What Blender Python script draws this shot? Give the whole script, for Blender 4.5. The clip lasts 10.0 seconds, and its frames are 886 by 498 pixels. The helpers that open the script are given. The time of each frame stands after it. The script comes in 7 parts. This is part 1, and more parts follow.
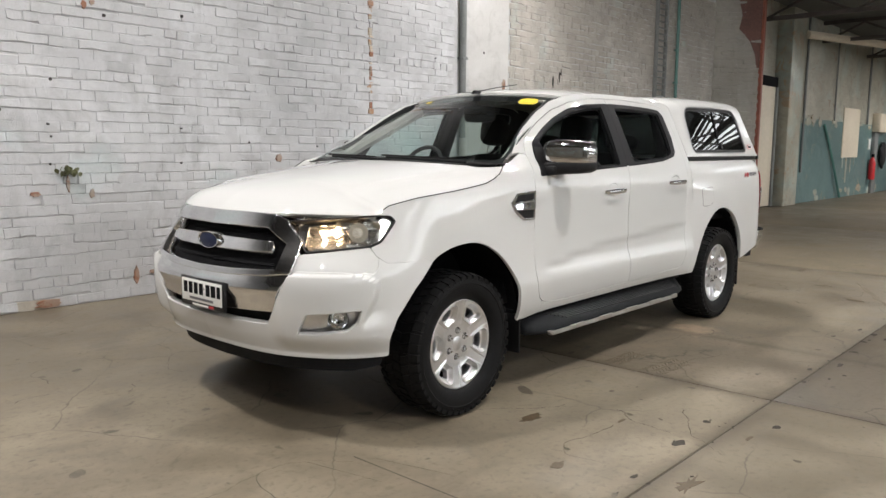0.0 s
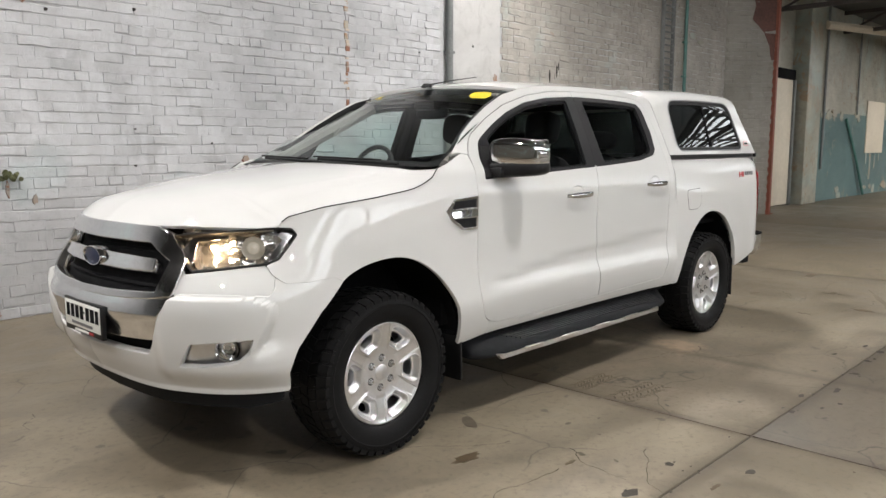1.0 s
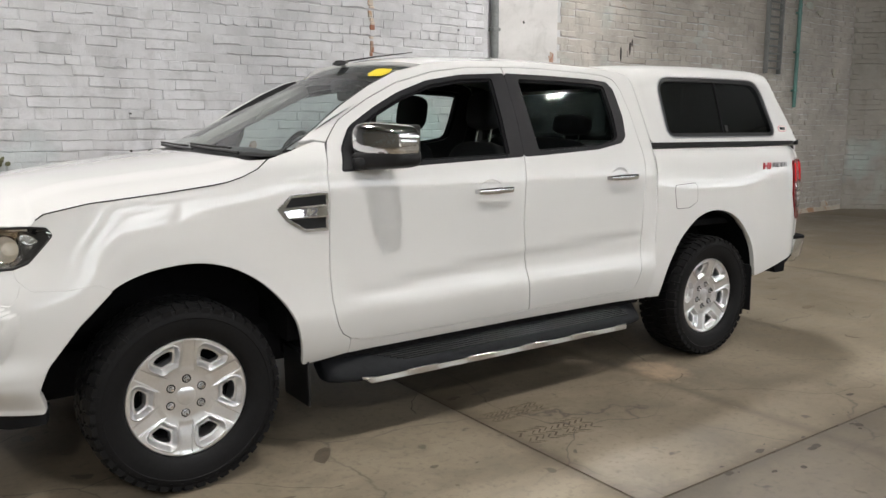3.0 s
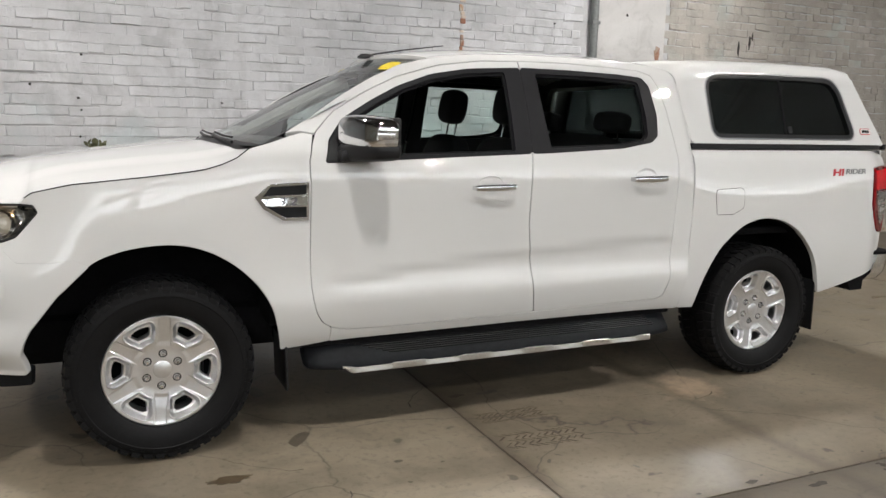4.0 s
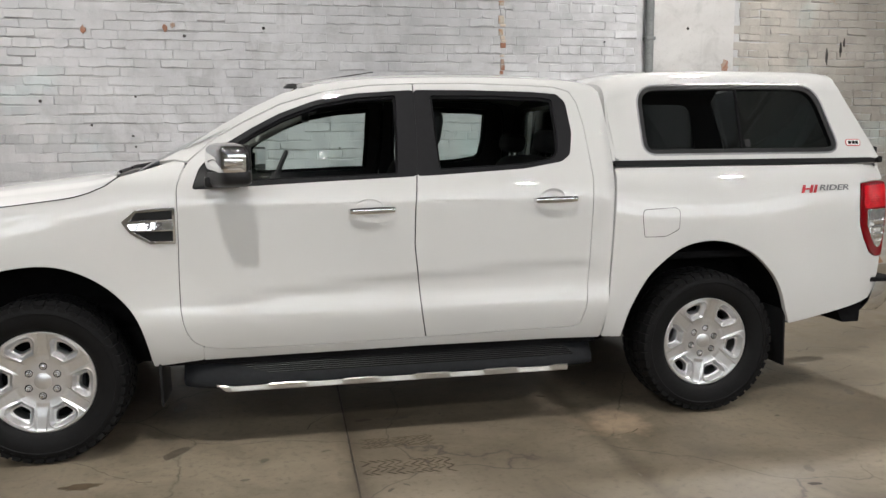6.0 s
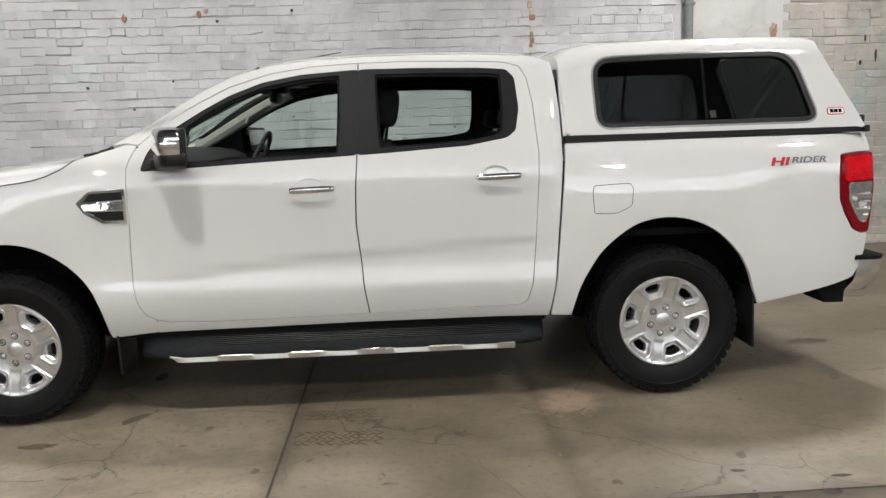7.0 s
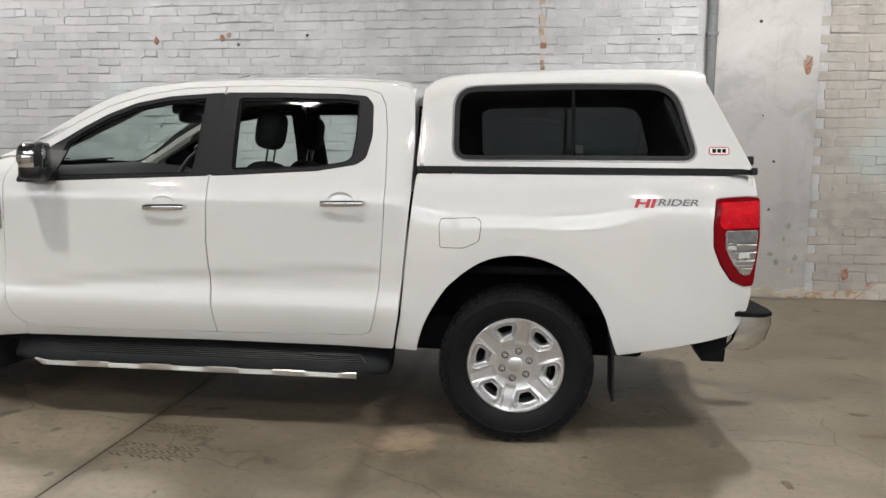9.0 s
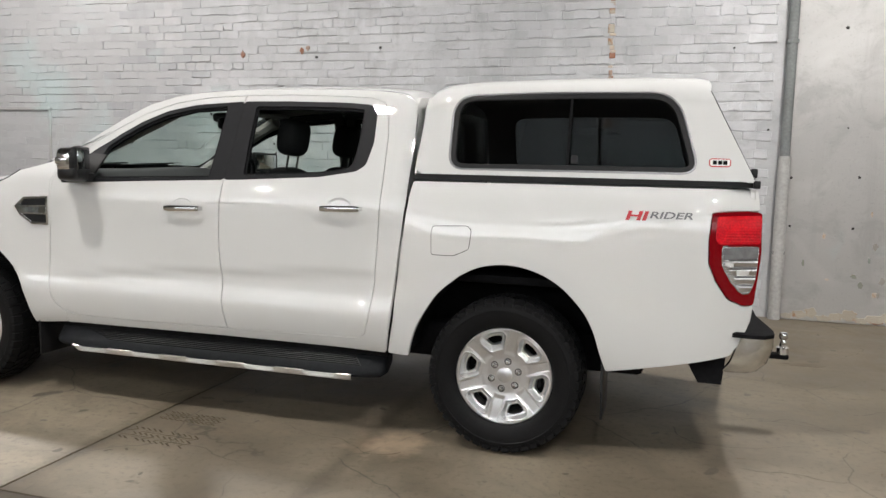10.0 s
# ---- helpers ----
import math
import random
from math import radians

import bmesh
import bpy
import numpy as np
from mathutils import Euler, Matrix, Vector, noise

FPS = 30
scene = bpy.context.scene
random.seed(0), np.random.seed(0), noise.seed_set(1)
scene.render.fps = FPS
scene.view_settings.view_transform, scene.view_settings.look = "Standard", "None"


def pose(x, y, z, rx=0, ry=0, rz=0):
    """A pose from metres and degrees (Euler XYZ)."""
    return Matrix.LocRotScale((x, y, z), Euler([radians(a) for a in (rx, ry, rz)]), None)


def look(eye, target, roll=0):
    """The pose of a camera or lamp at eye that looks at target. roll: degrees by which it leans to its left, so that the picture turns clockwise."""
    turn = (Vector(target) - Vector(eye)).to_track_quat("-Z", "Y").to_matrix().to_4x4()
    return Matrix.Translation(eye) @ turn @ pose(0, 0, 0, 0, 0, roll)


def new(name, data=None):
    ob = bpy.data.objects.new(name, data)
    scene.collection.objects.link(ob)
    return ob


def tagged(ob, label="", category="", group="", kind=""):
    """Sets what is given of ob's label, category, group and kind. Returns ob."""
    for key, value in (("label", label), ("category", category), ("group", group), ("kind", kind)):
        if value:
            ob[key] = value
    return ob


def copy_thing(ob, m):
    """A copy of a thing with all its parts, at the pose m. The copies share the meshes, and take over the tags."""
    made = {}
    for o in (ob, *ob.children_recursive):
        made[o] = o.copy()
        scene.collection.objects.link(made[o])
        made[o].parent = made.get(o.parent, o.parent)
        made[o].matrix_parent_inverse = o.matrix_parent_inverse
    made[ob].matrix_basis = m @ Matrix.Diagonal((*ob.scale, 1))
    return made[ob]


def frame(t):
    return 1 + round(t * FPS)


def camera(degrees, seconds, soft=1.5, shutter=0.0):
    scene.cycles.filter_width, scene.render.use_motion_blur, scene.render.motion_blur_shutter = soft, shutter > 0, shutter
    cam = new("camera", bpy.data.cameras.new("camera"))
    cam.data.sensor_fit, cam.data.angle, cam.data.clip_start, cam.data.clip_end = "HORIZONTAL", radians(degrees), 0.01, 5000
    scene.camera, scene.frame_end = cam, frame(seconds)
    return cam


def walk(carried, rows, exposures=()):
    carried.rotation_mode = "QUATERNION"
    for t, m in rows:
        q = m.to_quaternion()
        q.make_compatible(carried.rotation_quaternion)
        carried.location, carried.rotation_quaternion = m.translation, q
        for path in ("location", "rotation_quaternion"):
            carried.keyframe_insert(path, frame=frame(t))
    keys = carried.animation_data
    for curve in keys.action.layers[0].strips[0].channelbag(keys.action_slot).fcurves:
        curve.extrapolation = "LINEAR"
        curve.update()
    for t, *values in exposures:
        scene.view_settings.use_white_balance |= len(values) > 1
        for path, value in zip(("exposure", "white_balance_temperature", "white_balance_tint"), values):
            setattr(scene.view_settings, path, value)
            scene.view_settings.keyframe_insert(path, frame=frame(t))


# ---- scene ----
cam = camera(59.5, 10.0)
PATH = [
    (0, (-2.961, -3.397, 1.375), (-1.481, -2.076, 1.114), 0.5),
    (0.5, (-2.602, -3.304, 1.384), (-1.136, -1.969, 1.127), 0.5),
    (1, (-2.26, -3.387, 1.384), (-0.823, -2.022, 1.119), 0.0),
    (1.5, (-1.932, -3.459, 1.369), (-0.548, -2.042, 1.091), 0.5),
    (2, (-1.562, -3.525, 1.392), (-0.196, -2.091, 1.116), 0.9),
    (2.2, (-1.415, -3.572, 1.367), (-0.08, -2.107, 1.095), 0.6),
    (3.5, (-0.534, -3.948, 1.404), (0.449, -2.237, 1.076), 0.6),
    (4, (-0.214, -4.113, 1.4), (0.596, -2.313, 1.077), 1.3),
    (4.5, (0.128, -4.16, 1.391), (0.866, -2.328, 1.079), 0.9),
    (5, (0.442, -4.314, 1.404), (1.041, -2.426, 1.129), -0.3),
    (5.5, (0.753, -4.46, 1.405), (1.234, -2.539, 1.126), 0.2),
    (5.7, (0.892, -4.468, 1.384), (1.339, -2.536, 1.129), -0.4),
    (6.8, (1.738, -4.637, 1.392), (1.89, -2.663, 1.108), -1.0),
    (7, (1.902, -4.636, 1.386), (2.009, -2.663, 1.072), -1.8),
    (7.5, (2.253, -4.607, 1.399), (2.348, -2.63, 1.11), 0.3),
    (8, (2.648, -4.626, 1.397), (2.63, -2.64, 1.165), 1.2),
    (8.5, (2.985, -4.576, 1.369), (2.889, -2.594, 1.126), 1.2),
    (9, (3.331, -4.507, 1.382), (3.079, -2.539, 1.135), 0.5),
    (9.5, (3.672, -4.535, 1.39), (3.251, -2.596, 1.138), 1.6),
    (10, (3.957, -4.405, 1.374), (3.389, -2.5, 1.152), 1.3),
]
walk(cam, [(t, look(eye, target, roll)) for t, eye, target, roll in PATH], [(0.0, 0.11), (2.0, 0.10), (3.5, 0.02), (5.5, -0.05), (7.0, 0.02), (8.0, -0.10), (9.0, 0.04), (9.5, 0.03), (10.0, 0.07)])

# ---- light ----
world = bpy.data.worlds.new("world")
scene.world = world
world.use_nodes = True
sky = world.node_tree.nodes.new("ShaderNodeTexSky")
sky.sky_type, sky.sun_disc = "NISHITA", False
sky.sun_elevation, sky.sun_rotation = radians(40), radians(60)
world.node_tree.links.new(sky.outputs[0], world.node_tree.nodes["Background"].inputs[0])
world.node_tree.nodes["Background"].inputs[1].default_value = 0.08

ROOF_Z = 6.4
# Hanging high-bay lamps out of view: x, y, z, watts
# the pair at y -8.4, the far two and x -4.7 are added fill
LAMPS = [(0.8, -3.05, 5.3, 158), (6.4, -3.4, 5.3, 205), (-4.7, -2.2, 5.3, 165), (5.3, 1.35, 5.3, 195), (-2.7, 1.2, 5.3, 245), (-2.9, -8.4, 5.3, 215), (4.9, -8.4, 5.3, 190), (18.0, -1.5, 4.1, 170), (25.0, -1.5, 4.1, 400)]
for x, y, z, watts in LAMPS:
    lamp = bpy.data.lights.new("high_bay_light", "AREA")
    lamp.shape, lamp.size, lamp.energy, lamp.color = "DISK", 0.32, watts, (1.0, 0.960, 0.920)
    new("high_bay_light", lamp).matrix_world = pose(x, y, z - 0.02)

# ---- materials ----
def material(name, color=(0.8, 0.8, 0.8), rough=0.5, metal=0.0, coat=0.0, noise_scale=0.0, vary=0.0, bump=0.0, bump_scale=60.0, rough_vary=0.0, emit=None, strength=0.0, specular=0.5):
    """A node material: a base colour that drifts by vary over two scales of noise, with bump and changing gloss."""
    m = bpy.data.materials.new(name)
    m.use_nodes = True
    nt = m.node_tree
    b = nt.nodes["Principled BSDF"]
    b.inputs["Base Color"].default_value = (*color, 1)
    b.inputs["Roughness"].default_value = rough
    b.inputs["Metallic"].default_value = metal
    b.inputs["Coat Weight"].default_value = coat
    b.inputs["Coat Roughness"].default_value = 0.03
    b.inputs["Specular IOR Level"].default_value = specular
    if emit:
        b.inputs["Emission Color"].default_value = (*emit, 1)
        b.inputs["Emission Strength"].default_value = strength
    if noise_scale:
        co = nt.nodes.new("ShaderNodeTexCoord")
        big, small = nt.nodes.new("ShaderNodeTexNoise"), nt.nodes.new("ShaderNodeTexNoise")
        for n, s in ((big, noise_scale), (small, noise_scale * 9)):
            n.inputs["Scale"].default_value, n.inputs["Detail"].default_value = s, 5
            nt.links.new(co.outputs["Object"], n.inputs["Vector"])
        add = nt.nodes.new("ShaderNodeMath")
        add.operation = "ADD"
        nt.links.new(big.outputs[0], add.inputs[0])
        nt.links.new(small.outputs[0], add.inputs[1])
        fit_range = nt.nodes.new("ShaderNodeMapRange")
        fit_range.inputs["From Min"].default_value, fit_range.inputs["From Max"].default_value = 0.6, 1.4
        nt.links.new(add.outputs[0], fit_range.inputs[0])
        mix = nt.nodes.new("ShaderNodeMix")
        mix.data_type = "RGBA"
        mix.inputs[6].default_value = (*[c * (1 - vary) for c in color], 1)
        mix.inputs[7].default_value = (*[min(1, c * (1 + vary)) for c in color], 1)
        nt.links.new(fit_range.outputs[0], mix.inputs[0])
        nt.links.new(mix.outputs[2], b.inputs["Base Color"])
        if rough_vary:
            rr = nt.nodes.new("ShaderNodeMapRange")
            rr.inputs["From Min"].default_value, rr.inputs["From Max"].default_value = 0.6, 1.4
            rr.inputs["To Min"].default_value, rr.inputs["To Max"].default_value = rough - rough_vary, rough + rough_vary
            nt.links.new(add.outputs[0], rr.inputs[0])
            nt.links.new(rr.outputs[0], b.inputs["Roughness"])
    if bump:
        co = nt.nodes.new("ShaderNodeTexCoord")
        n = nt.nodes.new("ShaderNodeTexNoise")
        n.inputs["Scale"].default_value, n.inputs["Detail"].default_value = bump_scale, 6
        nt.links.new(co.outputs["Object"], n.inputs["Vector"])
        bp = nt.nodes.new("ShaderNodeBump")
        bp.inputs["Strength"].default_value, bp.inputs["Distance"].default_value = 0.6, bump
        nt.links.new(n.outputs[0], bp.inputs["Height"])
        nt.links.new(bp.outputs[0], b.inputs["Normal"])
    return m


def glass(name, tint, gloss=1.0):
    """Thin clear sheet: a tinted see-through part and a mirror part that grows to the edge."""
    m = bpy.data.materials.new(name)
    m.use_nodes = True
    nt = m.node_tree
    nt.nodes.remove(nt.nodes["Principled BSDF"])
    out = nt.nodes["Material Output"]
    clear, mirror, mix, fr = (nt.nodes.new(k) for k in ("ShaderNodeBsdfTransparent", "ShaderNodeBsdfGlossy", "ShaderNodeMixShader", "ShaderNodeLayerWeight"))
    clear.inputs[0].default_value = (*tint, 1)
    mirror.inputs["Roughness"].default_value = 0.01
    mirror.inputs["Color"].default_value = (gloss, gloss, gloss, 1)
    fr.inputs[0].default_value = 0.5
    power, scale_up = nt.nodes.new("ShaderNodeMath"), nt.nodes.new("ShaderNodeMapRange")
    power.operation, power.inputs[1].default_value = "POWER", 5.0
    scale_up.inputs["To Min"].default_value, scale_up.inputs["To Max"].default_value = 0.05, 1.0
    nt.links.new(fr.outputs["Facing"], power.inputs[0])
    nt.links.new(power.outputs[0], scale_up.inputs[0])
    nt.links.new(scale_up.outputs[0], mix.inputs[0])
    nt.links.new(clear.outputs[0], mix.inputs[1])
    nt.links.new(mirror.outputs[0], mix.inputs[2])
    nt.links.new(mix.outputs[0], out.inputs[0])
    return m


PAINT = material("white_car_paint", (0.62, 0.621, 0.614), 0.6, 0, 1.0, specular=0.15)
PAINT.node_tree.nodes["Principled BSDF"].inputs["Coat IOR"].default_value = 1.7
PAINT.node_tree.nodes["Principled BSDF"].inputs["Coat Roughness"].default_value = 0.025
BLACK = material("black_plastic", (0.012, 0.012, 0.013), 0.42, noise_scale=4, vary=0.15, bump=0.0004, bump_scale=400, specular=0.25)
GREY_TRIM = material("dark_grey_pillar_trim", (0.013, 0.013, 0.015), 0.5, noise_scale=4, vary=0.1, specular=0.12)
RUBBER = material("tyre_rubber", (0.0080, 0.0080, 0.0085), 0.55, noise_scale=9, vary=0.3, bump=0.0006, bump_scale=220, specular=0.13)
CHROME = material("chrome", (0.75, 0.75, 0.76), 0.06, 1.0)
SATIN = material("satin_chrome", (0.80, 0.80, 0.81), 0.13, 1.0, noise_scale=9, vary=0.10, bump=0.0022, bump_scale=22)
DARK_CHROME = material("dull_window_trim", (0.30, 0.30, 0.31), 0.32, 1.0, noise_scale=6, vary=0.1)
STEEL = material("polished_step_steel", (0.52, 0.50, 0.46), 0.32, 1.0, noise_scale=7, vary=0.1)
ALLOY = material("silver_alloy_paint", (0.74, 0.74, 0.75), 0.30, 0.92, 0.1, noise_scale=8, vary=0.05)
DARK = material("underbody_black", (0.008, 0.008, 0.009), 0.85, noise_scale=5, vary=0.4, specular=0.08)
TRIM = material("charcoal_cabin_trim", (0.028, 0.028, 0.030), 0.75, noise_scale=6, vary=0.2, bump=0.0008, bump_scale=300)
CLOTH = material("black_seat_cloth", (0.018, 0.018, 0.020), 0.95, noise_scale=12, vary=0.25, bump=0.001, bump_scale=500)
LINER = material("grey_headliner_felt", (0.34, 0.335, 0.31), 0.95, noise_scale=12, vary=0.08)
GLASS = glass("door_glass", (0.80, 0.86, 0.84), 0.10)
SCREEN = glass("windscreen_glass", (0.76, 0.86, 0.84), 0.85)
TINT = glass("dark_tinted_canopy_glass", (0.19, 0.205, 0.21))
LENS = glass("clear_lamp_lens", (0.93, 0.93, 0.92))
RED = material("red_lamp_lens", (0.17, 0.001, 0.004), 0.12, 0, 0.4, specular=0.1)
CLEAR_LAMP = material("ribbed_clear_lamp", (0.62, 0.61, 0.60), 0.16, 0.9, 1.0, noise_scale=18, vary=0.25)
RED_INK = material("red_badge", (0.45, 0.02, 0.03), 0.35, noise_scale=20, vary=0.1)
GREY_INK = material("grey_badge", (0.13, 0.13, 0.14), 0.35, noise_scale=20, vary=0.1)
WHITE_INK = material("white_plate_face", (0.75, 0.75, 0.72), 0.45, noise_scale=20, vary=0.06)
YELLOW = material("yellow_sticker", (0.70, 0.55, 0.03), 0.55, noise_scale=15, vary=0.1)
BLUE = material("blue_badge_enamel", (0.012, 0.018, 0.05), 0.3, 0, 0.15, specular=0.2)
BULB = material("lit_halogen_bulb", (1, 0.8, 0.5), 0.4, emit=(1.0, 0.62, 0.30), strength=6)
HEAD_SHELL = material("headlamp_chrome_shell", (0.84, 0.82, 0.78), 0.18, 0.9, noise_scale=30, vary=0.25, bump=0.002, bump_scale=70)
RED_BRIGHT = material("bright_red_lens", (0.55, 0.003, 0.010), 0.15, 0.0, 0.35, noise_scale=14, vary=0.45, specular=0.1)
GREY_LENS = material("grey_ribbed_lens", (0.20, 0.20, 0.205), 0.22, 0.3, 0.6, noise_scale=30, vary=0.35)
GLINT = material("bright_lamp_reflector", (0.92, 0.92, 0.90), 0.12, 0.5, 0.6, noise_scale=30, vary=0.05)
STEP_BLACK = material("ribbed_step_plastic", (0.011, 0.012, 0.014), 0.62, noise_scale=5, vary=0.25, bump=0.0005, bump_scale=350, specular=0.14)
BUMPER_CHROME = material("brushed_bumper_chrome", (0.72, 0.72, 0.71), 0.20, 1.0, noise_scale=4, vary=0.10)

# ---- building helpers ----
def mesh_object(name, data, mat, parent=None, label=""):
    ob = new(name, data)
    data.materials.clear()
    data.materials.append(mat)
    if parent:
        ob.parent = parent
    if label:
        tagged(ob, label)
    return ob


def part(name, bm, mat, parent=None, label="", flat=False, angle=35):
    """Links a bmesh as one mesh object under a thing or a part; smooth but for edges sharper than angle."""
    bmesh.ops.recalc_face_normals(bm, faces=bm.faces)
    for f in bm.faces:
        f.smooth = not flat
    for e in bm.edges:
        e.smooth = len(e.link_faces) < 2 or e.calc_face_angle(0) < radians(angle)
    data = bpy.data.meshes.new(name)
    bm.to_mesh(data)
    bm.free()
    return mesh_object(name, data, mat, parent, label)


def thing(name, label, category, group="", kind=""):
    return tagged(new(name), label, category, group, kind)


def box(bm, lo, hi, bevel=0.0, m=None, segments=2):
    """Adds a box from corner to corner with rounded edges."""
    made = bmesh.ops.create_cube(bm, size=1.0)["verts"]
    for v in made:
        v.co = Vector([(lo[i] + hi[i]) / 2 + v.co[i] * (hi[i] - lo[i]) for i in range(3)])
    if bevel:
        edges = {e for v in made for e in v.link_edges}
        made = bmesh.ops.bevel(bm, geom=list(edges), offset=bevel, segments=segments, affect="EDGES", profile=0.5)["verts"]
    if m is not None:
        bmesh.ops.transform(bm, matrix=m, verts=list({v for v in made if v.is_valid}))
    return bm


def box_part(name, lo, hi, bevel, mat, parent=None, label="", m=None, segments=2):
    return part(name, box(bmesh.new(), lo, hi, bevel, m, segments), mat, parent, label)


def lathe(bm, profile, steps=48, m=None, start=0.0, sweep=2 * math.pi):
    """Turns a profile of (radius, height along -y) round the y axis."""
    closed = sweep > 6.28
    rings = []
    for i in range(steps if closed else steps + 1):
        a = start + sweep * i / steps
        rings.append([bm.verts.new((r * math.cos(a), -h, r * math.sin(a))) for r, h in profile])
    for i in range(steps):
        a, b = rings[i], rings[(i + 1) % len(rings)]
        for k in range(len(profile) - 1):
            bm.faces.new((a[k], a[k + 1], b[k + 1], b[k]))
    if m is not None:
        bmesh.ops.transform(bm, matrix=m, verts=[v for ring in rings for v in ring])
    return bm


def tube(bm, points, radius, sides=8):
    """A round bar along points."""
    pts = [Vector(p) for p in points]
    rings = []
    for i, p in enumerate(pts):
        d = (pts[min(i + 1, len(pts) - 1)] - pts[max(i - 1, 0)]).normalized()
        a = d.orthogonal().normalized()
        b = d.cross(a)
        r = radius[i] if isinstance(radius, (list, tuple)) else radius
        rings.append([bm.verts.new(p + (a * math.cos(t) + b * math.sin(t)) * r) for t in [2 * math.pi * k / sides for k in range(sides)]])
        if i:
            # keep rings from twisting
            best = min(range(sides), key=lambda s: (rings[i][s].co - rings[i - 1][0].co - (pts[i] - pts[i - 1])).length)
            rings[i] = rings[i][best:] + rings[i][:best]
            flip = (rings[i][1].co - p).dot(rings[i - 1][1].co - pts[i - 1]) < (rings[i][-1].co - p).dot(rings[i - 1][1].co - pts[i - 1])
            if flip:
                rings[i] = [rings[i][0]] + rings[i][:0:-1]
    for a, b in zip(rings, rings[1:]):
        for k in range(sides):
            bm.faces.new((a[k], a[(k + 1) % sides], b[(k + 1) % sides], b[k]))
    bm.faces.new(rings[0])
    bm.faces.new(rings[-1])
    return bm


def denser(poly, step, closed=True):
    out = []
    for i in range(len(poly) if closed else len(poly) - 1):
        a, b = poly[i], poly[(i + 1) % len(poly)]
        n = max(1, math.ceil(math.hypot(b[0] - a[0], b[1] - a[1]) / step - 1e-6))
        out += [(a[0] + (b[0] - a[0]) * k / n, a[1] + (b[1] - a[1]) * k / n) for k in range(n)]
    return out if closed else out + [tuple(poly[-1])]


def rounded(poly, step=0.05, times=2):
    """Cuts the corners of a closed outline, so that it runs smoothly."""
    poly = denser(poly, step)
    for _ in range(times):
        nxt = []
        for i, a in enumerate(poly):
            b = poly[(i + 1) % len(poly)]
            nxt += [(0.75 * a[0] + 0.25 * b[0], 0.75 * a[1] + 0.25 * b[1]), (0.25 * a[0] + 0.75 * b[0], 0.25 * a[1] + 0.75 * b[1])]
        poly = nxt
    return poly


def area_of(poly):
    return sum(a[0] * b[1] - b[0] * a[1] for a, b in zip(poly, poly[1:] + poly[:1])) / 2


def outwards(poly):
    """The outward unit normal at each corner of a closed outline."""
    s = 1 if area_of(poly) > 0 else -1
    out = []
    for i in range(len(poly)):
        (ax, ay), (bx, by) = poly[i - 1], poly[(i + 1) % len(poly)]
        d = math.hypot(bx - ax, by - ay) or 1
        out.append((s * (by - ay) / d, -s * (bx - ax) / d))
    return out


def grown(poly, d):
    return [(p[0] + d * n[0], p[1] + d * n[1]) for p, n in zip(poly, outwards(poly))]


def inside(p, poly):
    x, y = p
    hit = False
    for (ax, ay), (bx, by) in zip(poly, poly[1:] + poly[:1]):
        if (ay > y) != (by > y) and x < (bx - ax) * (y - ay) / (by - ay) + ax:
            hit = not hit
    return hit


from mathutils.geometry import delaunay_2d_cdt


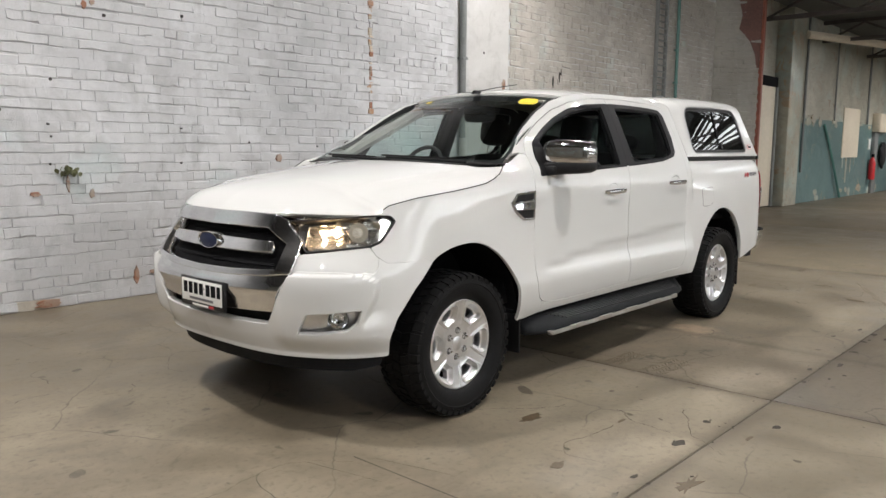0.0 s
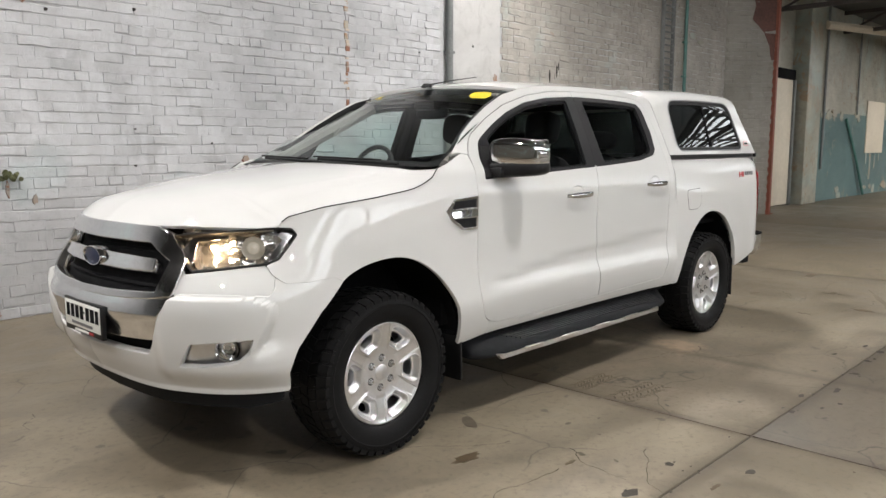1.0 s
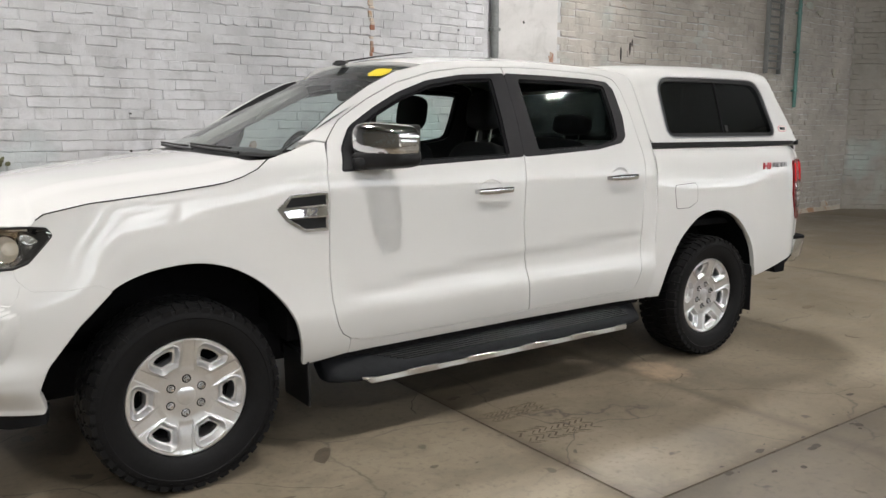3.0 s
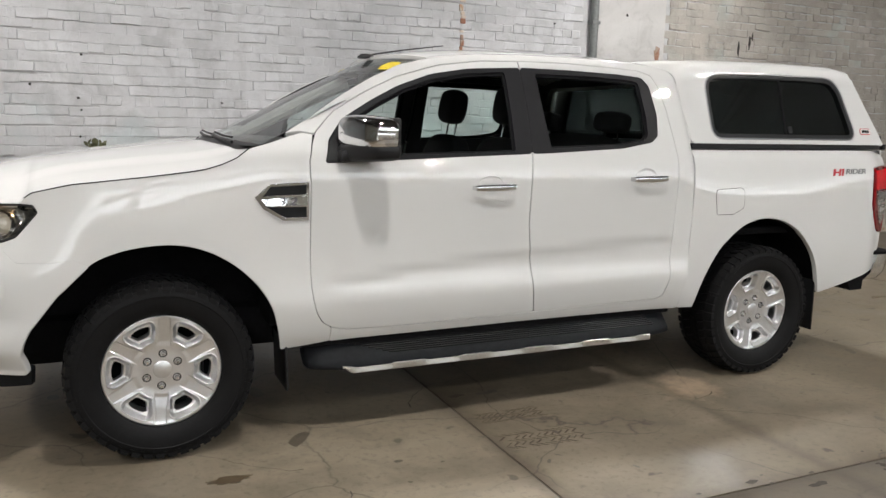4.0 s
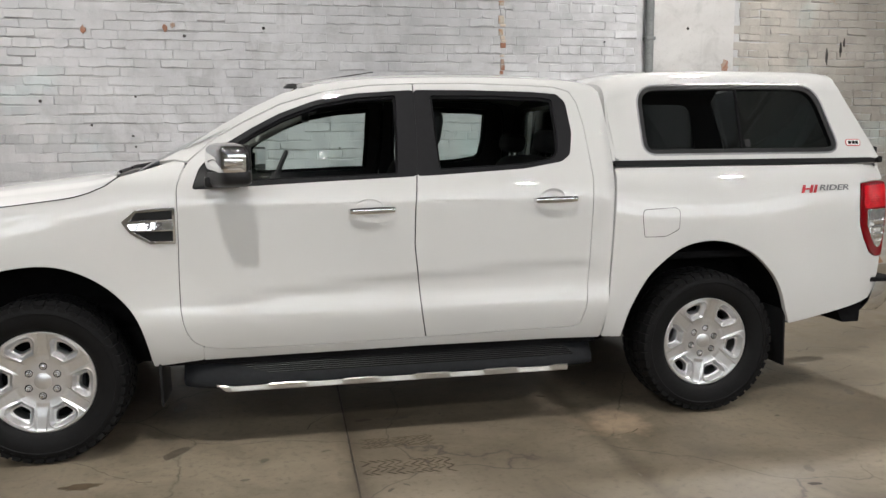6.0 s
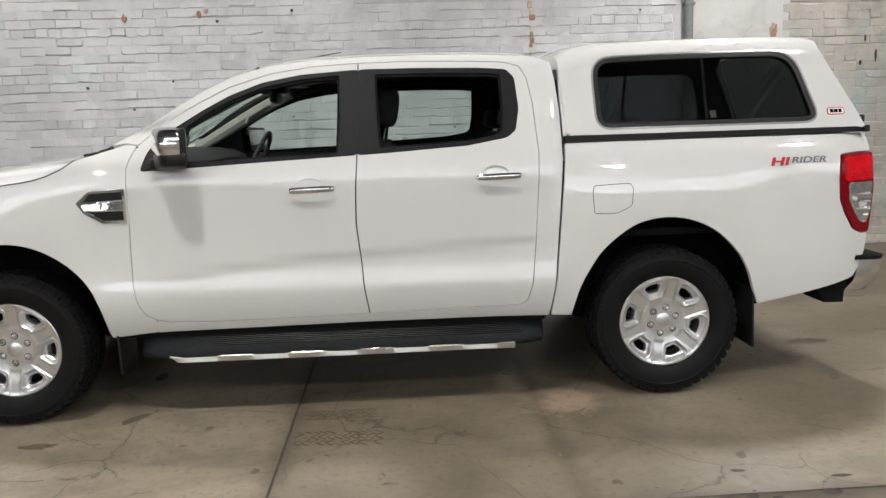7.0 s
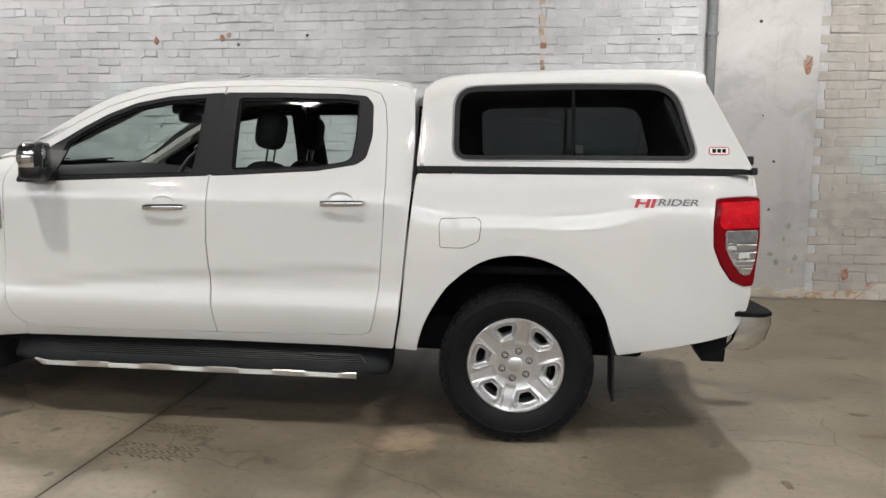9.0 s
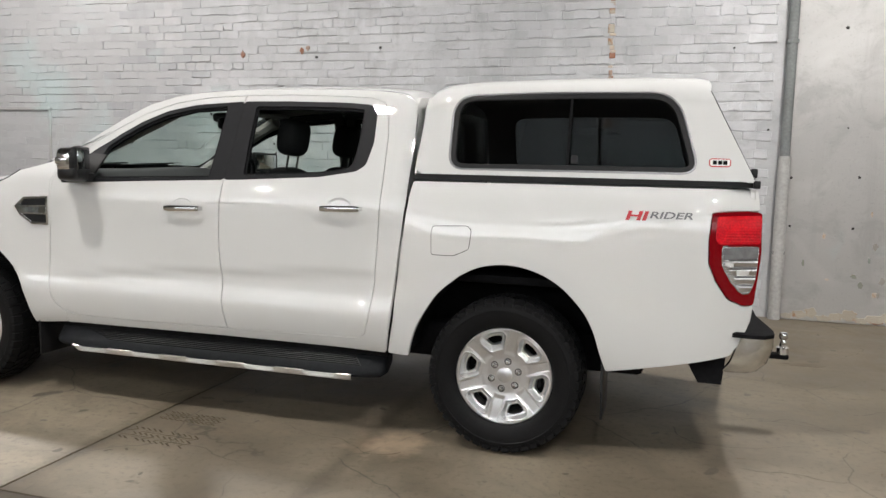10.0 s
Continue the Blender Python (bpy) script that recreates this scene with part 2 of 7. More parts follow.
def panel(name, outline, mat, parent, place, holes=(), side=1, step=0.035, lip=0.02, bev=0.003, gap=0.0025, deep=0.0, edge_step=0.02, label="", core=None):
    """A pressed sheet: an outline in two coordinates, with holes, laid on the surface place(a, b) and folded back at its edges.
    deep sinks it below the surface. side: -1 mirrors it to the near side of the truck."""
    outline = [p for p, q in zip(outline, outline[1:] + outline[:1]) if math.hypot(p[0] - q[0], p[1] - q[1]) > 1e-5]
    loops = [denser(grown(outline, -gap), edge_step)] + [denser(grown(h, gap), edge_step) for h in holes]
    pts, edges, spans = [], [], []
    for loop in loops:
        n = len(pts)
        pts += loop
        spans.append((n, len(loop)))
        edges += [(n + i, n + (i + 1) % len(loop)) for i in range(len(loop))]
    def within(p):
        return inside(p, loops[0]) and not any(inside(p, h) for h in loops[1:])
    # inner points on a grid, clear of the edges
    cells = set()
    for x, y in pts:
        cells.add((int(x // (step * 0.6)), int(y // (step * 0.6))))
    xs, ys = [p[0] for p in loops[0]], [p[1] for p in loops[0]]
    x = min(xs) + step / 2
    while x < max(xs):
        y = min(ys) + step / 2
        while y < max(ys):
            cx, cy = int(x // (step * 0.6)), int(y // (step * 0.6))
            if (cx, cy) not in cells and within((x, y)):
                pts.append((x, y))
            y += step
        x += step
    verts, _, tris, origin, _, _ = delaunay_2d_cdt([Vector(p) for p in pts], edges, [], 0, 1e-6)
    at = {}
    for n, whence in enumerate(origin):
        for o in whence:
            at[o] = n
    flat = [tuple(v) for v in verts]
    tris = [t for t in tris if within((sum(flat[i][0] for i in t) / 3, sum(flat[i][1] for i in t) / 3))]

    def spot(a, b):
        x, y, z = place(a, b)
        return Vector((x, y * side, z))

    def normal(a, b):
        e = 1e-3
        n = (spot(a + e, b) - spot(a - e, b)).cross(spot(a, b + e) - spot(a, b - e)).normalized()
        p = spot(a, b)
        mid = Vector(core) if core else Vector((min(max(p.x, -0.3), 3.9), 0, 0.8))
        return n if n.dot(p - mid) > 0 else -n

    base_n = [normal(*p) for p in flat]
    co = [spot(*p) - n * deep for p, n in zip(flat, base_n)]
    norms = list(base_n)
    faces = []
    for t in tris:
        a, b, c = (co[i] for i in t)
        faces.append(tuple(t) if (b - a).cross(c - a).dot(base_n[t[0]]) > 0 else tuple(reversed(t)))
    if lip:
        for (start, count), loop, sign in zip(spans, loops, [1] + [-1] * len(holes)):
            outs = outwards(loop)
            ring0 = [at[start + i] for i in range(count)]
            first = len(co)
            for i in range(count):
                (a, b), (oa, ob_) = loop[i], outs[i]
                v, n = co[ring0[i]], base_n[ring0[i]]
                away = spot(a + sign * oa * 1e-3, b + sign * ob_ * 1e-3) - spot(a, b)
                away = (away - n * away.dot(n)).normalized()
                co.append(v + away * bev * 0.7 - n * bev)
                norms.append((away + n * 0.25).normalized())
                co.append(v + away * bev * 0.7 - n * lip)
                norms.append(away)
            for i in range(count):
                j = (i + 1) % count
                if ring0[i] == ring0[j]:
                    continue
                for quad in ((ring0[i], ring0[j], first + 2 * j, first + 2 * i), (first + 2 * i, first + 2 * j, first + 2 * j + 1, first + 2 * i + 1)):
                    a, b, c = (co[k] for k in quad[:3])
                    faces.append(quad if (b - a).cross(c - a).dot(norms[quad[2]]) > 0 else quad[::-1])
    data = bpy.data.meshes.new(name)
    data.from_pydata(co, [], faces)
    data.polygons.foreach_set("use_smooth", [True] * len(faces))
    data.normals_split_custom_set_from_vertices(norms)
    return mesh_object(name, data, mat, parent, label)


def lettering(name, text, size, m, mat, parent, depth=0.001, shear=0.0, stretch=1.0, label="", bold=0.02):
    """Words in the built-in font, as a mesh."""
    cu = bpy.data.curves.new(name, "FONT")
    cu.body, cu.size, cu.extrude, cu.shear, cu.align_x, cu.align_y = text, size, depth, shear, "CENTER", "CENTER"
    cu.offset = size * bold
    ob = bpy.data.objects.new(name, cu)
    scene.collection.objects.link(ob)
    bpy.context.view_layer.update()
    data = bpy.data.meshes.new_from_object(ob.evaluated_get(bpy.context.evaluated_depsgraph_get()))
    bpy.data.objects.remove(ob)
    data.transform(m @ Matrix.Diagonal((stretch, 1, 1, 1)))
    return mesh_object(name, data, mat, parent, label)

# ---- form of the truck ----
def interp(x, xs, ys):
    """Monotone-ish cubic (Catmull-Rom) interpolation of ys over rising xs."""
    n = len(xs)
    if x <= xs[0]:
        return ys[0]
    if x >= xs[-1]:
        return ys[-1]
    i = 0
    while x > xs[i + 1]:
        i += 1
    h = xs[i + 1] - xs[i]
    t = (x - xs[i]) / h
    m0 = (ys[i + 1] - ys[i - 1]) / (xs[i + 1] - xs[i - 1]) * h if i else ys[1] - ys[0]
    m1 = (ys[i + 2] - ys[i]) / (xs[i + 2] - xs[i]) * h if i + 2 < n else ys[-1] - ys[-2]
    return (2*t**3 - 3*t*t + 1) * ys[i] + (t**3 - 2*t*t + t) * m0 + (3*t*t - 2*t**3) * ys[i + 1] + (t**3 - t*t) * m1


def smooth(a, b, x):
    t = min(1.0, max(0.0, (x - a) / (b - a)))
    return t * t * (3 - 2 * t)


HUB_F, HUB_R, HUB_Z = 0.0, 3.22, 0.372
CAB_Z = (0.40, 0.44, 0.49, 0.56, 0.615, 0.655, 0.70, 0.75, 0.82, 0.90, 0.98, 1.07, 1.13, 1.17, 1.21, 1.25, 1.30, 1.50, 1.67, 1.72, 1.75)
CAB_Y = (0.850, 0.872, 0.891, 0.9075, 0.914, 0.9095, 0.902, 0.8965, 0.8938, 0.8936, 0.895, 0.897, 0.897, 0.892, 0.884, 0.871, 0.850, 0.762, 0.680, 0.645, 0.610)
BED_Z = (0.40, 0.45, 0.52, 0.62, 0.75, 0.90, 1.02, 1.12, 1.19, 1.24, 1.27, 1.29)
BED_Y = (0.850, 0.868, 0.880, 0.886, 0.887, 0.886, 0.884, 0.876, 0.862, 0.842, 0.820, 0.795)


SEAM_Z, SEAM_X = (0.40, 0.433, 0.60, 0.982, 1.195, 1.30), (2.632, 2.634, 2.662, 2.697, 2.718, 2.726)


def flare(x, z):
    """How far the skin swells round the wheel openings."""
    out = 0.0
    for hub, high, reach in ((HUB_F, 0.022, 0.84), (HUB_R, 0.028, 0.90)):
        r = math.hypot(x - hub, (z - HUB_Z) * 0.92)
        out += high * (1 - smooth(0.48, reach, r)) * smooth(0.30, 0.44, z)
    return out


def half_width(x, z):
    """Half the width of the cab's and the tray's sides at a place along the truck and a height."""
    cab = interp(z, CAB_Z, CAB_Y)
    bed = interp(z, BED_Z, BED_Y)
    seam = interp(z, SEAM_Z, SEAM_X)
    y = cab - 0.040 * smooth(seam - 0.085, seam + 0.02, x) ** 1.6 * smooth(0.9, 1.25, z) if x < seam else bed
    if 0.62 < x < seam:
        # scooped lower doors under a slowly rising crease
        crease = interp(x, (0.7, 1.2, 1.7, 2.6), (0.705, 0.765, 0.800, 0.835))
        y -= 0.0105 * smooth(crease + 0.010, crease - 0.045, z) * smooth(0.635, 0.715, z) * smooth(0.62, 0.85, x) * smooth(2.66, 2.5, x)
    if x < 0.6:
        y -= 0.018 * smooth(0.6, -0.3, x) * smooth(0.95, 1.2, z)
    y -= 0.085 * smooth(1.55, 0.70, x) * smooth(1.24, 1.44, z)
    y -= 0.085 * smooth(4.02, 4.34, x) ** 1.5
    return y + flare(x, z)


PLAN_U = (-1.60, -1.30, -1.10, -0.95, -0.80, -0.65, -0.50, -0.35, -0.20, 0.0)
PLAN_Z = (0.42, 0.50, 0.65, 0.80, 0.95, 1.06, 1.16)
BONNET_LOW = (
    ((-0.88, 0), (-0.865, 0.28), (-0.83, 0.46), (-0.77, 0.60), (-0.69, 0.72), (-0.60, 0.80), (-0.49, 0.850), (-0.35, 0.872)),
    ((-0.92, 0), (-0.90, 0.28), (-0.865, 0.46), (-0.805, 0.60), (-0.72, 0.73), (-0.625, 0.815), (-0.50, 0.868), (-0.35, 0.888)),
    ((-0.95, 0), (-0.93, 0.28), (-0.89, 0.46), (-0.83, 0.60), (-0.74, 0.73), (-0.635, 0.822), (-0.505, 0.878), (-0.35, 0.898)),
    ((-0.94, 0), (-0.92, 0.28), (-0.88, 0.46), (-0.82, 0.60), (-0.73, 0.725), (-0.625, 0.815), (-0.50, 0.870), (-0.35, 0.896)),
)
BONNET_HIGH = (
    ((-0.875, 0), (-0.855, 0.26), (-0.815, 0.42), (-0.755, 0.54), (-0.675, 0.655), (-0.585, 0.75), (-0.48, 0.825), (-0.35, 0.872)),
    ((-0.835, 0), (-0.815, 0.25), (-0.775, 0.41), (-0.715, 0.53), (-0.64, 0.635), (-0.56, 0.725), (-0.47, 0.795), (-0.35, 0.850)),
    ((-0.80, 0), (-0.78, 0.24), (-0.74, 0.40), (-0.68, 0.52), (-0.61, 0.62), (-0.54, 0.705), (-0.46, 0.775), (-0.35, 0.825)),
)
PLAN = BONNET_LOW + BONNET_HIGH


def skin(u, z):
    """The truck's outer skin: u runs along its side (x) and, below -0.2, round the front corner to the middle at -1.6. Gives x, the half width and z."""
    if u >= -0.2:
        return u, half_width(u, z), z
    xs, ys = [], []
    for n in range(8):
        xs.append(interp(z, PLAN_Z, [row[n][0] for row in PLAN]))
        ys.append(interp(z, PLAN_Z, [row[n][1] for row in PLAN]))
    ys[7] += flare(-0.35, z)
    ys[6] += flare(-0.50, z) * 0.6
    xs += [-0.2, 0.0]
    ys += [half_width(-0.2, z), half_width(0.0, z)]
    return interp(u, PLAN_U, xs), interp(u, PLAN_U, ys), z

# ---- surfaces of the hall ----
def node_material(name):
    m = bpy.data.materials.new(name)
    m.use_nodes = True
    return m, m.node_tree, m.node_tree.nodes["Principled BSDF"]


def noise_node(nt, co, scale, detail=6, rough=0.6, distortion=0.0):
    n = nt.nodes.new("ShaderNodeTexNoise")
    n.inputs["Scale"].default_value, n.inputs["Detail"].default_value = scale, detail
    n.inputs["Roughness"].default_value, n.inputs["Distortion"].default_value = rough, distortion
    nt.links.new(co, n.inputs["Vector"])
    return n.outputs[0]


def ramp_node(nt, value, stops):
    r = nt.nodes.new("ShaderNodeValToRGB")
    while len(r.color_ramp.elements) < len(stops):
        r.color_ramp.elements.new(0.5)
    for e, (pos, c) in zip(r.color_ramp.elements, stops):
        e.position, e.color = pos, (*c, 1) if len(c) == 3 else c
    nt.links.new(value, r.inputs[0])
    return r.outputs[0]


def mix_node(nt, factor, a, b, kind="MIX"):
    n = nt.nodes.new("ShaderNodeMix")
    n.data_type, n.blend_type = "RGBA", kind
    for socket, v in ((n.inputs[0], factor), (n.inputs[6], a), (n.inputs[7], b)):
        if isinstance(v, (int, float)):
            socket.default_value = v
        elif isinstance(v, tuple):
            socket.default_value = (*v, 1)
        else:
            nt.links.new(v, socket)
    return n.outputs[2]


def scaled_co(nt, sx, sy, sz):
    geo = nt.nodes.new("ShaderNodeNewGeometry")
    mp = nt.nodes.new("ShaderNodeMapping")
    mp.inputs["Scale"].default_value = (sx, sy, sz)
    nt.links.new(geo.outputs["Position"], mp.inputs[0])
    return mp.outputs[0]


def bump_node(nt, height, distance, strength=0.7):
    b = nt.nodes.new("ShaderNodeBump")
    b.inputs["Strength"].default_value, b.inputs["Distance"].default_value = strength, distance
    nt.links.new(height, b.inputs["Height"])
    return b.outputs[0]


def grey(v):
    return (v, v, v)


def old_paint(name, light, mid, bare, bare_from=0.74, relief=0.004, per_piece=True, teal=0.60, coursed=False):
    """Old thick paint on brick: pale coats, dirty patches, spots worn to the brick."""
    m, nt, b = node_material(name)
    co = scaled_co(nt, 1, 1, 1)
    cloud = noise_node(nt, co, 0.55, 5, 0.6, 0.6)
    blot = noise_node(nt, co, 3.2, 8, 0.68, 0.8)
    streak = noise_node(nt, scaled_co(nt, 6.0, 6.0, 0.5), 1.0, 6, 0.6)
    fine = noise_node(nt, co, 45, 6, 0.7)
    base = mix_node(nt, ramp_node(nt, cloud, ((0.36, grey(0)), (0.62, grey(1)))), mid, light)
    base = mix_node(nt, ramp_node(nt, blot, ((0.50, grey(0)), (0.64, grey(0.42)))), base, tuple(c * 0.70 for c in mid))
    base = mix_node(nt, ramp_node(nt, streak, ((0.55, grey(0)), (0.78, grey(0.4)))), base, tuple(c * 0.75 for c in mid))
    # long dim stretch of wall, weak light put into paint, with a ragged end
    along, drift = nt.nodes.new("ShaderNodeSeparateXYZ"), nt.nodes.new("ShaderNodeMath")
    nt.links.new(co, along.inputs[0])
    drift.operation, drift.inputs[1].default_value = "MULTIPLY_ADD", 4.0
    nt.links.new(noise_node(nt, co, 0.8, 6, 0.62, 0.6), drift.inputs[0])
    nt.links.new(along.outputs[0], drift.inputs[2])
    darkened = nt.nodes.new("ShaderNodeMapRange")
    darkened.inputs["From Min"].default_value, darkened.inputs["From Max"].default_value = 0.0, 2.6
    darkened.inputs["To Min"].default_value, darkened.inputs["To Max"].default_value = 0.92, 0.0
    nt.links.new(drift.outputs[0], darkened.inputs[0])
    base = mix_node(nt, darkened.outputs[0], base, tuple(c * 0.66 for c in mid))
    tint = noise_node(nt, co, 1.1, 4, 0.5, 0.3)
    base = mix_node(nt, ramp_node(nt, tint, ((teal, grey(0)), (teal + 0.12, grey(0.34)))), base, (0.40, 0.56, 0.57))
    if per_piece:
        info = nt.nodes.new("ShaderNodeObjectInfo")
        isl = nt.nodes.new("ShaderNodeNewGeometry")
        s = nt.nodes.new("ShaderNodeMath")
        s.operation = "ADD"
        nt.links.new(info.outputs["Random"], s.inputs[0])
        nt.links.new(isl.outputs["Random Per Island"], s.inputs[1])
        fr = nt.nodes.new("ShaderNodeMath")
        fr.operation = "FRACT"
        nt.links.new(s.outputs[0], fr.inputs[0])
        base = mix_node(nt, 1.0, base, ramp_node(nt, fr.outputs[0], ((0.0, grey(0.90)), (0.4, grey(0.98)), (1.0, grey(1.0)))), "MULTIPLY")
    base = mix_node(nt, ramp_node(nt, fine, ((0.30, grey(0.35)), (0.42, grey(0)))), base, tuple(c * 0.5 for c in mid))
    worn = noise_node(nt, co, 2.3, 9, 0.72, 1.2)
    base = mix_node(nt, ramp_node(nt, worn, ((bare_from, grey(0)), (bare_from + 0.03, grey(1)))), base, bare)
    nt.links.new(base, b.inputs["Base Color"])
    b.inputs["Roughness"].default_value = 0.34
    relief_sum = mix_node(nt, 0.30, mix_node(nt, 0.5, noise_node(nt, co, 14, 8, 0.7), noise_node(nt, co, 4.5, 4, 0.5)), noise_node(nt, co, 90, 4, 0.6))
    if coursed:
        # courses of painted brick, too far off to stand as pieces
        apart, flat, tex = nt.nodes.new("ShaderNodeSeparateXYZ"), nt.nodes.new("ShaderNodeCombineXYZ"), nt.nodes.new("ShaderNodeTexBrick")
        nt.links.new(co, apart.inputs[0])
        nt.links.new(apart.outputs[0], flat.inputs[0])
        nt.links.new(apart.outputs[2], flat.inputs[1])
        nt.links.new(flat.outputs[0], tex.inputs["Vector"])
        for key, v in (("Scale", 1.0), ("Brick Width", 0.24), ("Row Height", 0.0865), ("Mortar Size", 0.006), ("Mortar Smooth", 0.4)):
            tex.inputs[key].default_value = v
        tex.inputs["Color1"].default_value, tex.inputs["Color2"].default_value, tex.inputs["Mortar"].default_value = (1, 1, 1, 1), (0.88, 0.88, 0.88, 1), (0.82, 0.81, 0.80, 1)
        nt.links.new(mix_node(nt, 1.0, base, tex.outputs["Color"], "MULTIPLY"), b.inputs["Base Color"])
        relief_sum = mix_node(nt, 0.4, relief_sum, tex.outputs["Color"])
    nt.links.new(bump_node(nt, relief_sum, relief, 0.9), b.inputs["Normal"])
    return m


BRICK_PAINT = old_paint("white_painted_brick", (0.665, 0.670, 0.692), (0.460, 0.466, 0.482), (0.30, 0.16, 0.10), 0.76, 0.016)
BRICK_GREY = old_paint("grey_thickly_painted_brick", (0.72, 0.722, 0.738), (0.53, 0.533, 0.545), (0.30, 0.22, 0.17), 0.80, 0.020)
# brownish paint, its colour also lowered for the weak light far right
BRICK_BROWN = old_paint("brown_grey_painted_brick", (0.42, 0.388, 0.345), (0.285, 0.262, 0.23), (0.43, 0.34, 0.265), 0.69, 0.018, teal=0.66)
BRICK_FOOT = old_paint("flaking_brick_foot", (0.58, 0.54, 0.48), (0.42, 0.37, 0.30), (0.36, 0.20, 0.11), 0.53, 0.016)
# real dirt, its base also lowered for weaker light right of the pier
BRICK_WORN = old_paint("dirty_painted_brick", (0.475, 0.447, 0.408), (0.318, 0.297, 0.268), (0.36, 0.24, 0.16), 0.68, 0.018, teal=0.58)
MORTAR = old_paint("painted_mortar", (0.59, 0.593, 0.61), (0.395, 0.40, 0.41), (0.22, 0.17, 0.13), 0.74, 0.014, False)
RENDER = old_paint("pale_cement_render", (0.62, 0.612, 0.605), (0.43, 0.422, 0.415), (0.46, 0.36, 0.25), 0.70, 0.006, False, teal=0.56)
GREY_WALL = old_paint("grey_block_wall", (0.33, 0.305, 0.27), (0.25, 0.23, 0.20), (0.20, 0.12, 0.08), 0.76, 0.012, False)
TEAL = old_paint("faded_teal_paint", (0.125, 0.200, 0.200), (0.080, 0.138, 0.142), (0.30, 0.26, 0.19), 0.60, 0.012, False, teal=0.75)
UPPER = old_paint("dirty_white_brick", (0.45, 0.43, 0.36), (0.29, 0.275, 0.225), (0.27, 0.19, 0.13), 0.59, 0.014, False, teal=0.54, coursed=True)
FLAKED = old_paint("flaking_teal_and_cream_paint", (0.44, 0.41, 0.33), (0.24, 0.25, 0.21), (0.33, 0.25, 0.17), 0.55, 0.010, False, teal=0.5)
BARE = old_paint("bare_orange_brick", (0.42, 0.36, 0.31), (0.30, 0.17, 0.11), (0.26, 0.11, 0.06), 0.50, 0.006, False)
CREAM = material("cream_board", (0.62, 0.55, 0.44), 0.6, noise_scale=1.2, vary=0.10, bump=0.001, bump_scale=30)
OXIDE = material("red_oxide_steel", (0.25, 0.078, 0.05), 0.55, noise_scale=3, vary=0.35, bump=0.002, bump_scale=40)
OLD_RED = material("old_red_brown_paint", (0.115, 0.048, 0.036), 0.65, noise_scale=3, vary=0.4, bump=0.003, bump_scale=30)
PIPE_GREY = material("grey_painted_pipe", (0.17, 0.18, 0.18), 0.5, noise_scale=5, vary=0.3, bump=0.001, bump_scale=60)
PIPE_GREEN = material("green_painted_pipe", (0.08, 0.19, 0.17), 0.5, noise_scale=5, vary=0.3, bump=0.001, bump_scale=60)
TRUSS = material("dark_roof_steel", (0.07, 0.06, 0.055), 0.6, noise_scale=3, vary=0.35)
ROOFING = material("dark_roof_sheet", (0.055, 0.055, 0.055), 0.6, noise_scale=1.5, vary=0.25)
RUST = old_paint("rust_streaked_strip", (0.64, 0.62, 0.58), (0.52, 0.43, 0.34), (0.40, 0.23, 0.13), 0.55, 0.004, False)
SKYLIGHT = material("daylight_beyond_skylight", (0.9, 0.95, 1.0), 0.6, emit=(0.93, 0.97, 1.0), strength=4.5)
WINDOW_SKY = material("daylight_beyond_window", (0.9, 0.95, 1.0), 0.6, emit=(0.93, 0.97, 1.0), strength=4.5)

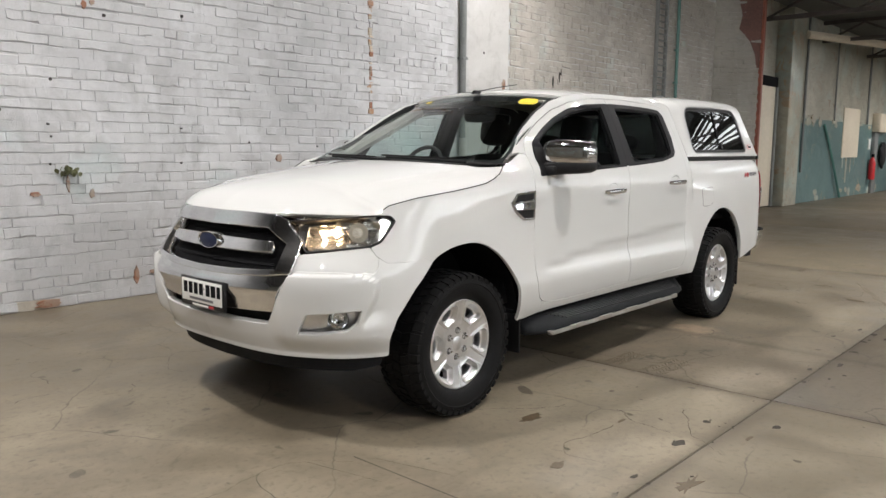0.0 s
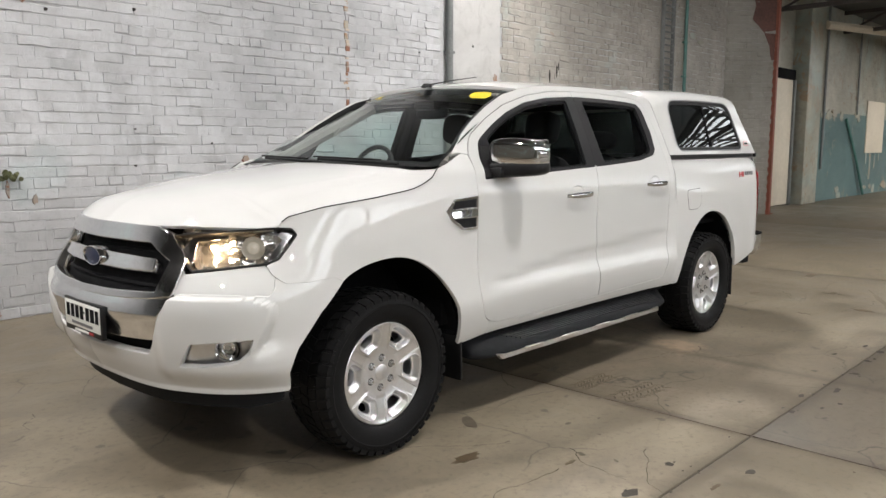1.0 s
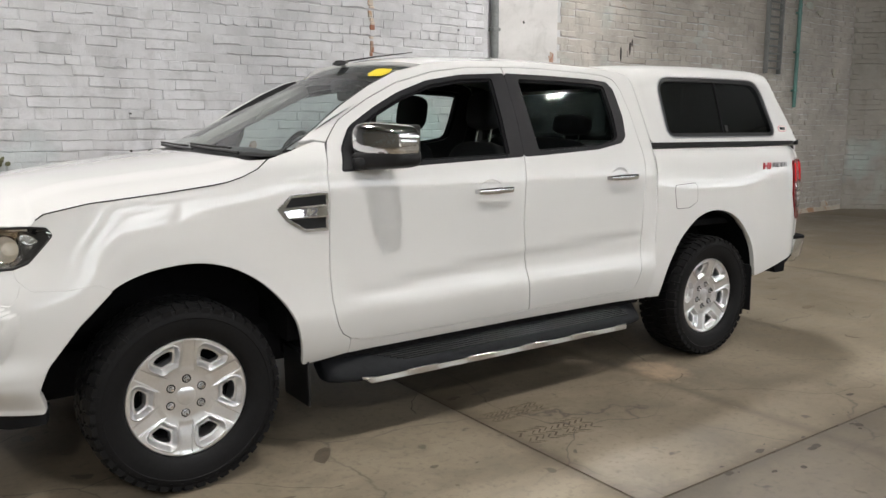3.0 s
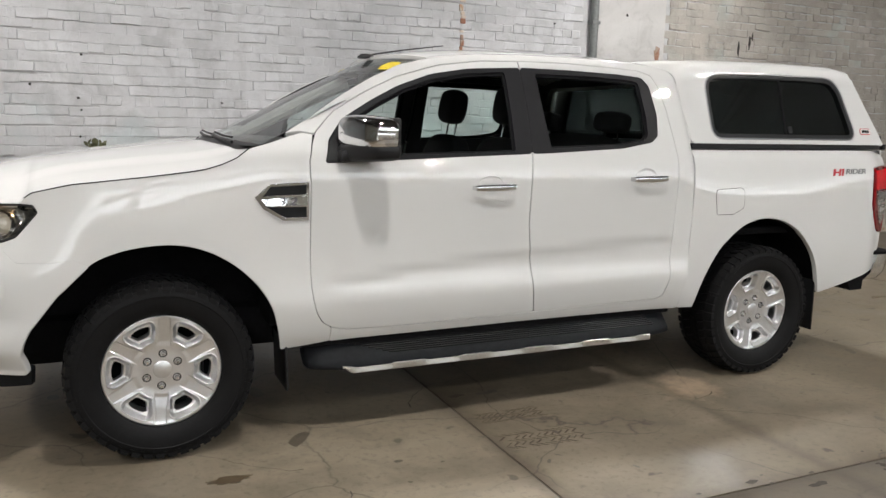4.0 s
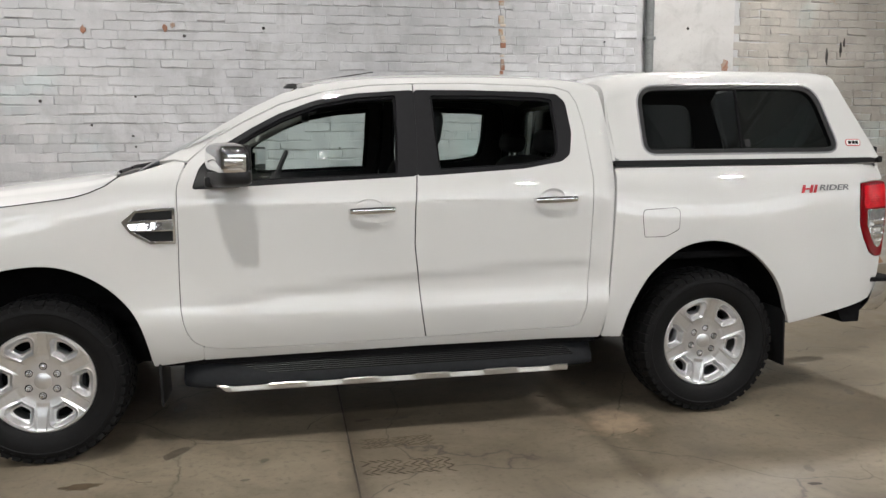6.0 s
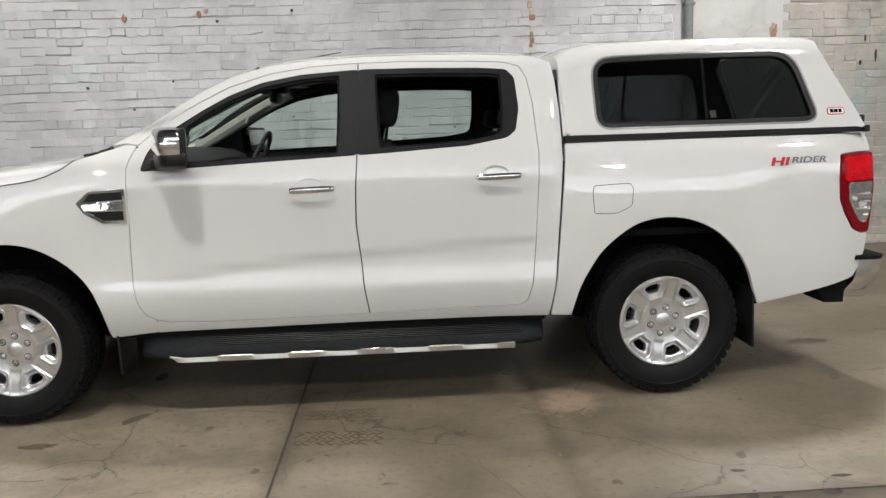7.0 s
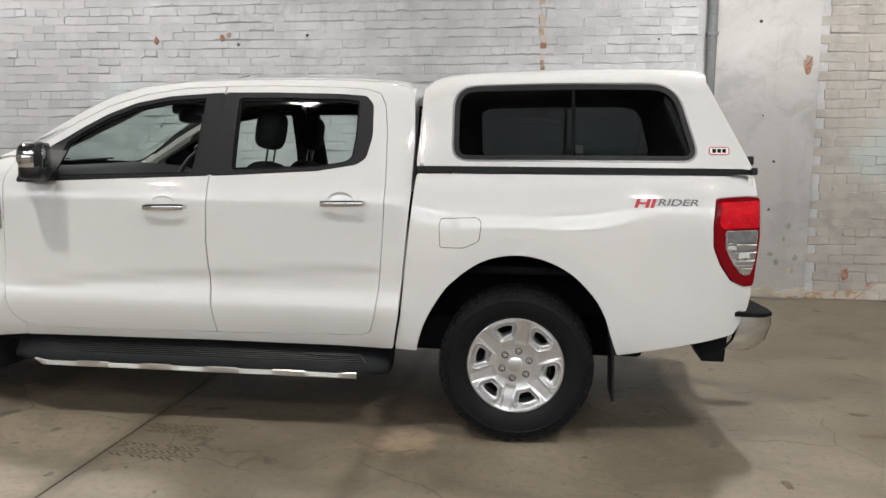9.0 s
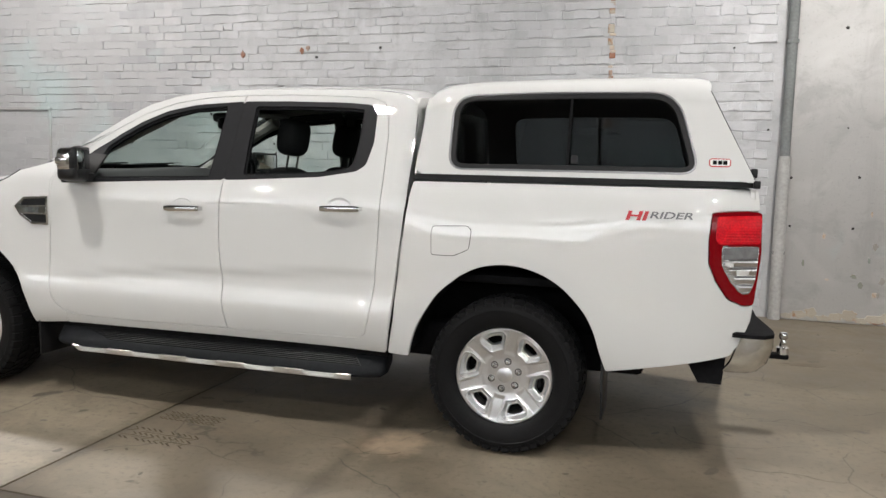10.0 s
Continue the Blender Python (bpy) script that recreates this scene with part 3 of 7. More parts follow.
# Concrete: trowelled, stained, with hairline cracks and dark drips
def concrete(name, k):
    """k: the slab's tone, which also carries how light falls on it."""
    m, nt, b = node_material(name)
    co = scaled_co(nt, 1, 1, 1)
    cloud = noise_node(nt, co, 0.42, 6, 0.62, 0.5)
    blot = noise_node(nt, co, 2.2, 8, 0.66, 0.6)
    fine = noise_node(nt, co, 26, 8, 0.72)
    wipe = noise_node(nt, scaled_co(nt, 0.5, 2.4, 1), 1.6, 6, 0.6, 0.4)
    base = mix_node(nt, ramp_node(nt, cloud, ((0.34, grey(0)), (0.66, grey(1)))), (0.150, 0.127, 0.097), (0.262, 0.228, 0.182))
    base = mix_node(nt, ramp_node(nt, blot, ((0.36, grey(0.60)), (0.58, grey(0)))), base, (0.092, 0.076, 0.056))
    base = mix_node(nt, ramp_node(nt, wipe, ((0.55, grey(0)), (0.72, grey(0.26)))), base, (0.335, 0.302, 0.255))
    base = mix_node(nt, ramp_node(nt, fine, ((0.32, grey(0.6)), (0.48, grey(0)))), base, (0.085, 0.072, 0.055))
    spots = nt.nodes.new("ShaderNodeTexVoronoi")
    spots.inputs["Scale"].default_value, spots.inputs["Randomness"].default_value = 2.6, 1.0
    wob = nt.nodes.new("ShaderNodeMix")
    wob.data_type, wob.blend_type = "RGBA", "ADD"
    wob.inputs[0].default_value = 0.22
    nn = nt.nodes.new("ShaderNodeTexNoise")
    nn.inputs["Scale"].default_value, nn.inputs["Detail"].default_value = 7, 4
    nt.links.new(co, nn.inputs["Vector"])
    nt.links.new(co, wob.inputs[6])
    nt.links.new(nn.outputs["Color"], wob.inputs[7])
    nt.links.new(wob.outputs[2], spots.inputs["Vector"])
    base = mix_node(nt, ramp_node(nt, spots.outputs["Distance"], ((0.045, grey(0.75)), (0.075, grey(0)))), base, (0.055, 0.046, 0.036))
    crack = nt.nodes.new("ShaderNodeTexVoronoi")
    crack.feature = "DISTANCE_TO_EDGE"
    crack.inputs["Scale"].default_value = 0.95
    wob2 = nt.nodes.new("ShaderNodeMix")
    wob2.data_type, wob2.blend_type = "RGBA", "ADD"
    wob2.inputs[0].default_value = 0.25
    nn2 = nt.nodes.new("ShaderNodeTexNoise")
    nn2.inputs["Scale"].default_value, nn2.inputs["Detail"].default_value = 2.2, 8
    nt.links.new(co, nn2.inputs["Vector"])
    nt.links.new(co, wob2.inputs[6])
    nt.links.new(nn2.outputs["Color"], wob2.inputs[7])
    nt.links.new(wob2.outputs[2], crack.inputs["Vector"])
    line = ramp_node(nt, crack.outputs["Distance"], ((0.0, grey(1)), (0.0045, grey(0))))
    gate = ramp_node(nt, noise_node(nt, co, 0.9, 3), ((0.44, grey(0)), (0.52, grey(0.85))))
    base = mix_node(nt, mix_node(nt, 1.0, line, gate, "MULTIPLY"), base, (0.06, 0.05, 0.04))
    # worn pinkish scuff between the wheels
    scuff = nt.nodes.new("ShaderNodeVectorMath")
    scuff.operation, scuff.inputs[1].default_value = "DISTANCE", (2.69, -0.95, 0.0)
    nt.links.new(co, scuff.inputs[0])
    wide = nt.nodes.new("ShaderNodeMath")
    wide.operation = "MULTIPLY_ADD"
    wide.inputs[1].default_value = 0.5
    nt.links.new(noise_node(nt, co, 6.0, 5, 0.65), wide.inputs[0])
    nt.links.new(scuff.outputs["Value"], wide.inputs[2])
    base = mix_node(nt, ramp_node(nt, wide.outputs[0], ((0.30, grey(0.75)), (0.46, grey(0)))), base, (0.42, 0.325, 0.245))
    # dirt along the joints, and a like dark band at x 2.55
    spot = nt.nodes.new("ShaderNodeSeparateXYZ")
    nt.links.new(co, spot.inputs[0])
    for axis, places in ((0, (-3.9, 1.35, 2.55, 6.6)), (1, (-2.0, -7.2))):
        for at in places:
            shift, far_off, ragged = (nt.nodes.new("ShaderNodeMath") for _ in range(3))
            shift.operation, shift.inputs[1].default_value = "SUBTRACT", at
            far_off.operation = "ABSOLUTE"
            ragged.operation, ragged.inputs[1].default_value = "MULTIPLY_ADD", 0.16
            nt.links.new(spot.outputs[axis], shift.inputs[0])
            nt.links.new(shift.outputs[0], far_off.inputs[0])
            nt.links.new(blot, ragged.inputs[0])
            nt.links.new(far_off.outputs[0], ragged.inputs[2])
            base = mix_node(nt, ramp_node(nt, ragged.outputs[0], ((0.085, grey(0.55)), (0.165, grey(0)))), base, (0.07, 0.056, 0.04))
    base = mix_node(nt, 1.0, base, (k, k * 0.965, k * 0.89), "MULTIPLY")
    nt.links.new(base, b.inputs["Base Color"])
    nt.links.new(ramp_node(nt, blot, ((0.35, grey(0.40)), (0.65, grey(0.58)))), b.inputs["Roughness"])
    nt.links.new(bump_node(nt, mix_node(nt, 0.5, fine, blot), 0.0025, 0.5), b.inputs["Normal"])
    return m


# one concrete in four tones: the floor's uneven light put into slab colour
CONCRETE, DIM_CONCRETE = concrete("stained_concrete", 0.85), concrete("dim_concrete", 0.60)
PALE_CONCRETE, DULL_CONCRETE = concrete("pale_concrete", 0.97), concrete("dull_concrete", 0.93)
DARK_STAIN = material("dark_oil_stain", (0.095, 0.068, 0.040), 0.4, noise_scale=14, vary=0.3)
PRINT = material("muddy_tyre_print", (0.082, 0.060, 0.036), 0.7, noise_scale=20, vary=0.4)
CRACK = material("dark_crack", (0.045, 0.038, 0.030), 0.8, noise_scale=9, vary=0.5)
JOINT = material("dirt_filled_joint", (0.07, 0.06, 0.048), 0.8, noise_scale=6, vary=0.4)

# ---- large structure ----
WALL_Y, X0, X1, Y0 = 3.33, -14.0, 34.0, -16.0

# Floor slabs, parted by joints
JX, JY = (-14.0, -3.9, 1.35, 6.6, 11.85, 17.1, 34.0), (-16.0, -7.2, -2.0, 3.6)
floor = thing("floor", "stained grey-brown concrete floor with dirty joints", "floor", kind="structure")
for a, c in zip(JX, JX[1:]):
    for d, e in zip(JY, JY[1:]):
        box_part("slab", (a + 0.005, d + 0.005, -0.12), (c - 0.005, e - 0.005, 0), 0.004, DIM_CONCRETE if e == -2.0 and a == 1.35 else DULL_CONCRETE if e == -2.0 and a < 0 else PALE_CONCRETE if a == -3.9 else CONCRETE, floor)
box_part("joint_filler", (X0, Y0, -0.14), (X1, 3.6, -0.006), 0, JOINT, floor, "dirt in the joints between slabs")


def slab_wall(name, lo, hi, mat, label, category="wall"):
    return tagged(box_part(name, lo, hi, 0, mat), label, category, kind="structure")


wall_north = slab_wall("wall_north", (X0, WALL_Y + 0.007, 0), (13.6, WALL_Y + 0.35, ROOF_Z), MORTAR, "old brick wall under thick flaking white paint")
wall_south = slab_wall("wall_south", (X0, Y0 - 0.3, 0), (X1, Y0, ROOF_Z), UPPER, "dim dirty white brick wall")
wall_west = slab_wall("wall_west", (X0 - 0.3, Y0, 0), (X0, WALL_Y + 0.35, ROOF_Z), UPPER, "dim dirty white brick wall")
wall_east = slab_wall("wall_east", (X1, Y0, 0), (X1 + 0.3, 3.6, ROOF_Z), UPPER, "dim dirty white brick wall")

# Pier of smooth plaster with the downpipe beside it
pier = tagged(box_part("wall_pier", (4.925, 3.295, 0), (5.87, WALL_Y + 0.02, ROOF_Z), 0.012, RENDER), "smooth pale cement-rendered pier standing proud of the brick wall", "wall", kind="structure")
# Nib wall that ends in a red steel column
bm = bmesh.new()
plan = [(12.85, WALL_Y + 0.02), (13.60, 2.66), (13.74, 2.66), (13.95, 3.6), (12.85, 3.6)]
lo, hi = [bm.verts.new((x, y, 0)) for x, y in plan], [bm.verts.new((x, y, ROOF_Z)) for x, y in plan]
bm.faces.new(lo), bm.faces.new(hi[::-1])
for k in range(5):
    bm.faces.new((lo[k], lo[(k + 1) % 5], hi[(k + 1) % 5], hi[k]))
nib = tagged(part("wall_nib", bm, GREY_WALL, flat=True), "grey painted splayed nib wall with a worn red patch", "wall", kind="structure")
wall_far_lower = slab_wall("wall_far_lower", (17.7, 3.18, 0), (X1, 3.55, 2.2), TEAL, "faded teal painted lower wall, scuffed")
wall_far_upper = slab_wall("wall_far_upper", (17.7, 3.19, 2.2), (X1, 3.55, ROOF_Z), UPPER, "dirty white brick wall above the teal band")
wall_recess = slab_wall("wall_recess", (13.95, 3.42, 0), (17.7, 3.6, ROOF_Z), UPPER, "worn brick wall of the recess behind the nib")
far_pier = tagged(box_part("wall_far_pier", (16.75, 3.05, 0), (17.7, 3.43, ROOF_Z), 0.015, FLAKED), "worn pier with flaking cream and teal paint", "wall", kind="structure")

# Roof: sheets between long skylights with glazing bars
ceiling = bmesh.new()
SKYLIGHTS = ((X0, -15.4, X1, -13.6, ROOF_Z), (14.8, -6.3, 20.0, -3.4, 4.75))
for lo, hi in (((X0, Y0), (X1, -15.4)), ((X0, -13.6), (X1, 3.7))):
    box(ceiling, (*lo, ROOF_Z), (*hi, ROOF_Z + 0.1))
ceiling = tagged(part("ceiling", ceiling, ROOFING, flat=True), "dark sheeted hall roof with a long skylight", "ceiling", kind="structure")
for n, (xa, ya, xb, yb, top) in enumerate(SKYLIGHTS):
    win = tagged(new("skylight_%d" % (n + 1)), "long roof skylight with many glazing bars", "skylight", kind="structure")
    box_part("sky_backdrop", (xa - 0.2, ya - 0.2, top + 0.12), (xb + 0.2, yb + 0.2, top + 0.14), 0, SKYLIGHT, win, "bright overcast sky beyond")
    bars = bmesh.new()
    x = xa + 0.3
    while x < xb:
        box(bars, (x - 0.03, ya, top - 0.02), (x + 0.03, yb, top + 0.04))
        x += 0.62
    for y in (ya + (yb - ya) / 3, ya + (yb - ya) * 2 / 3):
        box(bars, (xa, y - 0.03, top - 0.04), (xb, y + 0.03, top + 0.02))
    tagged(part("glazing_bars", bars, TRUSS, win, flat=True), "dark glazing bars", kind="stuff")

# High windows in the south wall, bright with daylight
for n, x in enumerate(range(-12, 33, 4)):
    win = tagged(new("window_%d" % (n + 1)), "high factory window with many small panes, bright with daylight", "window", kind="structure")
    box_part("window_frame", (x, Y0, 3.55), (x + 3.7, Y0 + 0.05, 5.65), 0, TRUSS, win)
    box_part("sky_backdrop", (x + 0.06, Y0 + 0.05, 3.61), (x + 3.64, Y0 + 0.06, 5.59), 0, WINDOW_SKY, win, "bright sky beyond the panes")
    for k in range(1, 6):
        box_part("mullion", (x + 0.617 * k - 0.03, Y0 + 0.06, 3.61), (x + 0.617 * k + 0.03, Y0 + 0.09, 5.59), 0, TRUSS, win)
    for z, w in ((4.10, 0.03), (4.62, 0.12), (5.12, 0.03)):
        box_part("transom", (x + 0.06, Y0 + 0.06, z - w), (x + 3.64, Y0 + 0.085, z + w), 0, TRUSS, win)

low_roof = bmesh.new()
for lo, hi in (((14.2, -7.0), (14.8, 3.18)), ((14.8, -7.0), (20.0, -6.3)), ((14.8, -3.4), (20.0, 3.18)), ((20.0, -7.0), (X1, 3.18))):
    box(low_roof, (*lo, 4.75), (*hi, 4.85))
low_roof = tagged(part("ceiling_low", low_roof, ROOFING, flat=True), "dark low roof over the far bay", "ceiling", kind="structure")

# ---- the truck ----
truck = thing("pickup_truck", "white dual-cab pickup with canopy and chrome trim, parked on the concrete", "car")
SIDES = (-1, 1)

DOOR_GAP_F = [(0.612, 0.935), (0.615, 1.10), (0.614, 1.223), (0.635, 1.296), (0.662, 1.346), (0.765, 1.440), (0.92, 1.530), (1.08, 1.607), (1.29, 1.668), (1.508, 1.698), (1.722, 1.708)]
DOOR_GAP_M = [(1.722, 1.708), (1.720, 1.428), (1.706, 1.257), (1.693, 1.10), (1.688, 0.932), (1.706, 0.737), (1.715, 0.61), (1.735, 0.481)]
DOOR_GAP_R = [(1.735, 0.481), (2.40, 0.494), (2.473, 0.496), (2.516, 0.515), (2.543, 0.597), (2.565, 0.79), (2.581, 1.061), (2.589, 1.247), (2.577, 1.489), (2.557, 1.614), (2.526, 1.671), (2.452, 1.694), (2.308, 1.702), (2.0, 1.712), (1.722, 1.708)]
DOOR_F = DOOR_GAP_F[:-1] + DOOR_GAP_M + [(1.2, 0.474), (0.95, 0.474), (0.777, 0.479), (0.703, 0.497), (0.660, 0.525), (0.633, 0.571), (0.619, 0.623), (0.611, 0.684), (0.609, 0.804)]
DOOR_R = DOOR_GAP_R[:-1] + DOOR_GAP_M[:-1]
FRAME_F = [(0.682, 1.216), (0.712, 1.312), (0.80, 1.405), (0.95, 1.495), (1.08, 1.562), (1.245, 1.622), (1.435, 1.655), (1.7212, 1.674), (1.7195, 1.43), (1.7055, 1.2595), (1.30, 1.243)]
PANE_F = [(0.862, 1.246), (0.872, 1.420), (0.96, 1.474), (1.088, 1.541), (1.25, 1.600), (1.437, 1.634), (1.632, 1.648), (1.628, 1.45), (1.618, 1.268)]
FRAME_R = [(1.7240, 1.674), (2.0, 1.674), (2.312, 1.667), (2.457, 1.656), (2.495, 1.614), (2.505, 1.461), (2.482, 1.353), (2.436, 1.320), (2.244, 1.288), (1.826, 1.264), (1.7085, 1.2595), (1.7222, 1.43)]
PANE_R = [(1.800, 1.648), (2.10, 1.648), (2.36, 1.640), (2.428, 1.630), (2.432, 1.46), (2.420, 1.355), (2.385, 1.327), (2.244, 1.305), (1.814, 1.284), (1.806, 1.45)]


def spline(pts, n=4):
    """A smooth line through points."""
    out = []
    for i in range(len(pts) - 1):
        p0, p1, p2, p3 = pts[max(i - 1, 0)], pts[i], pts[i + 1], pts[min(i + 2, len(pts) - 1)]
        for k in range(n):
            t = k / n
            out.append(tuple(0.5 * (2 * b + (c - a) * t + (2 * a - 5 * b + 4 * c - d) * t * t + (3 * b - a - 3 * c + d) * t ** 3) for a, b, c, d in zip(p0, p1, p2, p3)))
    return out + [tuple(pts[-1])]


TOP = [(2.69, 1.665), (2.66, 1.695), (2.57, 1.720), (2.30, 1.738), (2.01, 1.742), (1.716, 1.738), (1.45, 1.724), (1.25, 1.700), (1.10, 1.662), (0.95, 1.592), (0.80, 1.505), (0.66, 1.412), (0.53, 1.342), (0.455, 1.303)]
BED_GAP = [(2.626, 0.433), (2.654, 0.60), (2.689, 0.982), (2.710, 1.195), (2.713, 1.436), (2.702, 1.60)]
ARCH_F = [(-0.505, 0.405), (-0.503, 0.482), (-0.466, 0.584), (-0.371, 0.716), (-0.255, 0.826), (-0.154, 0.872), (-0.044, 0.892), (0.067, 0.893), (0.177, 0.865), (0.285, 0.804), (0.376, 0.718), (0.432, 0.63), (0.462, 0.525), (0.480, 0.412)]
ARCH_R = [(2.742, 0.428), (2.750, 0.47), (2.783, 0.574), (2.846, 0.688), (2.913, 0.772), (3.046, 0.870), (3.191, 0.907), (3.335, 0.891), (3.467, 0.829), (3.573, 0.726), (3.628, 0.634), (3.664, 0.525), (3.693, 0.446)]
HOOD_GAP = [(-0.517, 1.058), (-0.497, 1.079), (-0.462, 1.099), (-0.301, 1.132), (-0.046, 1.160), (0.132, 1.181), (0.188, 1.190), (0.25, 1.208), (0.315, 1.236), (0.373, 1.278)]
SEAM = [(-0.255, 0.826), (-0.30, 0.850), (-0.401, 0.840), (-0.511, 0.842), (-0.565, 0.880), (-0.585, 0.915)]


ARCH_F, ARCH_R = spline(ARCH_F), spline(ARCH_R)
FENDER = HOOD_GAP + [(0.455, 1.300), (0.60, 1.345), (0.650, 1.338), (0.635, 1.296), (0.614, 1.223), (0.615, 1.10), (0.612, 0.935), (0.609, 0.804), (0.611, 0.684), (0.619, 0.623), (0.633, 0.571), (0.660, 0.525), (0.703, 0.497), (0.70, 0.43), (0.62, 0.424)] + ARCH_F[:15:-1] + SEAM + [(-0.525, 0.934), (-0.432, 1.028), (-0.455, 1.056)]
CAB = [(0.70, 0.428), (1.7, 0.436)] + BED_GAP + TOP[:-1] + [(0.60, 1.350), (0.655, 1.340)] + DOOR_GAP_F[4:-1] + DOOR_GAP_R[::-1] + [(1.2, 0.474), (0.95, 0.474), (0.777, 0.479), (0.703, 0.497)]
# tray side, cut round the tail lamp
TAIL = [(4.118, 1.180), (4.20, 1.187), (4.262, 1.189), (4.319, 1.185), (4.324, 1.0), (4.306, 0.80), (4.300, 0.783), (4.262, 0.781), (4.200, 0.811), (4.147, 0.887), (4.113, 0.964), (4.109, 1.065)]
BED = [(2.636, 0.433), (2.664, 0.60), (2.699, 0.982), (2.721, 1.195), (2.728, 1.283), (3.5, 1.285), (4.305, 1.287), (4.312, 1.195), (4.262, 1.194), (4.20, 1.192), (4.113, 1.185), (4.103, 1.065), (4.107, 0.962), (4.142, 0.882), (4.197, 0.805), (4.262, 0.775), (4.300, 0.776), (4.298, 0.735), (4.290, 0.685), (4.264, 0.620), (4.222, 0.553), (3.968, 0.496)] + ARCH_R[::-1]
FUEL = [(2.850, 1.039), (2.858, 1.071), (3.028, 1.079), (3.047, 1.060), (3.039, 0.977), (3.025, 0.965), (2.965, 0.938), (2.856, 0.938)]


def smooth_outline(poly):
    return rounded(poly, 0.03, 1)


def soft_outline(poly):
    return rounded(poly, 0.045, 3)


def inner(d):
    """The skin, moved in by d."""
    def place(a, b):
        x, y, z = skin(a, b)
        return x, y - d, z
    return place


def across(a, z):
    """The skin round the nose; a is the way from the middle, to either side."""
    x, y, z = skin(-1.6 + abs(a), z)
    return x, math.copysign(y, a), z


def both(poly):
    """An outline of the right half, from the middle to the middle, mirrored to a whole."""
    return poly + [(-a, b) for a, b in reversed(poly) if a > 1e-6]


# Cab, doors and tray, near and far side alike
for s in SIDES:
    panel("front_fender", smooth_outline(FENDER), PAINT, truck, skin, side=s)
    panel("cab_side", smooth_outline(CAB), PAINT, truck, skin, side=s, gap=0.002)
    panel("cab_lining", smooth_outline(CAB), TRIM, truck, inner(0.035), side=s, gap=0.004, lip=0, step=0.08, edge_step=0.05, label="charcoal cabin side lining")
    panel("tray_side", smooth_outline(BED), PAINT, truck, skin, side=s, gap=0.002, lip=0.03)
    for name, shape, frame_shape, pane in (("front_door", DOOR_F, FRAME_F, PANE_F), ("rear_door", DOOR_R, FRAME_R, PANE_R)):
        door = panel(name, smooth_outline(shape), PAINT, truck, skin, [grown(soft_outline(frame_shape), -0.008)], side=s, gap=0.0042, bev=0.002)
        # dark ring sunk behind the door's edge, added for the shade in its gap
        panel("door_gap_shade", grown(smooth_outline(shape), 0.012), DARK, door, skin, [grown(smooth_outline(shape), -0.012)], side=s, gap=0, deep=0.013, lip=0)
        panel("window_surround", soft_outline(frame_shape), GREY_TRIM, door, skin, [soft_outline(pane)], side=s, gap=0.0, deep=-0.0015, lip=0.03, bev=0.002, label="matt dark grey window surround and pillar trim")
        panel("window_pane", soft_outline(pane), GLASS, door, skin, side=s, gap=-0.006, deep=0.014, lip=0.0, label="clear door glass").visible_shadow = False
        panel("glass_run", soft_outline(pane), DARK, door, skin, [grown(soft_outline(pane), -0.011)], side=s, gap=0, deep=0.008, lip=0.012, label="black rubber round the glass")
        panel("door_trim", smooth_outline(shape), TRIM, door, inner(0.055), [soft_outline(pane)], side=s, gap=0.012, step=0.08, edge_step=0.05, lip=0.0, label="charcoal inner door trim")
    # door handles: chrome bar over a shallow cup
    for x, z in ((1.487, 1.105), (2.384, 1.137)):
        y = half_width(x, z)
        cup = lathe(bmesh.new(), [(0.0, -0.010), (0.030, -0.008), (0.048, -0.003), (0.056, 0.0008), (0.058, 0.0)], 24, Matrix.Translation((x - 0.012, s * y, z + 0.012)) @ Matrix.Diagonal((1.15, -s, 0.75, 1)))
        part("handle_cup", cup, PAINT, truck)
        bm = bmesh.new()
        prof = [(-0.112, 0.002, 0.010), (-0.104, 0.026, 0.0125), (-0.07, 0.036, 0.0155), (0.0, 0.039, 0.016), (0.07, 0.036, 0.0155), (0.104, 0.026, 0.0125), (0.112, 0.002, 0.010)]
        rings = []
        for dx, dy, r in prof:
            rings.append([bm.verts.new((x + dx, s * (y + dy + 0.007 * math.cos(t)), z + r * math.sin(t) + dx * 0.02)) for t in [k * math.pi / 5 for k in range(10)]])
        for a, c in zip(rings, rings[1:]):
            for k in range(10):
                bm.faces.new((a[k], a[(k + 1) % 10], c[(k + 1) % 10], c[k]))
        part("door_handle", bm, CHROME, truck, "chrome door handle")
    # fender vent
    VENT = [(0.381, 1.077), (0.440, 1.128), (0.605, 1.137), (0.604, 0.979), (0.497, 0.980), (0.414, 1.030)]
    vent = panel("fender_vent", VENT, CHROME, truck, skin, [[(0.442, 1.120), (0.596, 1.128), (0.596, 1.086), (0.412, 1.080)], [(0.425, 1.036), (0.596, 1.036), (0.596, 0.989), (0.501, 0.989)]], side=s, deep=-0.008, lip=0.03, gap=0, label="chrome fender vent with dark slots")
    panel("vent_mesh", VENT, BLACK, vent, skin, side=s, deep=-0.002, lip=0, gap=0.004)
    panel("vent_bar", [(0.405, 1.066), (0.596, 1.078), (0.596, 1.040), (0.42, 1.040)], CHROME, vent, lambda x, z: (lambda p: (p[0], p[1] - 0.13 * (z - 1.058), p[2]))(skin(x, z)), side=s, deep=-0.013, lip=0.01, gap=0)
    lettering("vent_number", "3.2", 0.045, Matrix.Translation((0.51, s * (half_width(0.51, 1.058) + 0.0145), 1.057)) @ pose(0, 0, 0, 90, 0, 0 if s < 0 else 180), GREY_INK, vent, shear=0.2, stretch=1.5)
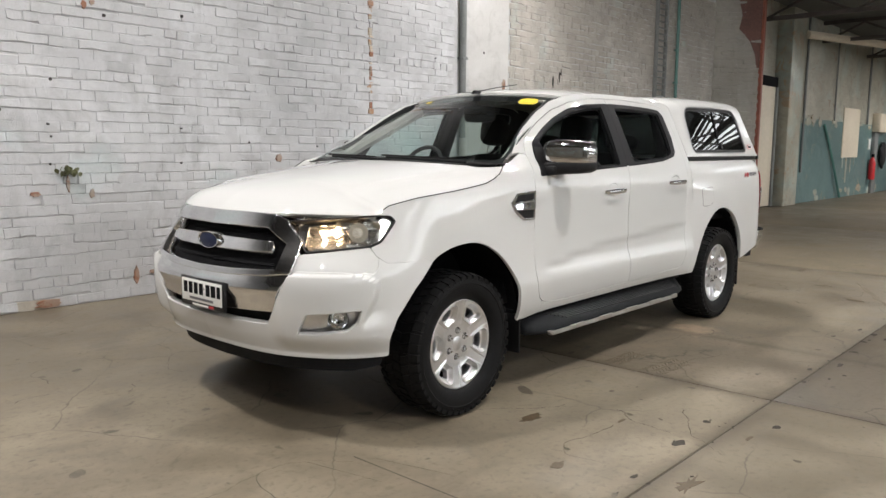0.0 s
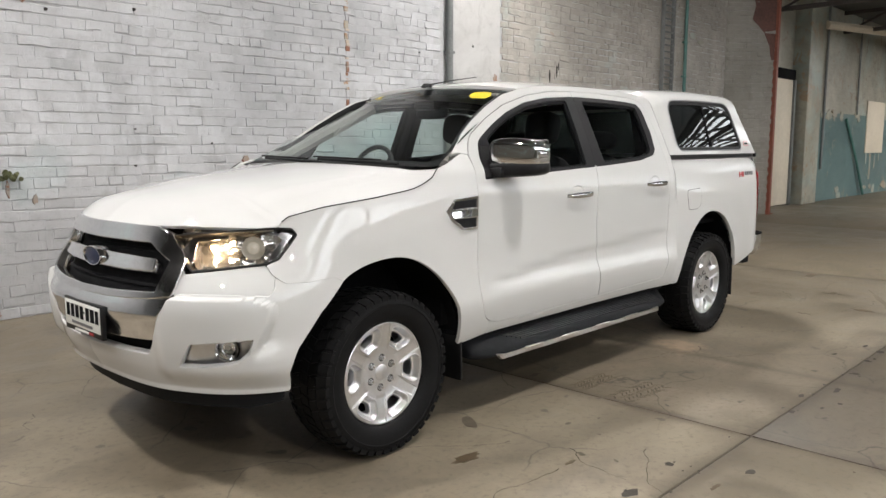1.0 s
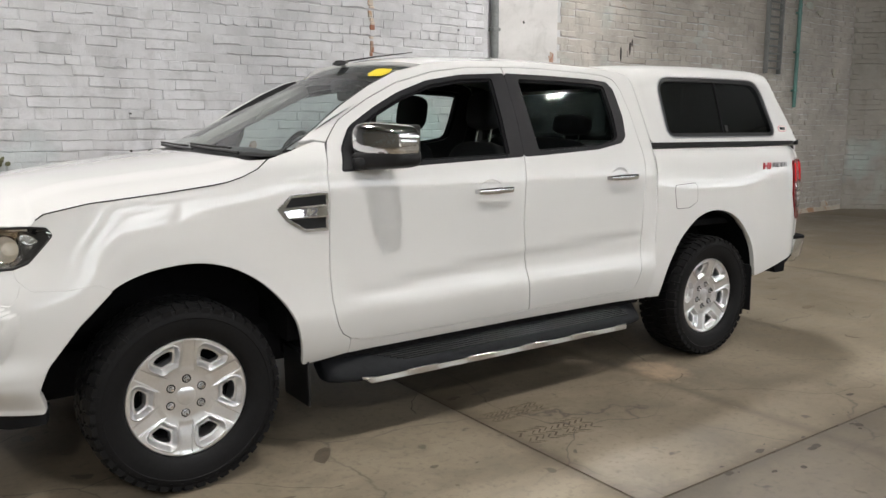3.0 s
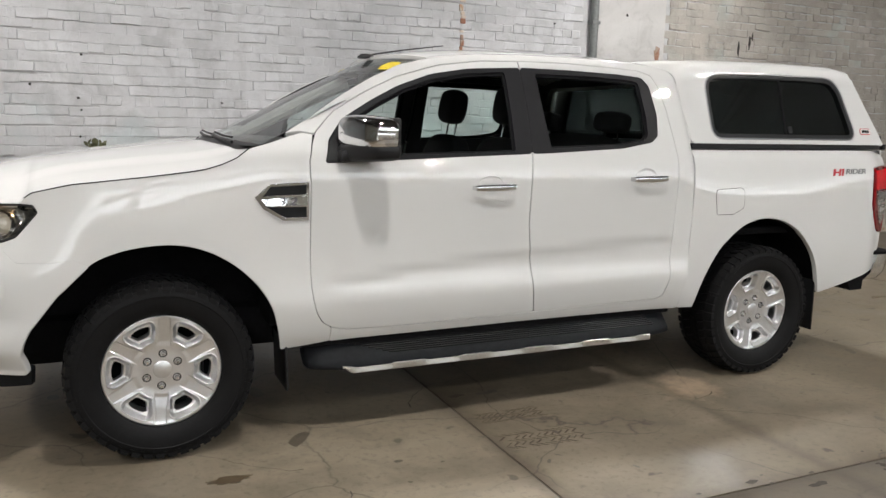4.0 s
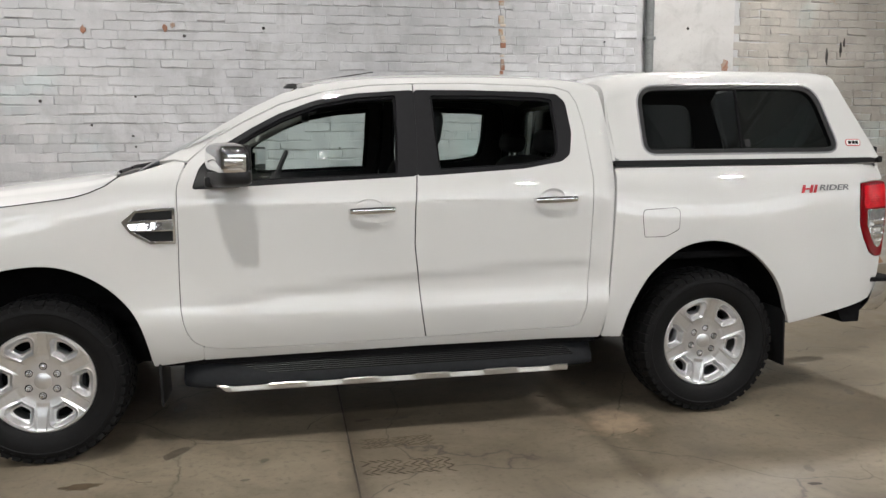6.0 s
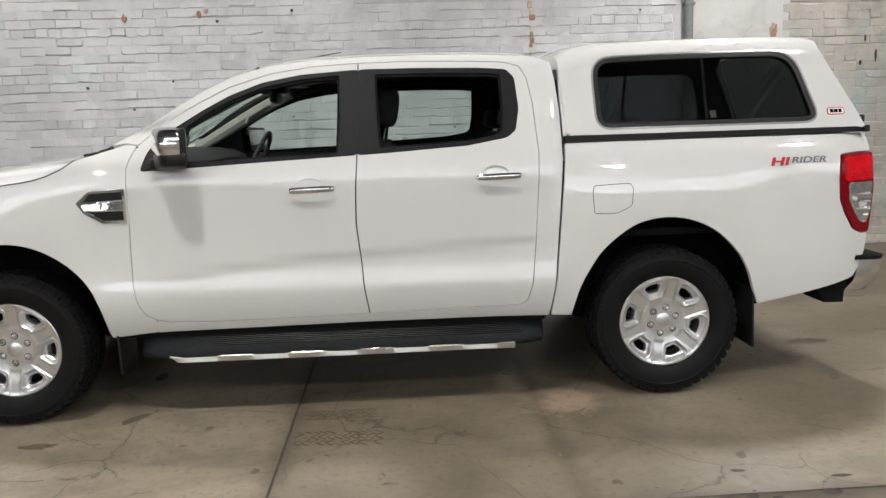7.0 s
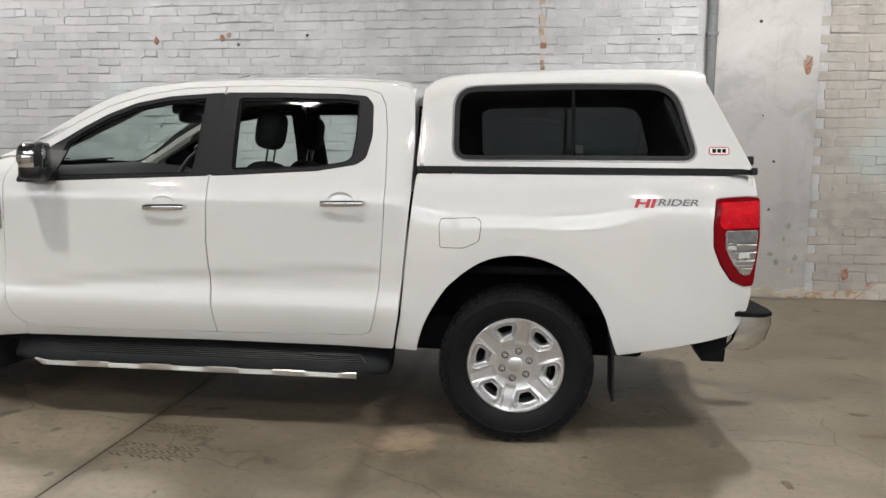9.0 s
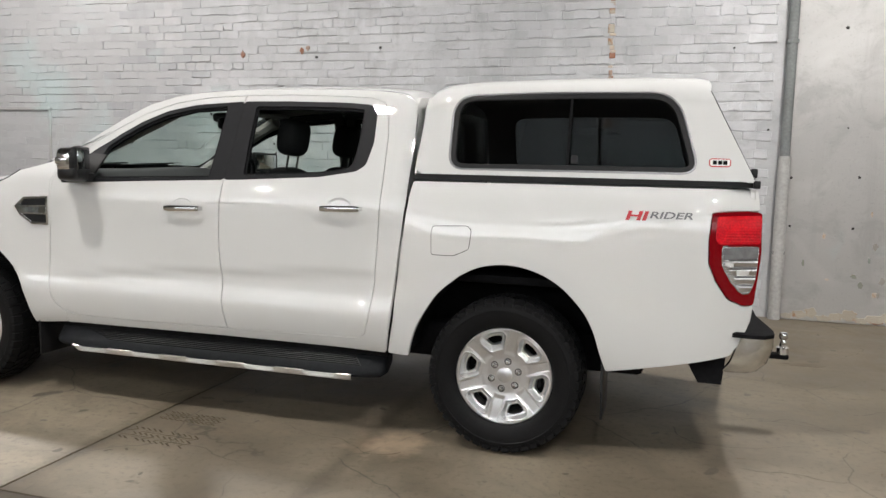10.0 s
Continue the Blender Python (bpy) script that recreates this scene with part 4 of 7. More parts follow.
    # tail lamp
    lamp = panel("tail_lamp", smooth_outline(TAIL), RED, truck, skin, side=s, gap=0, deep=-0.006, lip=0.02, label="red and clear tail lamp")
    panel("upper_lens", rounded([(4.136, 1.166), (4.318, 1.172), (4.318, 1.052), (4.146, 1.048), (4.132, 1.07)], 0.03, 1), RED_BRIGHT, lamp, lambda x, z: (lambda p: (p[0], p[1] + 0.0004 * math.sin(z * 500), p[2]))(skin(x, z)), side=s, gap=0, deep=-0.0085, lip=0.002, step=0.006, label="bright red upper lens")
    panel("clear_section", rounded([(4.158, 1.038), (4.314, 1.041), (4.306, 0.90), (4.282, 0.832), (4.252, 0.830), (4.202, 0.883), (4.162, 0.955)], 0.03, 1), CLEAR_LAMP, lamp, lambda x, z: (lambda p: (p[0], p[1] + (0.0011 * math.sin(z * 560) if x < 4.19 + 0.5 * max(0.0, 0.95 - z) else 0.0022 * math.sin(z * 170)), p[2]))(skin(x, z)), side=s, gap=0, deep=-0.0105, lip=0.004, step=0.004, label="clear ribbed reversing lamp")
    for outline, mat, up, note in (([(4.166, 1.032), (4.308, 1.034), (4.306, 0.990), (4.166, 0.986)], GREY_LENS, 0.0150, "grey ribbed upper band"), ([(4.172, 0.972), (4.205, 0.965), (4.207, 0.952), (4.176, 0.957)], GLINT, 0.0150, "bright reflector"), ([(4.222, 0.934), (4.275, 0.934), (4.272, 0.918), (4.226, 0.916)], GLINT, 0.0152, "bright reflector"), ([(4.208, 0.952), (4.304, 0.950), (4.303, 0.945), (4.208, 0.947)], GREY_LENS, 0.0150, "dividing rib")):
        panel("lamp_insert", outline, mat, lamp, skin, side=s, gap=0, deep=-up, lip=0.003, label=note)
    # fuel flap on the near side only
    if s < 0:
        # dark sheet that shows round the flap as the shade of its gap
        panel("fuel_flap_gap", smooth_outline(FUEL), DARK, truck, skin, side=s, gap=-0.003, deep=-0.0006, lip=0)
        panel("fuel_flap", smooth_outline(FUEL), PAINT, truck, skin, side=s, gap=0.0, deep=-0.0016, lip=0.0, bev=0.001)
        y = half_width(3.9, 1.163)
        lean = Matrix.Translation((3.792, -(half_width(3.80, 1.157) + 0.0030), 1.157)) @ pose(0, 0, 0, 78, 0, 1.5)
        lettering("badge_letters", "HI", 0.056, lean, RED_INK, truck, shear=0.18, stretch=1.75, bold=0.035, label="red badge letters")
        lean = Matrix.Translation((3.940, -(half_width(3.95, 1.163) + 0.0035), 1.163)) @ pose(0, 0, 0, 78, 0, 2.6)
        lettering("badge_letters", "RIDER", 0.042, lean, GREY_INK, truck, shear=0.22, stretch=1.62, bold=0.015, label="grey badge letters")

# Dark strip added for the deep shade between cab and tray
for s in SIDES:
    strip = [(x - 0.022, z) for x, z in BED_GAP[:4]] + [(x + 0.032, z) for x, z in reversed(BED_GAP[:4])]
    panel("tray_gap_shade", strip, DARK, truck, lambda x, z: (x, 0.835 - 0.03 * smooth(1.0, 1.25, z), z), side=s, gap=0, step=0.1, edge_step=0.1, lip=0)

# Bonnet
EDGE = [(skin(u, z)[0], skin(u, z)[1], z) for u, z in HOOD_GAP]
EDGE_X, EDGE_Y, EDGE_Z = zip(*EDGE)
NOSE = [skin(-1.6 + 1.083 * k / 12, 1.057)[:2] for k in range(13)]
NOSE_Y, NOSE_X = [p[1] for p in NOSE], [p[0] for p in NOSE]


def bonnet(x, y):
    ye, ze = interp(x, EDGE_X, EDGE_Y), interp(x, EDGE_X, EDGE_Z)
    crown = interp(x, (-0.84, -0.70, -0.50, -0.20, 0.10, 0.40), (1.125, 1.160, 1.192, 1.232, 1.268, 1.300))
    r = min(abs(y) / ye, 1.0)
    top = crown - (crown - ze) * r ** 2.4 + 0.010 * (1 - smooth(0.50, 0.62, abs(y) - 0.10 * (x + 0.8)))* smooth(-0.8, -0.3, x)
    d = max(0.0, x - interp(abs(y), NOSE_Y, NOSE_X))
    low = 1.056 + (top - 1.056) * (1 - math.exp(-d / 0.055))
    k = smooth(0.82, 0.99, r) * smooth(-0.54, -0.47, x)
    return x, y, low + (top - low) * k


half = [(NOSE_X[k], -NOSE_Y[k]) for k in range(13)] + [(x, -y) for x, y, _ in EDGE[1:]] + [(0.24 + 0.13 * (y / 0.80) ** 2, -y) for y in (0.6, 0.4, 0.2, 0)]
panel("bonnet", half + [(x, -y) for x, y in reversed(half[1:-1])], PAINT, truck, bonnet, step=0.03, gap=0.0045, bev=0.002)

# Roof
TOP_X, TOP_Z = zip(*sorted(TOP))


def roof(x, y):
    z = interp(x, TOP_X, TOP_Z)
    r = min(1.0, abs(y) / half_width(x, z))
    return x, y, z + 0.055 * (1 - r ** 2.6)


half = [(1.16 + 0.07 * (y / 0.6) ** 2, -y) for y in (0, 0.2, 0.4)] + [(x, -half_width(x, z)) for x, z in sorted(TOP) if x > 1.2] + [(2.695, 0)]
ROOF = half + [(x, -y) for x, y in reversed(half[1:-1])]
panel("roof", ROOF, PAINT, truck, roof, step=0.05, gap=0.0)
panel("headliner", ROOF, LINER, truck, lambda x, y: (x, y * 0.94, roof(x, y)[2] - 0.045), step=0.1, edge_step=0.08, lip=0, gap=0.02)


# Windscreen
def screen(a, b):
    x0, z0, x1, z1 = 0.36 + 0.07 * a * a, 1.302 - 0.012 * a * a, 1.16 + 0.07 * a * a, 1.724 - 0.036 * a * a
    return x0 + (x1 - x0) * b - 0.010 * b * (1 - b) * 4, a * (0.795 - 0.205 * b), z0 + (z1 - z0) * b


FULL = [(-1.0, 0), (1.0, 0), (1.0, 1.0), (-1.0, 1.0)]
CLEAR = rounded([(-0.972, 0.035), (0.972, 0.035), (0.968, 0.905), (-0.968, 0.905)], 0.2, 2)
wind = panel("windscreen", FULL, SCREEN, truck, screen, step=0.1, edge_step=0.06, lip=0, gap=0)
wind.visible_shadow = False
panel("screen_border", FULL, BLACK, wind, lambda a, b: (lambda p: (p[0] + 0.003, p[1], p[2] - 0.003))(screen(a, b)), [CLEAR], step=0.08, edge_step=0.05, lip=0, gap=0)
panel("yellow_sticker", rounded([(-0.86, 0.855), (-0.71, 0.85), (-0.665, 0.885), (-0.675, 0.935), (-0.73, 0.95), (-0.85, 0.95), (-0.885, 0.90)], 0.03, 2), YELLOW, wind, lambda a, b: (lambda p: (p[0] - 0.004, p[1], p[2] + 0.004))(screen(a, b)), step=0.05, lip=0, gap=0, label="yellow sticker")
panel("yellow_sticker", [(0.62, 0.915), (0.70, 0.915), (0.70, 0.955), (0.62, 0.955)], YELLOW, wind, lambda a, b: (lambda p: (p[0] - 0.004, p[1], p[2] + 0.004))(screen(a, b)), step=0.05, lip=0, gap=0, label="yellow sticker")
bm = bmesh.new()
rows = []
for k in range(15):
    y = -0.78 + 1.56 * k / 14
    a = y / 0.795
    rows.append([bm.verts.new(p) for p in ((0.245 + 0.13 * (y / 0.8) ** 2, y, 1.262 - 0.012 * a * a), (0.29 + 0.11 * a * a, y, 1.288 - 0.015 * a * a), (0.375 + 0.07 * a * a, y, 1.304 - 0.012 * a * a))])
for r, q in zip(rows, rows[1:]):
    for k in range(2):
        bm.faces.new((r[k], r[k + 1], q[k + 1], q[k]))
part("cowl", bm, BLACK, truck, "black plastic cowl under the windscreen")
for y0, y1 in ((-0.62, 0.02), (-0.02, 0.52)):
    bm = tube(bmesh.new(), [(0.335, y0, 1.294), (0.325, (y0 + y1) / 2, 1.304), (0.345, y1, 1.312)], 0.008, 6)
    bm = tube(bm, [(0.36, y0 + 0.15, 1.312), (0.345, (y0 + y1) / 2, 1.316), (0.36, y1 + 0.06, 1.324)], 0.005, 6)
    part("wiper", bm, BLACK, truck, "black wiper at rest")
ant = lathe(bmesh.new(), [(0.0, 0.028), (0.022, 0.024), (0.034, 0.008), (0.036, 0)], 14, Matrix.Translation((1.15, -0.02, 1.729)) @ pose(0, 0, 0, -90) @ Matrix.Diagonal((1.5, 1, 0.7, 1)))
ant = part("antenna_base", ant, BLACK, truck)
part("antenna_rod", tube(bmesh.new(), [(1.16, -0.02, 1.748), (1.36, -0.02, 1.785), (1.60, -0.02, 1.822)], [0.005, 0.004, 0.0025], 6), BLACK, ant)

# Back of the cab
BACK = both([(0.0, 0.45), (0.84, 0.45), (0.86, 1.0), (0.83, 1.25), (0.745, 1.45), (0.66, 1.66), (0.60, 1.70), (0.0, 1.735)])
PANE_B = rounded([(-0.60, 1.32), (0.60, 1.32), (0.53, 1.62), (-0.53, 1.62)], 0.08)
panel("cab_back", BACK, PAINT, truck, lambda y, z: (2.694 + (0.018 * (z - 1.2) if z < 1.2 else 0), y, z), [PANE_B], step=0.12, edge_step=0.06, core=(2.0, 0, 1.0))
panel("cab_back_trim", BACK, TRIM, truck, lambda y, z: (2.64, y * 0.97, z), [PANE_B], step=0.12, edge_step=0.06, lip=0, gap=0.02, core=(2.0, 0, 1.0))
panel("rear_pane", PANE_B, GLASS, truck, lambda y, z: (2.685, y, z), step=0.2, lip=0, gap=-0.006, core=(2.0, 0, 1.0)).visible_shadow = False

# ---- nose ----
GRILLE = [(0.0, 1.056), (0.30, 1.056), (0.487, 1.051), (0.562, 1.030), (0.640, 0.960), (0.662, 0.928), (0.652, 0.884), (0.618, 0.800), (0.50, 0.786), (0.25, 0.774), (0.0, 0.770)]
MOUTH = [(0.0, 0.996), (0.30, 0.997), (0.460, 0.996), (0.594, 0.926), (0.548, 0.808), (0.25, 0.797), (0.0, 0.793)]
grille = panel("grille", both(GRILLE), SATIN, truck, across, [both(MOUTH)], deep=-0.012, lip=0.05, gap=0, bev=0.008, label="chrome six-sided grille surround")
panel("grille_mesh", both(MOUTH), DARK, grille, across, deep=0.055, lip=0, gap=-0.03, step=0.06)
for z in (0.975, 0.845):
    panel("grille_slat", both([(0.0, z + 0.005), (0.50, z + 0.005), (0.50, z - 0.005), (0.0, z - 0.005)]), DARK, grille, across, deep=0.045, lip=0.02, gap=0, step=0.08, edge_step=0.06)
panel("grille_bar", both([(0.0, 0.938), (0.30, 0.937), (0.49, 0.932), (0.50, 0.922), (0.50, 0.893), (0.30, 0.891), (0.0, 0.890)]), SATIN, grille, across, deep=0.004, lip=0.04, gap=0, bev=0.010, label="satin chrome cross bar")
BADGE = Matrix.Translation((across(0.0, 0.913)[0] + 0.008, 0, 0.913)) @ pose(0, 0, 0, 0, 0, -90) @ Matrix.Diagonal((0.093, 1, 0.043, 1))
part("badge_ring", lathe(bmesh.new(), [(0.84, 0.012), (0.88, 0.018), (0.94, 0.019), (0.985, 0.014), (1.0, 0.004), (1.0, -0.03)], 40, BADGE), CHROME, grille)
part("badge_field", lathe(bmesh.new(), [(0.0, 0.017), (0.5, 0.016), (0.86, 0.012), (0.87, -0.01)], 40, BADGE), BLUE, grille, "dark blue oval badge")


def bumper_skin(a, z):
    """The nose, swollen below the bumper's crease."""
    x, y, z = across(a, z)
    w = abs(a)
    fold = interp(z, (0.58, 0.76, 0.802), (0.970, 1.035, 0.945))
    soft_end, sharp_end = 1 - smooth(0.95, 1.2, w), 1 - smooth(fold - 0.010, fold + 0.016, w)
    end = soft_end + (sharp_end - soft_end) * smooth(0.54, 0.64, z)
    out = 0.038 * (1 - smooth(0.790, 0.804, z)) * smooth(0.50, 0.60, w) * end * smooth(0.42, 0.52, z)
    return x - out * 0.8, y + math.copysign(out * 0.55, a), z


BUMPER = [(0.0, 0.405), (0.5, 0.402), (1.095, 0.405), (1.097, 0.482), (1.134, 0.584), (1.229, 0.716), (1.345, 0.826), (1.30, 0.850), (1.20, 0.840), (1.089, 0.842), (1.050, 0.866), (1.046, 0.830), (1.020, 0.796), (0.957, 0.803), (0.80, 0.809), (0.647, 0.809), (0.618, 0.796), (0.535, 0.618), (0.490, 0.552), (0.25, 0.548), (0.0, 0.546)]
FOG = [(-0.955, 0.522), (-0.896, 0.624), (-0.76, 0.634), (-0.628, 0.643), (-0.650, 0.580), (-0.70, 0.545), (-0.85, 0.525)]
FOG_A = [(u + 1.6, z) for u, z in FOG]
panel("front_bumper", rounded(both(BUMPER), 0.025, 1), PAINT, truck, bumper_skin, [rounded(FOG_A, 0.03, 1), rounded([(-a, z) for a, z in FOG_A], 0.03, 1)], lip=0.035, gap=0.001, bev=0.007, step=0.010)
UPPER_B = [(0.655, 0.882), (0.69, 0.887), (0.84, 0.902), (1.010, 0.915), (1.036, 0.882), (1.050, 0.866), (1.075, 0.80), (1.05, 0.765), (0.957, 0.775), (0.80, 0.783), (0.655, 0.783), (0.622, 0.806)]
for s in SIDES:
    panel("bumper_upper", [(a - 1.6, z) for a, z in UPPER_B], PAINT, truck, skin, side=s, deep=0.006, gap=0.0005)
    fog = panel("fog_bezel", rounded(FOG, 0.03, 1), ALLOY, truck, lambda u, z: (lambda p: (p[0] + 0.03 * smooth(-0.95, -0.76, u), p[1] - 0.02 * smooth(-0.95, -0.7, u), p[2]))(skin(u, z)), side=s, gap=-0.002, deep=0.010, lip=0.002, label="silver fog lamp surround")
    p, q = skin(-0.765, 0.592), skin(-0.72, 0.592)
    turn = math.degrees(math.atan2(q[0] - p[0], q[1] - p[1]))
    m = Matrix.Translation((p[0] + 0.012, s * (p[1] - 0.012), p[2])) @ pose(0, 0, 0, 0, 0, s * 48)
    part("fog_lamp", lathe(bmesh.new(), [(0.049, -0.03), (0.049, 0.006), (0.045, 0.012), (0.037, 0.004), (0.025, -0.020), (0.0, -0.028)], 28, m), CHROME, fog)
    part("fog_lens", lathe(bmesh.new(), [(0.031, 0.008), (0.02, 0.013), (0.0, 0.015)], 24, m), LENS, fog)
panel("chrome_fascia", both([(0.0, 0.768), (0.25, 0.772), (0.50, 0.784), (0.612, 0.796), (0.533, 0.620), (0.25, 0.612), (0.0, 0.608)]), SATIN, truck, lambda a, z: (lambda p: (p[0] - 0.022 * math.sin(math.pi * smooth(0.60, 0.80, z) ** 1.6), p[1], p[2]))(across(a, z)), deep=-0.002, lip=0.04, gap=0, bev=0.008, step=0.02, label="satin chrome lower grille fascia")
panel("lower_intake", both([(0.0, 0.618), (0.55, 0.628), (0.50, 0.535), (0.0, 0.53)]), DARK, truck, across, deep=0.05, lip=0, gap=0)
panel("air_dam", both([(0.0, 0.415), (1.06, 0.415), (1.03, 0.345), (0.85, 0.325), (0.0, 0.320)]), STEP_BLACK, truck, lambda a, z: (lambda p: (p[0] + 0.045 + 0.25 * (0.41 - z), p[1] * 0.955, p[2]))(across(a, z)), lip=0.03, gap=0, label="black plastic air dam")
plate = box_part("number_plate_frame", (-0.975, -0.245, 0.588), (-0.955, 0.135, 0.732), 0.004, BLACK, truck)
box_part("number_plate", (-0.979, -0.232, 0.612), (-0.974, 0.122, 0.722), 0.002, WHITE_INK, plate, "white number plate")
for y, w in ((0.085, 0.034), (0.038, 0.034), (-0.009, 0.034), (-0.056, 0.034), (-0.082, 0.010), (-0.115, 0.034), (-0.162, 0.040), (-0.208, 0.030)):
    box_part("plate_bar", (-0.9805, y - w / 2, 0.652 if w > 0.02 else 0.68), (-0.9785, y + w / 2, 0.708 if w > 0.02 else 0.687), 0, DARK, plate)
box_part("plate_bar", (-0.9805, -0.16, 0.624), (-0.9785, 0.05, 0.636), 0, GREY_INK, plate)
box_part("plate_bar", (-0.977, -0.11, 0.594), (-0.9745, 0.03, 0.604), 0, WHITE_INK, plate)
box_part("plate_bar", (-0.977, -0.16, 0.594), (-0.9745, -0.12, 0.606), 0, RED_INK, plate)

LENS_BALL = material("projector_glass", (0.40, 0.40, 0.39), 0.05, 0.2, 1.0, emit=(1.0, 0.86, 0.62), strength=0.22)
# Headlamps: clear lens over a dark box with a lit reflector and a projector
HEAD = [(-1.030, 1.030), (-0.90, 1.040), (-0.757, 1.049), (-0.60, 1.058), (-0.517, 1.060), (-0.452, 1.057), (-0.428, 1.030), (-0.470, 0.985), (-0.525, 0.936), (-0.587, 0.916), (-0.749, 0.904), (-0.913, 0.890), (-0.950, 0.935)]
for s in SIDES:
    lamp = panel("headlamp", rounded(HEAD, 0.03, 1), BLACK, truck, skin, [rounded(grown(HEAD, -0.008), 0.03, 1)], side=s, gap=0.002, lip=0.06, label="clear headlamp, warmly lit")
    def back(u, z):
        p = skin(u, z)
        fold = 0.016 * abs((u * 17 + z * 6) % 2 - 1) + 0.012 * abs((z * 26 - u * 4) % 2 - 1)
        return p[0] + 0.055 + fold, p[1] - 0.030 - fold * 0.6, p[2]
    panel("headlamp_shell", rounded(HEAD, 0.03, 1), HEAD_SHELL, lamp, back, side=s, gap=-0.012, lip=0, step=0.012)
    lens = panel("headlamp_lens", rounded(HEAD, 0.03, 1), LENS, lamp, skin, side=s, gap=0.010, deep=0.002, lip=0, step=0.05)
    lens.visible_shadow = False
    for u, r, lit in ((-0.845, 0.046, True), (-0.655, 0.044, False)):
        p = skin(u, 0.975)
        m = Matrix.Translation((p[0] + 0.035, s * (p[1] - 0.03), p[2])) @ pose(0, 0, 0, -4, 0, s * 32)
        if not lit:
            part("reflector", lathe(bmesh.new(), [(r * 1.08, -0.002), (r * 1.05, 0.020), (r, 0.016), (r * 0.86, -0.004), (r * 0.5, -0.026), (0.012, -0.034), (0, -0.034)], 28, m), CHROME, lamp)
        if lit:
            part("bulb", lathe(bmesh.new(), [(0.0, 0.006), (0.009, 0.003), (0.011, -0.03)], 12, m), BULB, lamp, "lit warm bulb")
            glow = bpy.data.lights.new("headlamp_light", "POINT")
            glow.energy, glow.color, glow.shadow_soft_size = 1.9, (1.0, 0.66, 0.36), 0.012
            new("headlamp_light", glow).matrix_world = m @ pose(0, -0.022, 0)
        else:
            part("projector_lens", lathe(bmesh.new(), [(0.0, 0.016), (0.014, 0.012), (0.024, 0.003), (0.027, -0.010), (0.027, -0.03)], 24, m), LENS_BALL, lamp)
    # chrome eyebrow and corner pieces
    panel("lamp_trim", [(-0.60, 1.045), (-0.475, 1.043), (-0.452, 1.028), (-0.535, 0.945), (-0.60, 0.928), (-0.57, 0.95), (-0.50, 1.015), (-0.52, 1.03)], SATIN, lamp, skin, side=s, gap=0, deep=0.025, lip=0.01)
    panel("lamp_trim", [(-0.98, 0.99), (-0.95, 1.022), (-0.78, 1.034), (-0.78, 1.022), (-0.92, 1.010), (-0.93, 0.915), (-0.955, 0.94)], SATIN, lamp, skin, side=s, gap=0, deep=0.03, lip=0.01)

# Dark tubes added for the shade in the gap between bonnet and fender
for s in SIDES:
    part("bonnet_gap_line", tube(bmesh.new(), [(x, s * (y + 0.0005), z + 0.0015) for x, y, z in EDGE[1:]], 0.0025, 6), DARK, truck)
    part("bonnet_gap_shade", tube(bmesh.new(), [(x, s * (y - 0.014), z - 0.020) for x, y, z in EDGE], 0.014, 6), DARK, truck)

# ---- canopy over the tray ----
SECTION = [(0.795, 1.318), (0.790, 1.335), (0.765, 1.42), (0.722, 1.56), (0.690, 1.665), (0.674, 1.717), (0.637, 1.760), (0.58, 1.785), (0.48, 1.802), (0.25, 1.818), (0.0, 1.824)]
RUN = [0.0]
for (ya, za), (yb, zb) in zip(SECTION, SECTION[1:]):
    RUN.append(RUN[-1] + math.hypot(yb - ya, zb - za))
SEC_Y, SEC_Z = [p[0] for p in SECTION], [p[1] for p in SECTION]


def run_at(z):
    return interp(z, SEC_Z, RUN)


def canopy(x, s):
    y, z = interp(s, RUN, SEC_Y), interp(s, RUN, SEC_Z)
    k = interp(x, (2.72, 2.79, 2.93, 3.15, 3.42, 3.75, 3.95, 4.03, 4.08, 4.4), (0.82, 0.915, 0.963, 0.985, 1.0, 1.003, 1.0, 0.993, 0.978, 0.96))
    y *= 1 - 0.05 * smooth(2.86, 2.72, x) * smooth(1.3, 1.6, z) - 0.025 * smooth(3.0, 4.3, x)
    return x, y, 1.318 + (z - 1.318) * k


def rear_x(z):
    return 4.288 - 0.50 * (z - 1.318)


CAN = [(2.725, 0.0), (3.5, 0.0), (4.285, 0.0)] + [(rear_x(z), run_at(z)) for z in (1.40, 1.50, 1.60, 1.68, 1.73)] + [(4.085, RUN[6]), (4.075, RUN[7]), (4.07, RUN[8]), (4.07, RUN[10]), (3.4, RUN[10]), (2.745, RUN[10]), (2.735, RUN[6]), (2.728, RUN[3])]


def filleted(poly, radii, n=8):
    """An outline with each corner turned into an arc that starts radius away from it."""
    out = []
    for i, (c, r) in enumerate(zip(poly, radii)):
        c, p, q = Vector(c), Vector(poly[i - 1]), Vector(poly[(i + 1) % len(poly)])
        a, b = c + (p - c).normalized() * r, c + (q - c).normalized() * r
        for k in range(n + 1):
            t = k / n
            out.append(tuple(a * (1 - t) ** 2 + c * 2 * t * (1 - t) + b * t * t))
    return out


def cut(poly, x, keep):
    """The part of an outline before (keep -1) or behind (1) a place along the truck."""
    out = []
    for p, q in zip(poly, poly[1:] + poly[:1]):
        if (p[0] - x) * keep >= 0:
            out.append(p)
        if (p[0] - x) * (q[0] - x) < 0:
            t = (x - p[0]) / (q[0] - p[0])
            out.append((x, p[1] + (q[1] - p[1]) * t))
    return out


